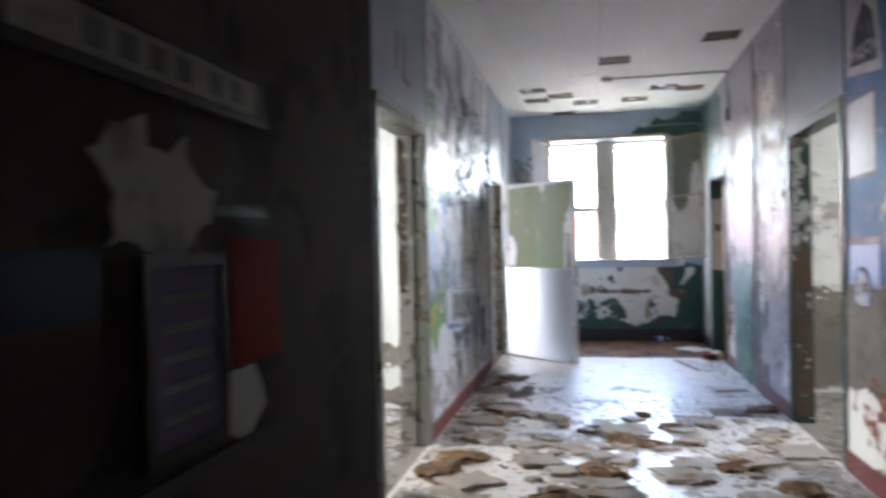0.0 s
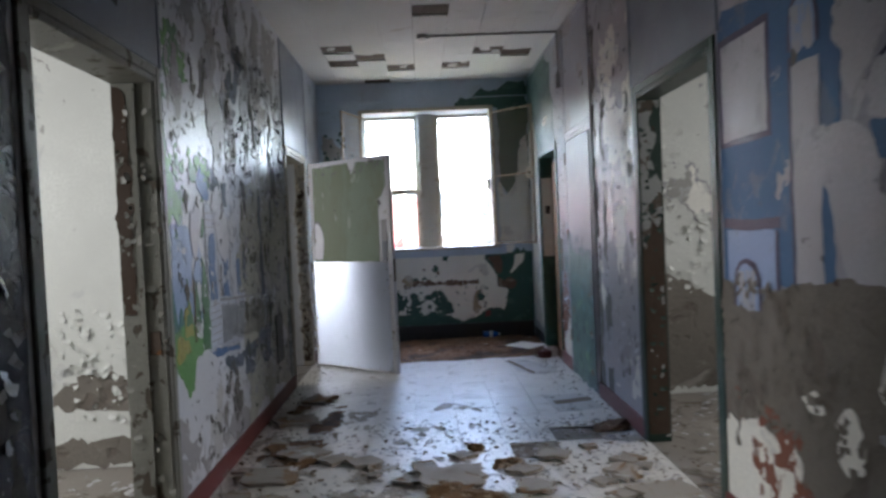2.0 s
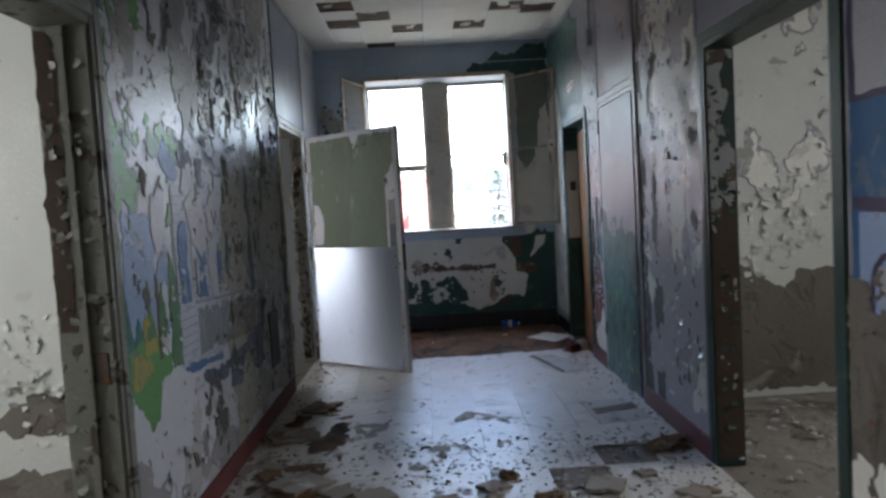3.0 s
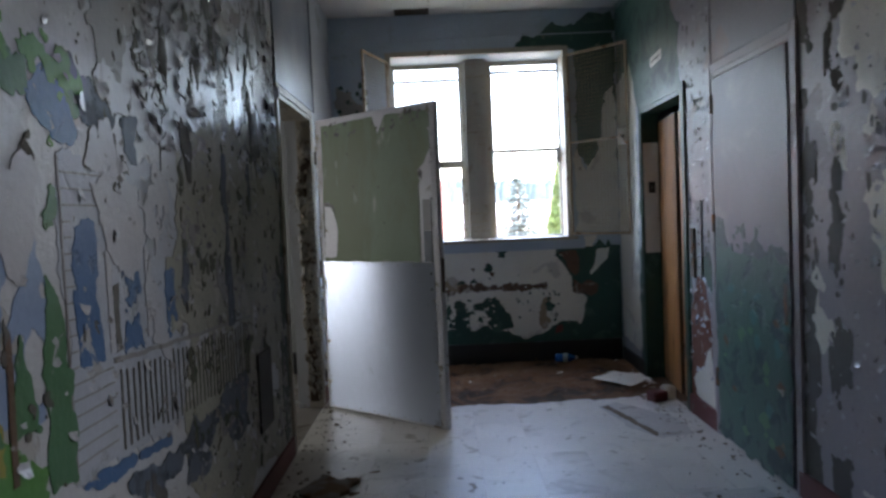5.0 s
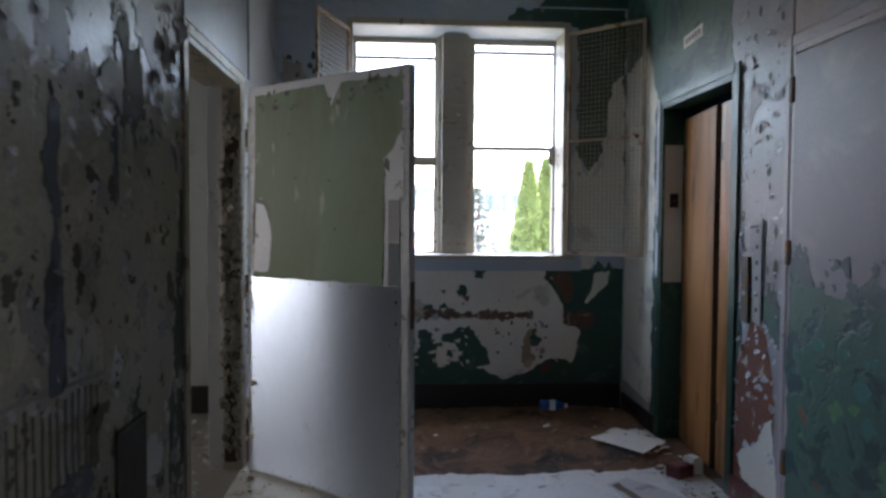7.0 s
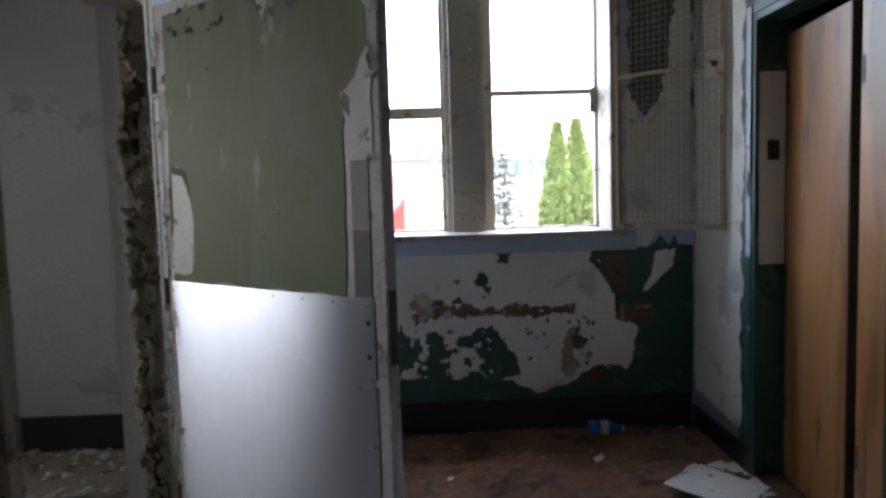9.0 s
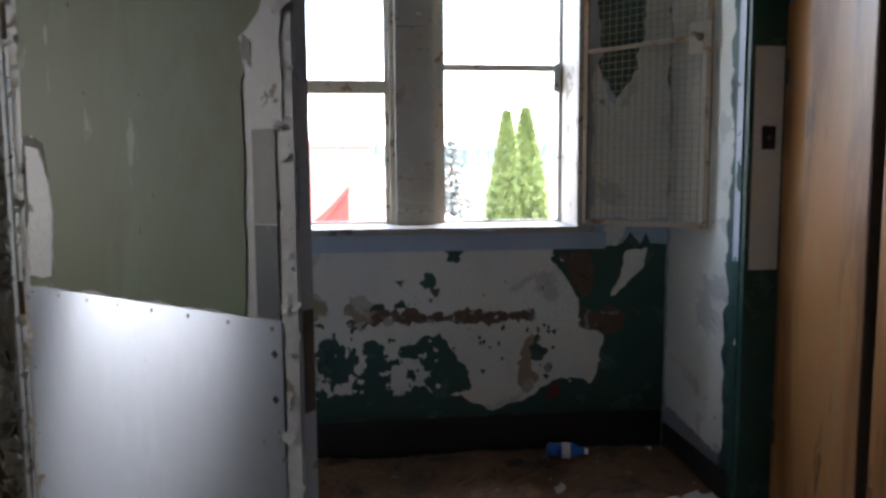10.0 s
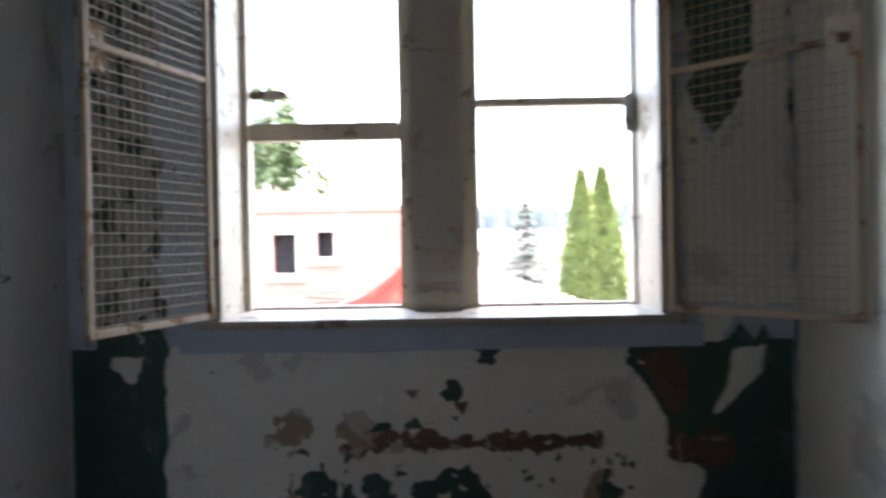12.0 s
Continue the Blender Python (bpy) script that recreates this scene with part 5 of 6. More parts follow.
for a, b in (((x0 - 0.02, YF - 0.02, z0), (x0 + 0.03, YF + 0.02, z1 + 0.04)), ((x1 - 0.03, YF - 0.02, z0), (x1 + 0.02, YF + 0.02, z1 + 0.04)), ((x0 + 0.03, YF - 0.02, z1), (x1 - 0.03, YF + 0.02, z1 + 0.045))):
    part("casing", box(a, b, None, 0.005), trim_m, win)
for a, b in (((x0 - 0.001, YF + 0.02, z0), (x0 + 0.014, YS - 0.05, z1)), ((x1 - 0.014, YF + 0.02, z0), (x1 + 0.001, YS - 0.05, z1))):
    part("reveal", box(a, b), trim_m, win)
stuff("paint_flakes", flakes("", x0, x1, z0, z1, 60, 0.014, 60, 0.0, 3.0, 0.5, lambda u, v, off: Vector((0.505 + 0.2 * ((u * 7) % 1), 10.62 - off, v))), trim_m, win)

guard_m = mat("rusted_cream_guard", (0.44, 0.34, 0.24), 0.55, layers=[((0.22, 0.12, 0.06), 12.0, 0.58, 0.03, 0.8, 0.4)], bump=0.4)
latch_m = mat("rust_stained_cream_plate", (0.62, 0.56, 0.46), 0.5, layers=[((0.38, 0.18, 0.07), 9.0, 0.52, 0.10, 0.8, 0.6)], bump=0.3)
wire_m = mat("dull_wire", (0.46, 0.38, 0.28), 0.4, metal=0.0, bump=0.0)


def wire_guard(hinge, outer, label):
    """A hinged guard: angle-iron frame, mid bar, latch plate and a square wire mesh."""
    d = Vector((outer[0] - hinge[0], outer[1] - hinge[1], 0))
    M = Matrix.Translation((*hinge, 0)) @ Matrix.Rotation(math.atan2(d.y, d.x), 4, "Z")
    w, a, b, t = d.length, 1.165, 2.79, 0.024
    g = tagged(new("window_guard"), label, "window guard", "wire guards of the window")
    for p, q in (((0, -0.01, a), (t, 0.01, b)), ((w - t, -0.01, a), (w, 0.01, b)), ((t, -0.01, a), (w - t, 0.01, a + t)), ((t, -0.01, b - t), (w - t, 0.01, b))):
        part("frame_bar", box(p, q, M, 0.003), guard_m, g)
    part("mid_bar", box((t, -0.012, 1.985), (w - t, 0.008, 2.005), M, 0.003), guard_m, g)
    latch = part("latch_plate", box((w - 0.1, -0.017, 1.925), (w - 0.002, -0.0125, 2.06), M, 0.002), latch_m, g, "rust stained cream latch plate")
    bm = bmesh.new()
    bmesh.ops.create_cone(bm, segments=12, radius1=0.018, radius2=0.014, depth=0.02, cap_ends=True, matrix=M @ Matrix.Translation((w - 0.05, -0.02, 1.995)) @ Matrix.Rotation(radians(90), 4, "X"))
    part("latch_knob", bm, iron_m, latch)
    bm = bmesh.new()
    k, s, crimp = 0.0013, 0.0335, 0.0022
    cols, lines = int((w - 2 * t) / s), int((b - a - 2 * t) / s)

    def wire(p, q):
        side = Vector((k, 0, 0)) if abs(q.z - p.z) > abs(q.x - p.x) else Vector((0, 0, k))
        ring = [[bm.verts.new(M @ (e + side * c + Vector((0, k * d, 0)))) for c, d in ((-1, -1), (1, -1), (1, 1), (-1, 1))] for e in (p, q)]
        for i in range(4):
            bm.faces.new((ring[0][i], ring[0][(i + 1) % 4], ring[1][(i + 1) % 4], ring[1][i]))

    for i in range(cols + 1):
        for j in range(lines + 1):
            x, z, up = t + i * s + 0.006, a + t + j * s + 0.006, crimp if (i + j) % 2 else -crimp
            if j < lines:
                wire(Vector((x, up, z)), Vector((x, -up, z + s)))
            if i < cols:
                wire(Vector((x, -up, z)), Vector((x + s, up, z)))
    mesh = part("wire_mesh", bm, wire_m, g, "fine square wire mesh")
    mesh["kind"] = "stuff"
    return g


wire_guard((1.415, YF - 0.03), (1.845, 9.95), "open wire mesh window guard against the wall")
wire_guard((x0 + 0.005, YF - 0.03), (-0.36, 9.86), "open wire mesh window guard with a rusty latch")

# ---- fixtures ----
pipe_m = mat("painted_conduit", (0.30, 0.29, 0.28), 0.5, bump=0.1)
conduit = tagged(new("ceiling_conduit"), "grey conduit with a round junction box on the ceiling", "conduit")


def tube(bm, a, b, r, n=10):
    a, b = Vector(a), Vector(b)
    q = (b - a).to_track_quat("Z", "Y").to_matrix().to_4x4()
    bmesh.ops.create_cone(bm, segments=n, radius1=r, radius2=r, depth=(b - a).length, cap_ends=True, matrix=Matrix.Translation((a + b) / 2) @ q)
    return bm


part("pipe", tube(tube(bmesh.new(), (0.62, 8.36, ZC - 0.014), (XR - 0.012, 8.36, ZC - 0.014), 0.009), (XR - 0.014, 8.36, ZC - 0.01), (XR - 0.014, 8.36, 2.78), 0.009), pipe_m, conduit)
part("junction_box", tube(bmesh.new(), (0.6, 8.36, ZC - 0.04), (0.6, 8.36, ZC - 0.001), 0.055, 20), pipe_m, conduit)
part("wall_box", box((XR - 0.045, 8.33, 2.66), (XR - 0.001, 8.40, 2.79), None, 0.004), pipe_m, conduit)
sign = tagged(new("wall_sign"), "small white sign with dark marks above the doorway", "sign")
SG = Matrix.Translation((XR - 0.006, 9.24, 2.48)) @ Matrix.Rotation(radians(-4), 4, "X")
part("plate", box((0, -0.13, -0.035), (0.003, 0.13, 0.035), SG), white_p, sign)
for k in range(5):
    part("mark", box((-0.0012, -0.10 + k * 0.043, -0.014), (-0.0002, -0.075 + k * 0.043, 0.016), SG), scar_m, sign)
strip = tagged(new("lock_strip"), "perforated metal strip on the wall by the closet", "strip")
part("plate", box((XR - 0.012, 8.40, 0.93), (XR - 0.008, 8.48, 1.42), None, 0.001), pipe_m, strip)
for k in range(6):
    part("hole", box((XR - 0.0132, 8.43, 0.98 + k * 0.075), (XR - 0.0122, 8.455, 1.0 + k * 0.075)), black_m, strip)
keep = tagged(new("lock_keep"), "dark steel lock keep on the wall", "lock plate")
part("plate", box((XR - 0.02, 8.51, 0.92), (XR - 0.006, 8.58, 1.24), None, 0.003), iron_m, keep)
part("bolt", box((XR - 0.025, 8.53, 1.05), (XR - 0.0205, 8.56, 1.07), None, 0.001), chrome_m, keep)

# posters in the unlit entry
post_m = mat("black_notice_board", (0.006, 0.006, 0.006), 0.6, layers=[((0.03, 0.03, 0.027), 3.0, 0.55, 0.1, 0.6, 0.5)])
redpost_m = mat("dark_red_poster", (0.20, 0.018, 0.010), 1.0)
bluepost_m = mat("dark_blue_poster", (0.016, 0.022, 0.045), 0.6)
for m in (post_m, redpost_m, bluepost_m):
    m.node_tree.nodes["Principled BSDF"].inputs["Specular IOR Level"].default_value = 0.1
wood_board = mat("brown_board", (0.03, 0.018, 0.012), 0.6, layers=[((0.02, 0.012, 0.008), 3.0, 0.52, 0.1, 0.6, 0.5)])


def flat_board(name, y0, v0, y1, v1, m, label, marks=(), off=0.002, rim=None):
    b = tagged(new(name), label, "poster")
    part("sheet", box((XV + off, y0, v0), (XV + off + 0.006, y1, v1), None, 0.001), m, b)
    if rim:
        for a, c in (((y0 - 0.02, v0 - 0.02), (y1 + 0.02, v0)), ((y0 - 0.02, v1), (y1 + 0.02, v1 + 0.02)), ((y0 - 0.02, v0), (y0, v1)), ((y1, v0), (y1 + 0.02, v1))):
            part("rim", box((XV + off, *a), (XV + off + 0.012, *c)), rim, b)
    for u, v, w, h in marks:
        part("mark", box((XV + off + 0.0065, u, v), (XV + off + 0.0075, u + w, v + h)), scar_m, b)
    return b


paper_m = mat("dim_pale_paper", (0.36, 0.33, 0.28), 0.7, layers=[((0.18, 0.165, 0.135), 3.0, 0.55, 0.1, 0.7, 0.5)])
purple_m = mat("purple_grey_poster", (0.10, 0.08, 0.135), 0.7)
for m in (paper_m, purple_m, wood_board):
    m.node_tree.nodes["Principled BSDF"].inputs["Specular IOR Level"].default_value = 0.1
flat_board("sign_board", 1.02, 1.63, 1.68, 1.70, paper_m, "pale sign board with dark worn lettering", [(1.16 + k * 0.075 + 0.03 * (k > 3), 1.645, 0.045, 0.042) for k in range(6)], rim=wood_board)
flat_board("poster", 1.30, 1.03, 1.51, 1.33, purple_m, "purple grey poster with faint lines", [(1.33, 1.07 + k * 0.05, 0.15, 0.014) for k in range(5)], rim=wood_board)
flat_board("poster", 1.56, 1.13, 1.77, 1.38, redpost_m, "dark red poster on the entry wall")
flat_board("notice", 1.51, 1.42, 1.70, 1.44, post_m, "small black notice strip on paper", off=0.006)
flat_board("notice_board", 0.7, 1.26, 1.19, 1.36, bluepost_m, "dark blue notice board in the entry")
patch("torn_paper", "V", [(1.2, 1.36), (1.22, 1.44), (1.18, 1.5), (1.23, 1.56), (1.3, 1.55), (1.31, 1.51), (1.36, 1.52), (1.42, 1.56), (1.45, 1.48), (1.52, 1.46), (1.5, 1.4), (1.42, 1.36), (1.4, 1.33), (1.3, 1.34)], paper_m, wall_near, 1, 0.034, 500, "torn pale paper on the entry wall")
patch("torn_paper", "V", [(1.52, 1.02), (1.54, 1.12), (1.66, 1.12), (1.7, 1.03), (1.62, 0.98)], paper_m, wall_near, 1, 0.015, 501, "torn pale paper below the red poster")
frame_edge = tagged(new("picture_frame"), "dark narrow frame edge low on the entry wall", "frame")
part("rail", box((XV + 0.002, 1.26, 0.965), (XV + 0.014, 1.72, 0.985)), wood_board, frame_edge)

# ---- on the floor ----
fibre_m = mat("fallen_fibre_tile", (0.36, 0.32, 0.27), 0.9, layers=[((0.23, 0.15, 0.085), 5.0, 0.54, 0.08, 0.95, 0.6), ((0.50, 0.48, 0.45), 3.0, 0.60, 0.05, 0.9, 0.5)], bump=0.6, rand=0.5)
clump_m = mat("brown_fibre_clump", (0.17, 0.095, 0.045), 0.95, layers=[((0.30, 0.22, 0.14), 9.0, 0.56, 0.06, 0.95, 0.5)], bump=1.0, rand=0.4)
soil_m = mat("brown_rubble", (0.19, 0.105, 0.058), 0.95, layers=[((0.06, 0.045, 0.035), 3.0, 0.5, 0.12, 0.95, 0.9), ((0.24, 0.21, 0.18), 14.0, 0.64, 0.03, 0.9, 0.4)], bump=1.0, vary=0.3)
chip_m = mat("pale_paint_chips", (0.42, 0.41, 0.40), 0.45, vary=0.25, bump=0.1)
crumb_m = mat("dark_crumbs", (0.20, 0.155, 0.11), 0.9, vary=0.3, bump=0.3)


def tile_fragment(x, y, size, turn, tilt, seed, lift=0.0):
    r = random.Random(seed)
    pts = []
    for a, b in zip(((-1, -1), (1, -1), (1, 1), (-1, 1)), ((1, -1), (1, 1), (-1, 1), (-1, -1))):
        for f in (0, 0.2, 0.4, 0.6, 0.8):
            e = r.uniform(0.68, 1.0) if r.random() < 0.35 else r.uniform(0.96, 1.0)
            pts.append(((a[0] + (b[0] - a[0]) * f) * size * e + r.uniform(-0.01, 0.01), (a[1] + (b[1] - a[1]) * f) * size * 0.85 * e + r.uniform(-0.01, 0.01)))
    bm = bmesh.new()
    top = [bm.verts.new((p[0], p[1], 0.018 + r.uniform(-0.002, 0.004))) for p in pts]
    low = [bm.verts.new((p[0] * 0.97, p[1] * 0.97, 0.0)) for p in pts]
    bm.faces.new(top)
    bm.faces.new(low[::-1])
    for i in range(len(pts)):
        j = (i + 1) % len(pts)
        bm.faces.new((top[i], low[i], low[j], top[j]))
    up = size * math.sin(radians(abs(tilt)))
    ob = part("ceiling_tile_fragment", bm, fibre_m)
    ob.matrix_world = Matrix.Translation((x, y, up + 0.001 + lift)) @ Matrix.Rotation(radians(turn), 4, "Z") @ Matrix.Rotation(radians(tilt), 4, "Y")
    return tagged(ob, "broken piece of pale fibre ceiling tile on the floor", "debris", "fallen ceiling tiles")


def clump(x, y, s, seed, lift=0.0, flat=0.2):
    bm = bmesh.new()
    bmesh.ops.create_icosphere(bm, subdivisions=3, radius=1)
    for v in bm.verts:
        n = noise.noise_vector(v.co * 2.1 + Vector((seed, 0, 0))) * 0.6 + noise.noise_vector(v.co * 6 + Vector((0, seed, 0))) * 0.35
        v.co = (v.co + n) * s
        v.co.z = max(0.0, (v.co.z + 0.2 * s)) * flat * 1.6
        v.co.x *= 1.3
    ob = part("fibre_clump", bm, clump_m)
    ob.matrix_world = Matrix.Translation((x, y, lift)) @ Matrix.Rotation(seed * 1.3, 4, "Z")
    return tagged(ob, "torn clump of brown insulation fibre on the floor", "debris", "insulation clumps")


PLACED = ((1.68, 5.15, 0.17, 12, 2), (0.62, 5.55, 0.2, 10, 4), (0.34, 5.1, 0.15, 40, 1), (-0.42, 5.72, 0.16, 5, 3), (-0.30, 6.1, 0.15, 50, 6), (-0.48, 6.9, 0.16, 20, 2), (-0.4, 7.55, 0.15, 70, 2),
          (1.34, 4.95, 0.17, 35, 3), (0.9, 4.6, 0.15, 15, 2), (-0.35, 5.25, 0.16, 65, 3), (0.05, 4.75, 0.15, 25, 4), (1.3, 4.2, 0.16, 5, 2), (-0.3, 4.3, 0.16, 45, 3), (0.5, 4.25, 0.14, 80, 2), (0.1, 5.9, 0.1, 30, 3),
          (1.1, 3.8, 0.15, 20, 3), (0.3, 3.6, 0.16, 60, 2), (1.05, 5.35, 0.11, 75, 4), (-0.45, 3.9, 0.15, 10, 5))
for k, (x, y, s, turn, tilt) in enumerate(PLACED):
    tile_fragment(x, y, s, turn, tilt, 600 + k)
for k in range(80):
    x, y = rng.uniform(-0.6, 1.75), 2.6 + 3.4 * rng.random() ** 0.8
    tile_fragment(x, y, rng.uniform(0.035, 0.11), rng.uniform(0, 180), rng.uniform(0, 5), 640 + k)
for k, (x, y, s) in enumerate(((1.74, 6.38, 0.1), (-0.52, 4.45, 0.13), (-0.42, 4.75, 0.12), (0.6, 5.35, 0.11), (0.75, 5.25, 0.09), (-0.3, 5.95, 0.09), (0.45, 4.6, 0.12), (1.25, 4.8, 0.1), (-0.52, 6.3, 0.06), (-0.54, 7.2, 0.05), (0.2, 4.05, 0.13), (1.5, 4.45, 0.1), (0.95, 5.75, 0.07))):
    clump(x, y, s, 3 + k)

lino_m = mat("torn_lino", (0.50, 0.485, 0.45), 0.45, layers=[((0.36, 0.34, 0.31), 4.0, 0.55, 0.05, 0.6, 0.5)], bump=0.3)


def sheet(name, outline, z, material, label, category, jag=0.015, seed=0):
    ob = part(name, patch_mesh("", outline, 1, jag, 0.02, seed, lambda u, v, off: Vector((u, v, z + off))), material)
    return tagged(ob, label, category)


sheet("lino_scrap", [(1.28, 8.85), (1.42, 8.95), (1.72, 8.5), (1.72, 8.2), (1.5, 8.12), (1.35, 8.4)], 0.006, lino_m, "torn grey lino scrap on the tiles", "flooring scrap", 0.02, 1)
sheet("lino_scrap", [(1.3, 8.84), (1.345, 8.86), (1.5, 8.22), (1.47, 8.14)], 0.010, crumb_m, "dark curled rim of torn lino", "flooring scrap", 0.012, 2)
sheet("paper_sheet", [(1.42, 7.3), (1.74, 7.34), (1.8, 6.86), (1.45, 6.8)], 0.006, lino_m, "loose grey floor sheet by the wall", "flooring scrap", 0.006, 3)
sheet("dark_strip", [(1.46, 7.12), (1.76, 7.2), (1.77, 7.09), (1.47, 7.01)], 0.010, crumb_m, "dark strip on the loose sheet", "flooring scrap", 0.006, 4)
sheet("white_board", [(1.37, 9.5), (1.6, 9.72), (1.82, 9.42), (1.6, 9.2)], 0.055, white_p, "white board scrap lying on the rubble", "board", 0.008, 5)
block = tagged(new("broken_brick"), "dark red brick with a white mortar lump", "brick")
B = Matrix.Translation((1.75, 8.98, 0)) @ Matrix.Rotation(radians(25), 4, "Z")
part("brick_body", box((-0.09, -0.05, 0), (0.03, 0.05, 0.075), B, 0.008), red_m, block)
part("mortar", box((0.032, -0.05, 0), (0.11, 0.045, 0.10), B, 0.012), white_p, block)
lump = clump(0.78, 6.05, 0.035, 77, 0.0, 0.6)
lump["label"] = "small black lump on the worn tiles"


def mound(name, x0, x1, y0, y1, height, seed, material, label, n=(46, 46)):
    """A low uneven heap of rubble that fades out at its rim."""
    bm = bmesh.new()
    grid = []
    for i in range(n[0] + 1):
        grid.append([])
        for j in range(n[1] + 1):
            u, v = i / n[0], j / n[1]
            x, y = x0 + (x1 - x0) * u, y0 + (y1 - y0) * v
            rim = min(1, 5 * u, 5 * (1 - u), 4 * v, 6 * (1 - v))
            q = noise.noise(Vector((x * 3, y * 3, seed))) * 0.5 + noise.noise(Vector((x * 11, y * 11, seed))) * 0.3 + noise.noise(Vector((x * 30, y * 30, seed))) * 0.25
            grid[-1].append(bm.verts.new((x, y, -0.006 + height * rim * (0.55 + q))))
    for i in range(n[0]):
        for j in range(n[1]):
            bm.faces.new((grid[i][j], grid[i + 1][j], grid[i + 1][j + 1], grid[i][j + 1]))
    ob = stuff(name, bm, material)
    return tagged(ob, label, "rubble")


mound("rubble", -0.3, 2.1, 8.95, YF + 0.2, 0.06, 2, soil_m, "brown crumbled rubble below the window", (60, 46))
mound("rubble", XL + 0.02, -0.05, 5.3, 8.2, 0.014, 5, soil_m, "brown dust and rubble along the wall", (24, 70))
mound("rubble", XL - 1.6, XL - 0.25, 8.0, YF - 0.03, 0.03, 7, sub_m, "grey rubble on the side room floor", (40, 40))
mound("rubble", XR + 0.25, XR + 2.4, 4.6, 7.15, 0.06, 9, sub_m, "grey rubble on the side room floor", (50, 50))


def scatter(n, seed, zone, smin, smax, thick):
    r, bm = random.Random(seed), bmesh.new()
    for _ in range(n):
        x, y = zone(r)
        s = r.uniform(smin, smax) * r.choice((0.5, 0.7, 1.0))
        m = Matrix.Translation((x, y, 0.004)) @ Matrix.Rotation(r.uniform(0, 6.28), 4, "Z") @ Matrix.Rotation(r.uniform(-0.3, 0.3), 4, "X")
        vs = [bm.verts.new(m @ Vector((s * r.uniform(0.5, 1) * math.cos(a), s * r.uniform(0.4, 1) * math.sin(a), r.uniform(0, thick)))) for a in (0, 1.2, 2.5, 3.7, 5.0)]
        ce = bm.verts.new(m @ Vector((0, 0, thick)))
        for i in range(5):
            bm.faces.new((vs[i], vs[(i + 1) % 5], ce))
    return bm


near = lambda r: (r.uniform(-0.68, 1.84), 1.5 + 5.2 * r.random() ** 0.7)
mid = lambda r: (min(1.7, max(-0.6, r.gauss(0.85, 0.32))), r.gauss(5.75, 0.55))
aft = lambda r: (r.uniform(-0.68, 1.84), r.uniform(6.2, 10.3))
edge = lambda r: ((r.choice((-0.68, 1.84)) + (r.gauss(0, 0.16))), r.uniform(2.0, 9.8))
bay = lambda r: (r.uniform(-0.2, 1.8), r.uniform(9.0, 10.35))


def clear(zone):
    def picked(r):
        while True:
            x, y = zone(r)
            if XL + 0.03 < x < XR - 0.03 or (R1[0] < y < R1[1] and XR < x) or (L1[0] < y < L1[1] and x < XL):
                return x, y
    return picked


dirt_m = mat("trodden_dirt", (0.41, 0.37, 0.32), 0.8, layers=[((0.25, 0.205, 0.155), 6.0, 0.56, 0.10, 0.9, 0.8), ((0.50, 0.47, 0.42), 9.0, 0.58, 0.05, 0.7, 0.6), ((0.10, 0.08, 0.06), 22.0, 0.64, 0.04, 0.9, 0.4)], bump=0.7, vary=0.25)
tagged(stuff("floor_dirt", torn("", XL + 0.03, XR - 0.03, 1.5, 9.0, lambda u, v: -0.12 - 0.2 * max(0.0, v - 3.6) + 0.45 * max(0.0, abs(u - 0.58) - 0.75), 61, 0.022, 1.0, 3.2, lambda u, v, off: Vector((u, v, 0.0035 + off * 0.3)), 0.7, 0.4), dirt_m), "trodden brown dirt over the worn tiles", "debris")
tagged(stuff("paint_chips", scatter(1500, 1, clear(near), 0.008, 0.035, 0.006), chip_m), "pale paint chips strewn over the floor", "debris")
tagged(stuff("paint_chips", scatter(210, 2, clear(mid), 0.006, 0.028, 0.008), chip_m), "bright paint chips on the wet tiles", "debris")
tagged(stuff("crumbs", scatter(1500, 3, clear(near), 0.006, 0.03, 0.01), crumb_m), "dark crumbs and dirt strewn over the floor", "debris")
tagged(stuff("crumbs", scatter(130, 4, clear(mid), 0.006, 0.03, 0.01), crumb_m), "dark crumbs on the wet tiles", "debris")
tagged(stuff("paint_chips", scatter(220, 5, clear(aft), 0.004, 0.018, 0.004), chip_m), "few pale chips on the tiles", "debris")
tagged(stuff("crumbs", scatter(700, 6, clear(edge), 0.006, 0.03, 0.012), crumb_m), "dirt gathered along the walls", "debris")
bm = scatter(170, 7, bay, 0.006, 0.045, 0.01)
bmesh.ops.translate(bm, vec=(0, 0, 0.045), verts=bm.verts)
tagged(stuff("paint_chips", bm, clump_m), "brown chips in the rubble below the window", "debris")
for k, (zone, m) in enumerate(((lambda r: (r.uniform(1.95, 4.0), r.uniform(4.5, 7.1)), chip_m), (lambda r: (r.uniform(-2.6, -0.8), r.uniform(3.2, 6.0)), chip_m), (lambda r: (r.uniform(-2.4, -0.8), r.uniform(8.1, 10.3)), chip_m))):
    bm = scatter(420, 20 + k, zone, 0.01, 0.06, 0.015)
    bmesh.ops.translate(bm, vec=(0, 0, 0.03), verts=bm.verts)
    tagged(stuff("paint_chips", bm, m), "pale plaster chips on a side room floor", "debris")


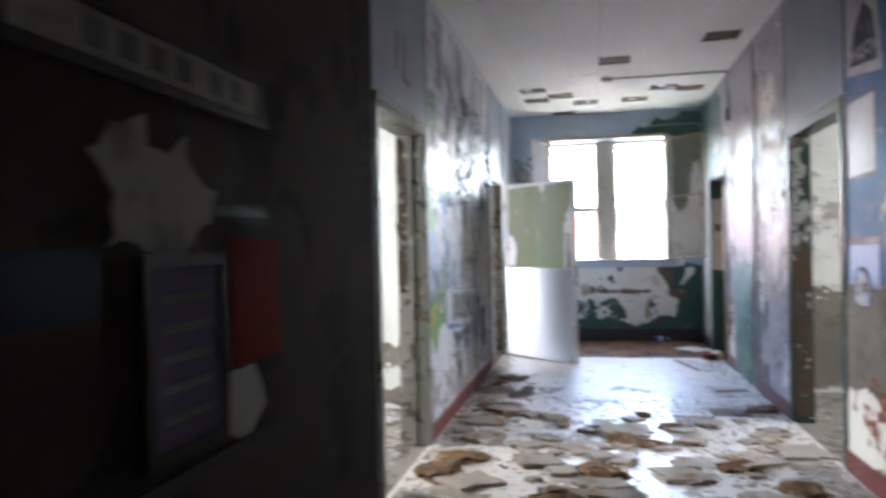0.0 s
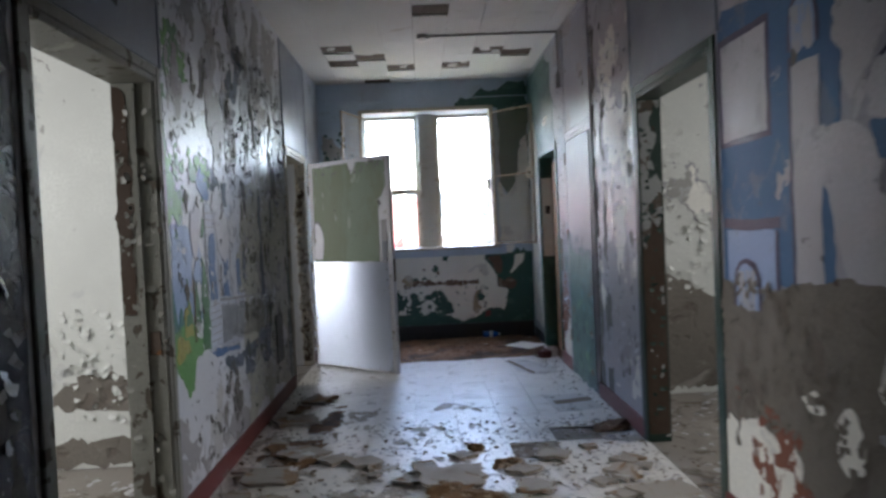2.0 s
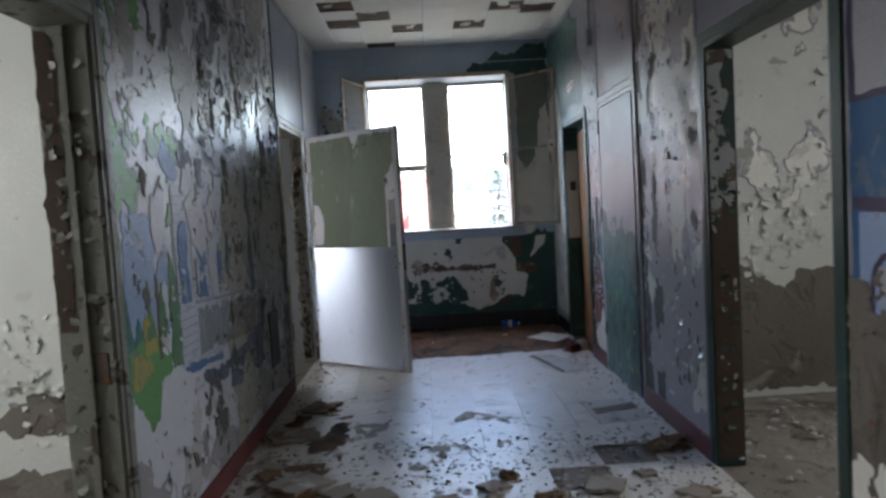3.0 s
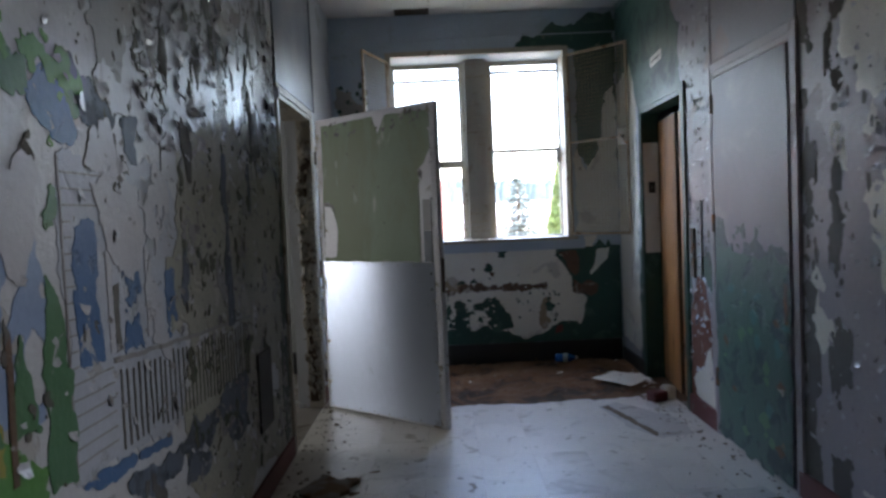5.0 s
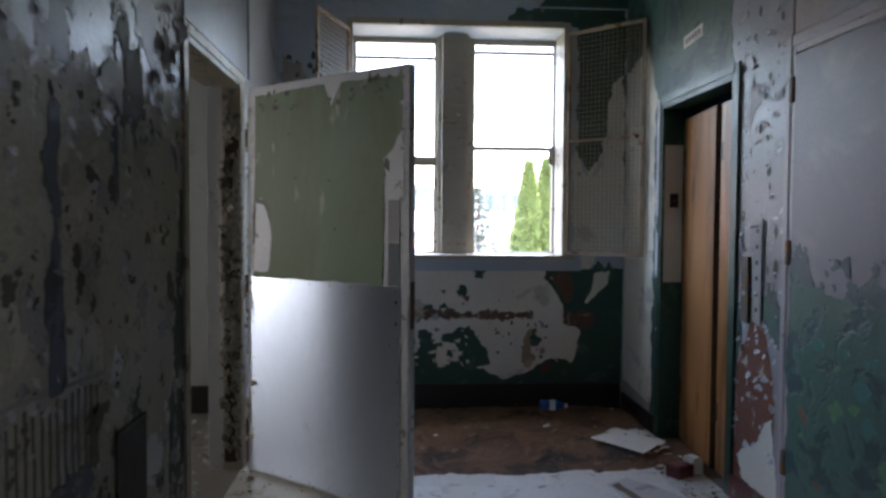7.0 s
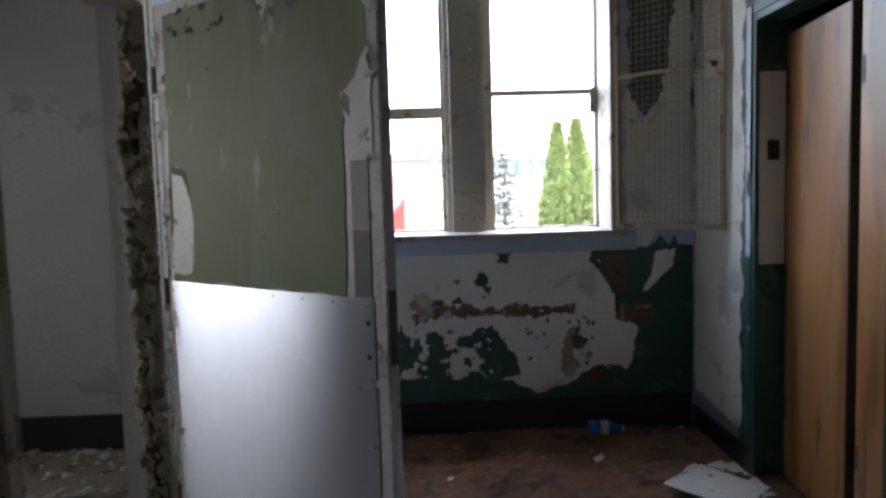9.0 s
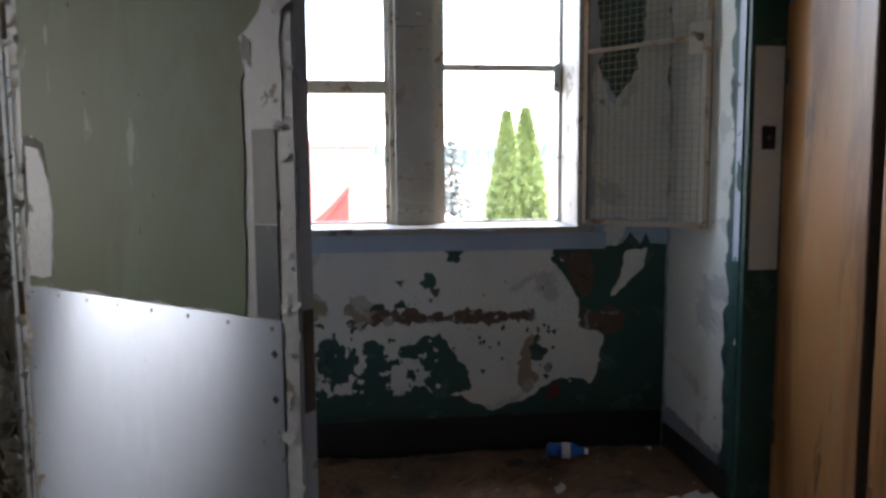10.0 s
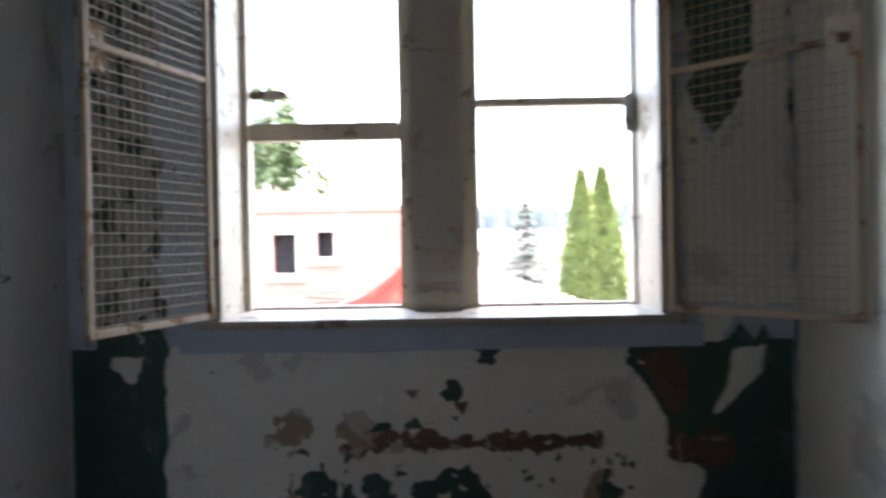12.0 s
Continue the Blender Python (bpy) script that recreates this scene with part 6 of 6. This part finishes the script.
def bottle(x, y, z, turn):
    """A crushed blue plastic bottle lying on its side."""
    blue = mat("blue_plastic", (0.02, 0.12, 0.42), 0.25, bump=0.05)
    cap = mat("white_plastic", (0.6, 0.62, 0.64), 0.35, bump=0.0)
    g = tagged(new("plastic_bottle"), "crushed blue plastic bottle lying in the rubble", "bottle")
    M = Matrix.Translation((x, y, z)) @ Matrix.Rotation(turn, 4, "Z") @ Matrix.Rotation(radians(90), 4, "Y")

    def lathe(profile):
        bm, rings = bmesh.new(), []
        for zz, rr in profile:
            rings.append([bm.verts.new(M @ Vector((rr * math.cos(a) * (1 + 0.12 * math.sin(3 * zz * 40)), rr * math.sin(a), zz))) for a in (6.283 * i / 16 for i in range(16))])
        for p, q in zip(rings, rings[1:]):
            for i in range(16):
                bm.faces.new((p[i], p[(i + 1) % 16], q[(i + 1) % 16], q[i]))
        bm.faces.new(rings[0][::-1])
        bm.faces.new(rings[-1])
        return bm

    part("body", lathe(((0, 0.026), (0.006, 0.033), (0.05, 0.034), (0.06, 0.031), (0.12, 0.033), (0.15, 0.026), (0.17, 0.013), (0.178, 0.013))), blue, g, "", True)
    part("cap", lathe(((0.179, 0.015), (0.195, 0.015))), cap, g)
    part("label", lathe(((0.07, 0.0345), (0.11, 0.0345))), cap, g)


bottle(1.2, 10.22, 0.085, radians(-12))

# ---- outside, a storey below ----
GZ = -4.2
ground_m = mat("pale_gravel_ground", (0.15, 0.145, 0.125), 0.9, layers=[((0.12, 0.16, 0.07), 0.12, 0.52, 0.1, 0.9, 0.5)], bump=0.3, grain=8)
ground = structure("ground", box((-600, 11.2, GZ - 0.1), (600, 900, GZ)), ground_m, "pale gravel and grass outside", "ground")
# Red brick, paled in colour for the haze in front of it.
facade_m = mat("haze_paled_red_brick", (0.34, 0.15, 0.12), 0.9, layers=[((0.36, 0.19, 0.16), 1.5, 0.5, 0.2, 0.9, 0.4)], bump=0.2, grain=9)
stone_m = mat("pale_stone_surround", (0.46, 0.38, 0.34), 0.9, bump=0.2)
roofred_m = mat("red_metal_roof", (0.26, 0.025, 0.015), 0.6, layers=[((0.25, 0.06, 0.04), 2.0, 0.55, 0.1, 0.7, 0.4)], bump=0.2)
pale_roof_m = mat("pale_metal_roof", (0.29, 0.26, 0.25), 0.5, bump=0.2)
tile_roof_m = mat("pale_pink_roof_tile", (0.30, 0.22, 0.20), 0.8, layers=[((0.36, 0.33, 0.31), 2.0, 0.5, 0.1, 0.8, 0.5)], bump=0.3)
dark_in = mat("dark_interior", (0.01, 0.01, 0.012), 0.9, bump=0.0)


def facade_wall(y, xa, xb, ztop, holes):
    """A brick front with openings that go through, courses standing out in relief."""
    xs = sorted({xa, xb, *(h[0] for h in holes), *(h[1] for h in holes)})
    zs = sorted({GZ, ztop, *(h[2] for h in holes), *(h[3] for h in holes)})
    bm = bmesh.new()
    for a, b in zip(xs, xs[1:]):
        for c, d in zip(zs, zs[1:]):
            if not any(h[0] <= a and b <= h[1] and h[2] <= c and d <= h[3] for h in holes):
                add_box(bm, (a, y, c), (b, y + 0.4, d))
    bmesh.ops.remove_doubles(bm, verts=bm.verts, dist=0.001)
    return bm


brickhouse = tagged(new("brick_building"), "red brick building with empty windows and a broken parapet", "building")
BY = 34.0
HOLES = [(-5.74, -4.85, 0.35, 1.80), (-4.12, -3.46, 0.94, 1.87), (-9.9, -9.0, 0.35, 1.80)]
part("front_wall", facade_wall(BY, -13, 0.6, 2.6, HOLES), facade_m, brickhouse)
part("body", box((-13, BY + 2.5, GZ), (0.6, BY + 8, 2.8)), dark_in, brickhouse)
bm = bmesh.new()
crest = [(-13, 2.6), (-13, 3.3), (-6.9, 3.4), (-6.0, 3.48), (-5.2, 3.36), (-4.6, 3.12), (-3.9, 2.97), (-0.8, 2.82), (0.6, 2.78), (0.6, 2.6)]
front = [bm.verts.new((x, BY - 0.05, z)) for x, z in crest]
back = [bm.verts.new((x, BY + 0.45, z)) for x, z in crest]
bm.faces.new(front)
bm.faces.new(back[::-1])
for i in range(len(crest)):
    j = (i + 1) % len(crest)
    bm.faces.new((front[i], back[i], back[j], front[j]))
part("parapet", bm, facade_m, brickhouse, "worn sloping brick parapet")
for a, b, c, d in HOLES:
    surround = part("window_surround", boxes(((a - 0.3, BY - 0.08, d), (b + 0.3, BY - 0.001, d + 0.45)), ((a - 0.3, BY - 0.1, c - 0.3), (b + 0.3, BY - 0.001, c)), ((a - 0.28, BY - 0.06, c), (a, BY - 0.001, d)), ((b, BY - 0.06, c), (b + 0.28, BY - 0.001, d))), stone_m, brickhouse, "pale stone window surround")
    part("dark_room", box((a - 0.1, BY + 0.41, c - 0.1), (b + 0.1, BY + 0.46, d + 0.1)), dark_in, surround)
for k in range(8):
    part("brick_course", box((-13, BY - 0.02, -3.5 + k * 0.45), (0.6, BY - 0.001, -3.44 + k * 0.45)), facade_m, brickhouse)


def roof_thing(name, quad, thick, material, label, ridges=0, base=GZ):
    """A sloping roof on plain walls, with standing ridges."""
    g = tagged(new(name), label, "building")
    bm = bmesh.new()
    top = [bm.verts.new(p) for p in quad]
    low = [bm.verts.new((p[0], p[1], p[2] - thick)) for p in quad]
    bm.faces.new(top)
    bm.faces.new(low[::-1])
    for i in range(4):
        bm.faces.new((top[i], low[i], low[(i + 1) % 4], top[(i + 1) % 4]))
    part("roof", bm, material, g)
    zl = min(p[2] for p in quad) - thick - 0.02
    xs, ys = [p[0] for p in quad], [p[1] for p in quad]
    part("wall", box((min(xs) + 0.3, min(ys) + 0.3, base), (max(xs) - 0.3, max(ys) - 0.3, zl)), stone_m, g)
    q = [Vector(p) for p in quad]
    for k in range(ridges):
        f = (k + 0.5) / ridges
        a, b = q[0].lerp(q[1], f), q[3].lerp(q[2], f)
        bm = tube(bmesh.new(), a + Vector((0, 0, 0.02)), b + Vector((0, 0, 0.02)), 0.045, 6)
        part("ridge", bm, material, g)
    return g


flare = tagged(new("flared_roof"), "steep red roof with a flared curved eave", "building")
bm, rings = bmesh.new(), []
for k in range(13):
    f = k / 12
    x, z = -1.95 + 1.85 * f, 0.0 + 0.3 * f + 0.95 * f ** 2.2
    rings.append([bm.verts.new((x, y, z - d)) for y, d in ((24.0, 0.0), (26.0, 0.0), (26.0, 0.15), (24.0, 0.15))])
for p, q in zip(rings, rings[1:]):
    for i in range(4):
        bm.faces.new((p[i], p[(i + 1) % 4], q[(i + 1) % 4], q[i]))
bm.faces.new(rings[0])
bm.faces.new(rings[-1][::-1])
part("roof", bm, roofred_m, flare)
bm = bmesh.new()
for k in range(12):
    f, g = k / 12, (k + 1) / 12
    a, b = (-1.95 + 1.85 * f, 0.0 + 0.3 * f + 0.95 * f ** 2.2), (-1.95 + 1.85 * g, 0.0 + 0.3 * g + 0.95 * g ** 2.2)
    vs = [bm.verts.new((x, y, z)) for x, z in ((a[0], -2.0), (b[0], -2.0), (b[0], b[1] - 0.16), (a[0], a[1] - 0.16)) for y in (24.05,)]
    bm.faces.new(vs)
part("gable", bm, roofred_m, flare, "red gable below the curved eave")
part("wall", box((-1.8, 24.2, GZ), (-0.2, 25.8, -0.5)), stone_m, flare)
roof_thing("shed_roof", [(0.6, 22, -1.3), (4.5, 23.5, -0.55), (4.25, 25.2, -0.2), (1.35, 26, 0.82)], 0.15, tile_roof_m, "pale pinkish tiled roof below the window", 14)
roof_thing("shed_roof", [(4, 50, 0.6), (22, 50, 0.6), (22, 58, 2.2), (4, 58, 2.2)], 0.2, pale_roof_m, "pale roof of a far house", 8)
roof_thing("shed_roof", [(-8, 70, 0.6), (6, 70, 0.6), (6, 80, 2.6), (-8, 80, 2.6)], 0.2, pale_roof_m, "pale roof of a far house", 8)
wreck_m = mat("red_wreckage", (0.30, 0.08, 0.07), 0.8, layers=[((0.08, 0.08, 0.09), 2.0, 0.5, 0.1, 0.8, 0.4)], bump=0.3)
wreck = tagged(new("roof_wreckage"), "tangle of red and dark broken roof boards", "wreckage")
part("deck", box((-4.2, 23.5, GZ), (0.9, 28.5, -0.35), None, 0.05), stone_m, wreck)
for k in range(26):
    x, y = rng.uniform(-3.6, 0.4), rng.uniform(23.8, 28)
    m = Matrix.Translation((x, y, -0.3 + rng.uniform(0, 0.25))) @ Matrix.Rotation(rng.uniform(0, 3.1), 4, "Z") @ Matrix.Rotation(rng.uniform(-0.15, 0.15), 4, "Y")
    part("board", box((-rng.uniform(0.4, 1.1), -0.09, 0), (rng.uniform(0.4, 1.1), 0.09, 0.04), m), (wreck_m, roofred_m, stone_m)[k % 3], wreck)

bark_m = mat("bark", (0.12, 0.08, 0.05), 0.9, bump=0.5)


def leafy(name, color, color2):
    return mat(name, color, 0.6, layers=[(color2, 3.0, 0.5, 0.2, 0.6, 0.4)], bump=0.0, vary=0.3)


def tree(name, x, y, height, label, leaf, kind, radius, n, seed, base=GZ):
    r = random.Random(seed)
    g = tagged(new(name), label, "tree")
    bm = bmesh.new()
    bmesh.ops.create_cone(bm, segments=9, radius1=height * 0.025, radius2=height * 0.005, depth=height * 0.96, cap_ends=True, matrix=Matrix.Translation((x, y, base + height * 0.48)))
    part("trunk", bm, bark_m, g)
    bm, limbs = bmesh.new(), bmesh.new()

    def leaf_at(p, s, out):
        d = (out + Vector((r.uniform(-0.6, 0.6), r.uniform(-0.6, 0.6), r.uniform(-0.5, 0.5)))).normalized()
        w = d.cross(Vector((r.uniform(-1, 1), r.uniform(-1, 1), r.uniform(-1, 1)))).normalized()
        vs = [bm.verts.new(p + q) for q in (-w * s * 0.4, d * s * 0.5 - w * s * 0.45, d * s, d * s * 0.5 + w * s * 0.45)]
        bm.faces.new(vs)

    if kind == "spruce":
        for k in range(26):
            f = k / 26
            z, rad = base + height * (0.08 + 0.9 * f), radius * (1 - f) ** 0.9 + 0.1
            for i in range(9):
                a = r.uniform(0, 6.28)
                tip = Vector((math.cos(a) * rad * r.uniform(0.75, 1.1), math.sin(a) * rad, -0.22 * rad + 0.1))
                tube(limbs, (x, y, z), (x + tip.x, y + tip.y, z + tip.z), 0.02, 4)
                for j in range(n // 234):
                    q = r.uniform(0.15, 1)
                    leaf_at(Vector((x, y, z)) + tip * q + Vector((0, 0, r.uniform(-0.12, 0.02))), 0.22 * (1.2 - 0.5 * f), tip.normalized() + Vector((0, 0, -0.35)))
    else:
        for k in range(n):
            if kind == "column":
                f = r.random() ** 0.8
                rad = radius * min(1.0, 0.55 + f * 1.2) * min(1.0, (1 - f) * 2.9 + 0.07)
                a = r.uniform(0, 6.28)
                wob = 1 + 0.22 * noise.noise(Vector((math.cos(a) * 2, math.sin(a) * 2, f * 9 + seed)))
                p = Vector((x + math.cos(a) * rad * wob * r.uniform(0.75, 1.03), y + math.sin(a) * rad * wob, base + height * f))
                leaf_at(p, 0.17, Vector((math.cos(a) * 0.5, math.sin(a) * 0.5, 1.0)))
            else:
                c = r.randrange(14)
                rc = random.Random(seed * 50 + c)
                ce = Vector((x + rc.uniform(-1, 1) * radius * 0.8, y + rc.uniform(-1, 1) * radius * 0.8, base + height * rc.uniform(0.45, 0.9)))
                d = Vector((r.gauss(0, 1), r.gauss(0, 1), r.gauss(0, 0.8))).normalized() * radius * 0.4 * r.uniform(0.6, 1.05)
                if k < 14:
                    tube(limbs, (x, y, base + height * 0.4), ce, 0.06, 5)
                leaf_at(ce + d, 0.4, d.normalized())
    part("crown", bm, leaf, g)
    if limbs.verts:
        part("limb", limbs, bark_m, g)["kind"] = "stuff"
    else:
        limbs.free()


arbor_leaf = leafy("arborvitae_leaf", (0.17, 0.22, 0.07), (0.22, 0.27, 0.09))
# Needle colour lightened and greyed to put the haze into it.
spruce_leaf = leafy("haze_paled_spruce_needle", (0.22, 0.26, 0.235), (0.27, 0.31, 0.28))
broad_leaf = leafy("broad_leaf", (0.08, 0.13, 0.05), (0.13, 0.18, 0.06))
tree("arborvitae", 4.30, 27.0, 7.4, "tall bright green columnar arborvitae", arbor_leaf, "column", 0.50, 6400, 1)
tree("arborvitae", 4.90, 27.2, 7.5, "tall bright green columnar arborvitae", arbor_leaf, "column", 0.60, 7200, 2)
tree("spruce_tree", 4.5, 42.0, 7.75, "blue green spruce with drooping tiers", spruce_leaf, "spruce", 1.9, 5000, 3)
tree("broadleaf_tree", -9.5, 50.0, 14.5, "pale leafy tree behind the brick building", broad_leaf, "round", 3.8, 5200, 4)

# Distance haze is mixed into this blue-grey woods colour.
woods_m = mat("haze_tinted_woods", (0.075, 0.098, 0.105), 0.9, layers=[((0.095, 0.12, 0.125), 0.08, 0.5, 0.1, 0.9, 0.3)], bump=0.0, grain=2)
bm, r = bmesh.new(), random.Random(12)
for k in range(900):
    x, y = r.uniform(-170, 190), r.uniform(150, 240)
    h = r.uniform(10, 13) + 4 * noise.noise(Vector((x * 0.02, 0, 4)))
    zb = GZ + (y - 150) * 0.06
    add = bmesh.ops.create_cone(bm, segments=7, radius1=r.uniform(2.6, 4.2), radius2=r.uniform(0.3, 1.4), depth=h, cap_ends=False, matrix=Matrix.Translation((x, y, zb + h / 2)))
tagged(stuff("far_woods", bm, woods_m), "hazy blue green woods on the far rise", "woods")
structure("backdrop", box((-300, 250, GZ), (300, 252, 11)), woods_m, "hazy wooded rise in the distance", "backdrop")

# ---- floor tiles, last ----
shared = {}


def tile_mesh(w, d, lipped):
    key = (round(w, 3), round(d, 3), lipped)
    if key not in shared:
        bm = box((0.0008, 0.0008, -0.006), (w - 0.0008, d - 0.0008, 0.0022 + 0.0004 * lipped))
        bmesh.ops.recalc_face_normals(bm, faces=bm.faces)
        me = bpy.data.meshes.new("tile")
        bm.to_mesh(me)
        bm.free()
        me.materials.append(tile_m)
        shared[key] = me
    return shared[key]


xs = [XL] + [0.70 + TILE * k for k in range(-4, 4)] + [XR]
rows = [7.67 + TILE * k for k in range(-24, 10)]
rest = bmesh.new()
count = 0
for j, ya in enumerate(rows):
    yb = min(ya + TILE, YF)
    for i in range(len(xs) - 1):
        a, b = xs[i], xs[i + 1]
        if yb - ya < 0.03 or b - a < 0.01:
            continue
        if noise.noise(Vector((i * 0.7, j * 0.7, 9))) > 0.38 and ya < 6.3:
            continue
        if ya > 1.2 and count < 298:
            t = new("tile", tile_mesh(b - a, yb - ya, (i * 7 + j * 3) % 3))
            t.location = (a, ya, 0)
            t.rotation_euler = (rng.uniform(-0.0012, 0.0012), rng.uniform(-0.0012, 0.0012), 0)
            t.parent = floor
            count += 1
        else:
            add_box(rest, (a + 0.001, ya + 0.001, -0.006), (b - 0.001, yb - 0.001, 0.002))
stuff("tiles", rest, tile_m, floor, "worn grey vinyl tiles")
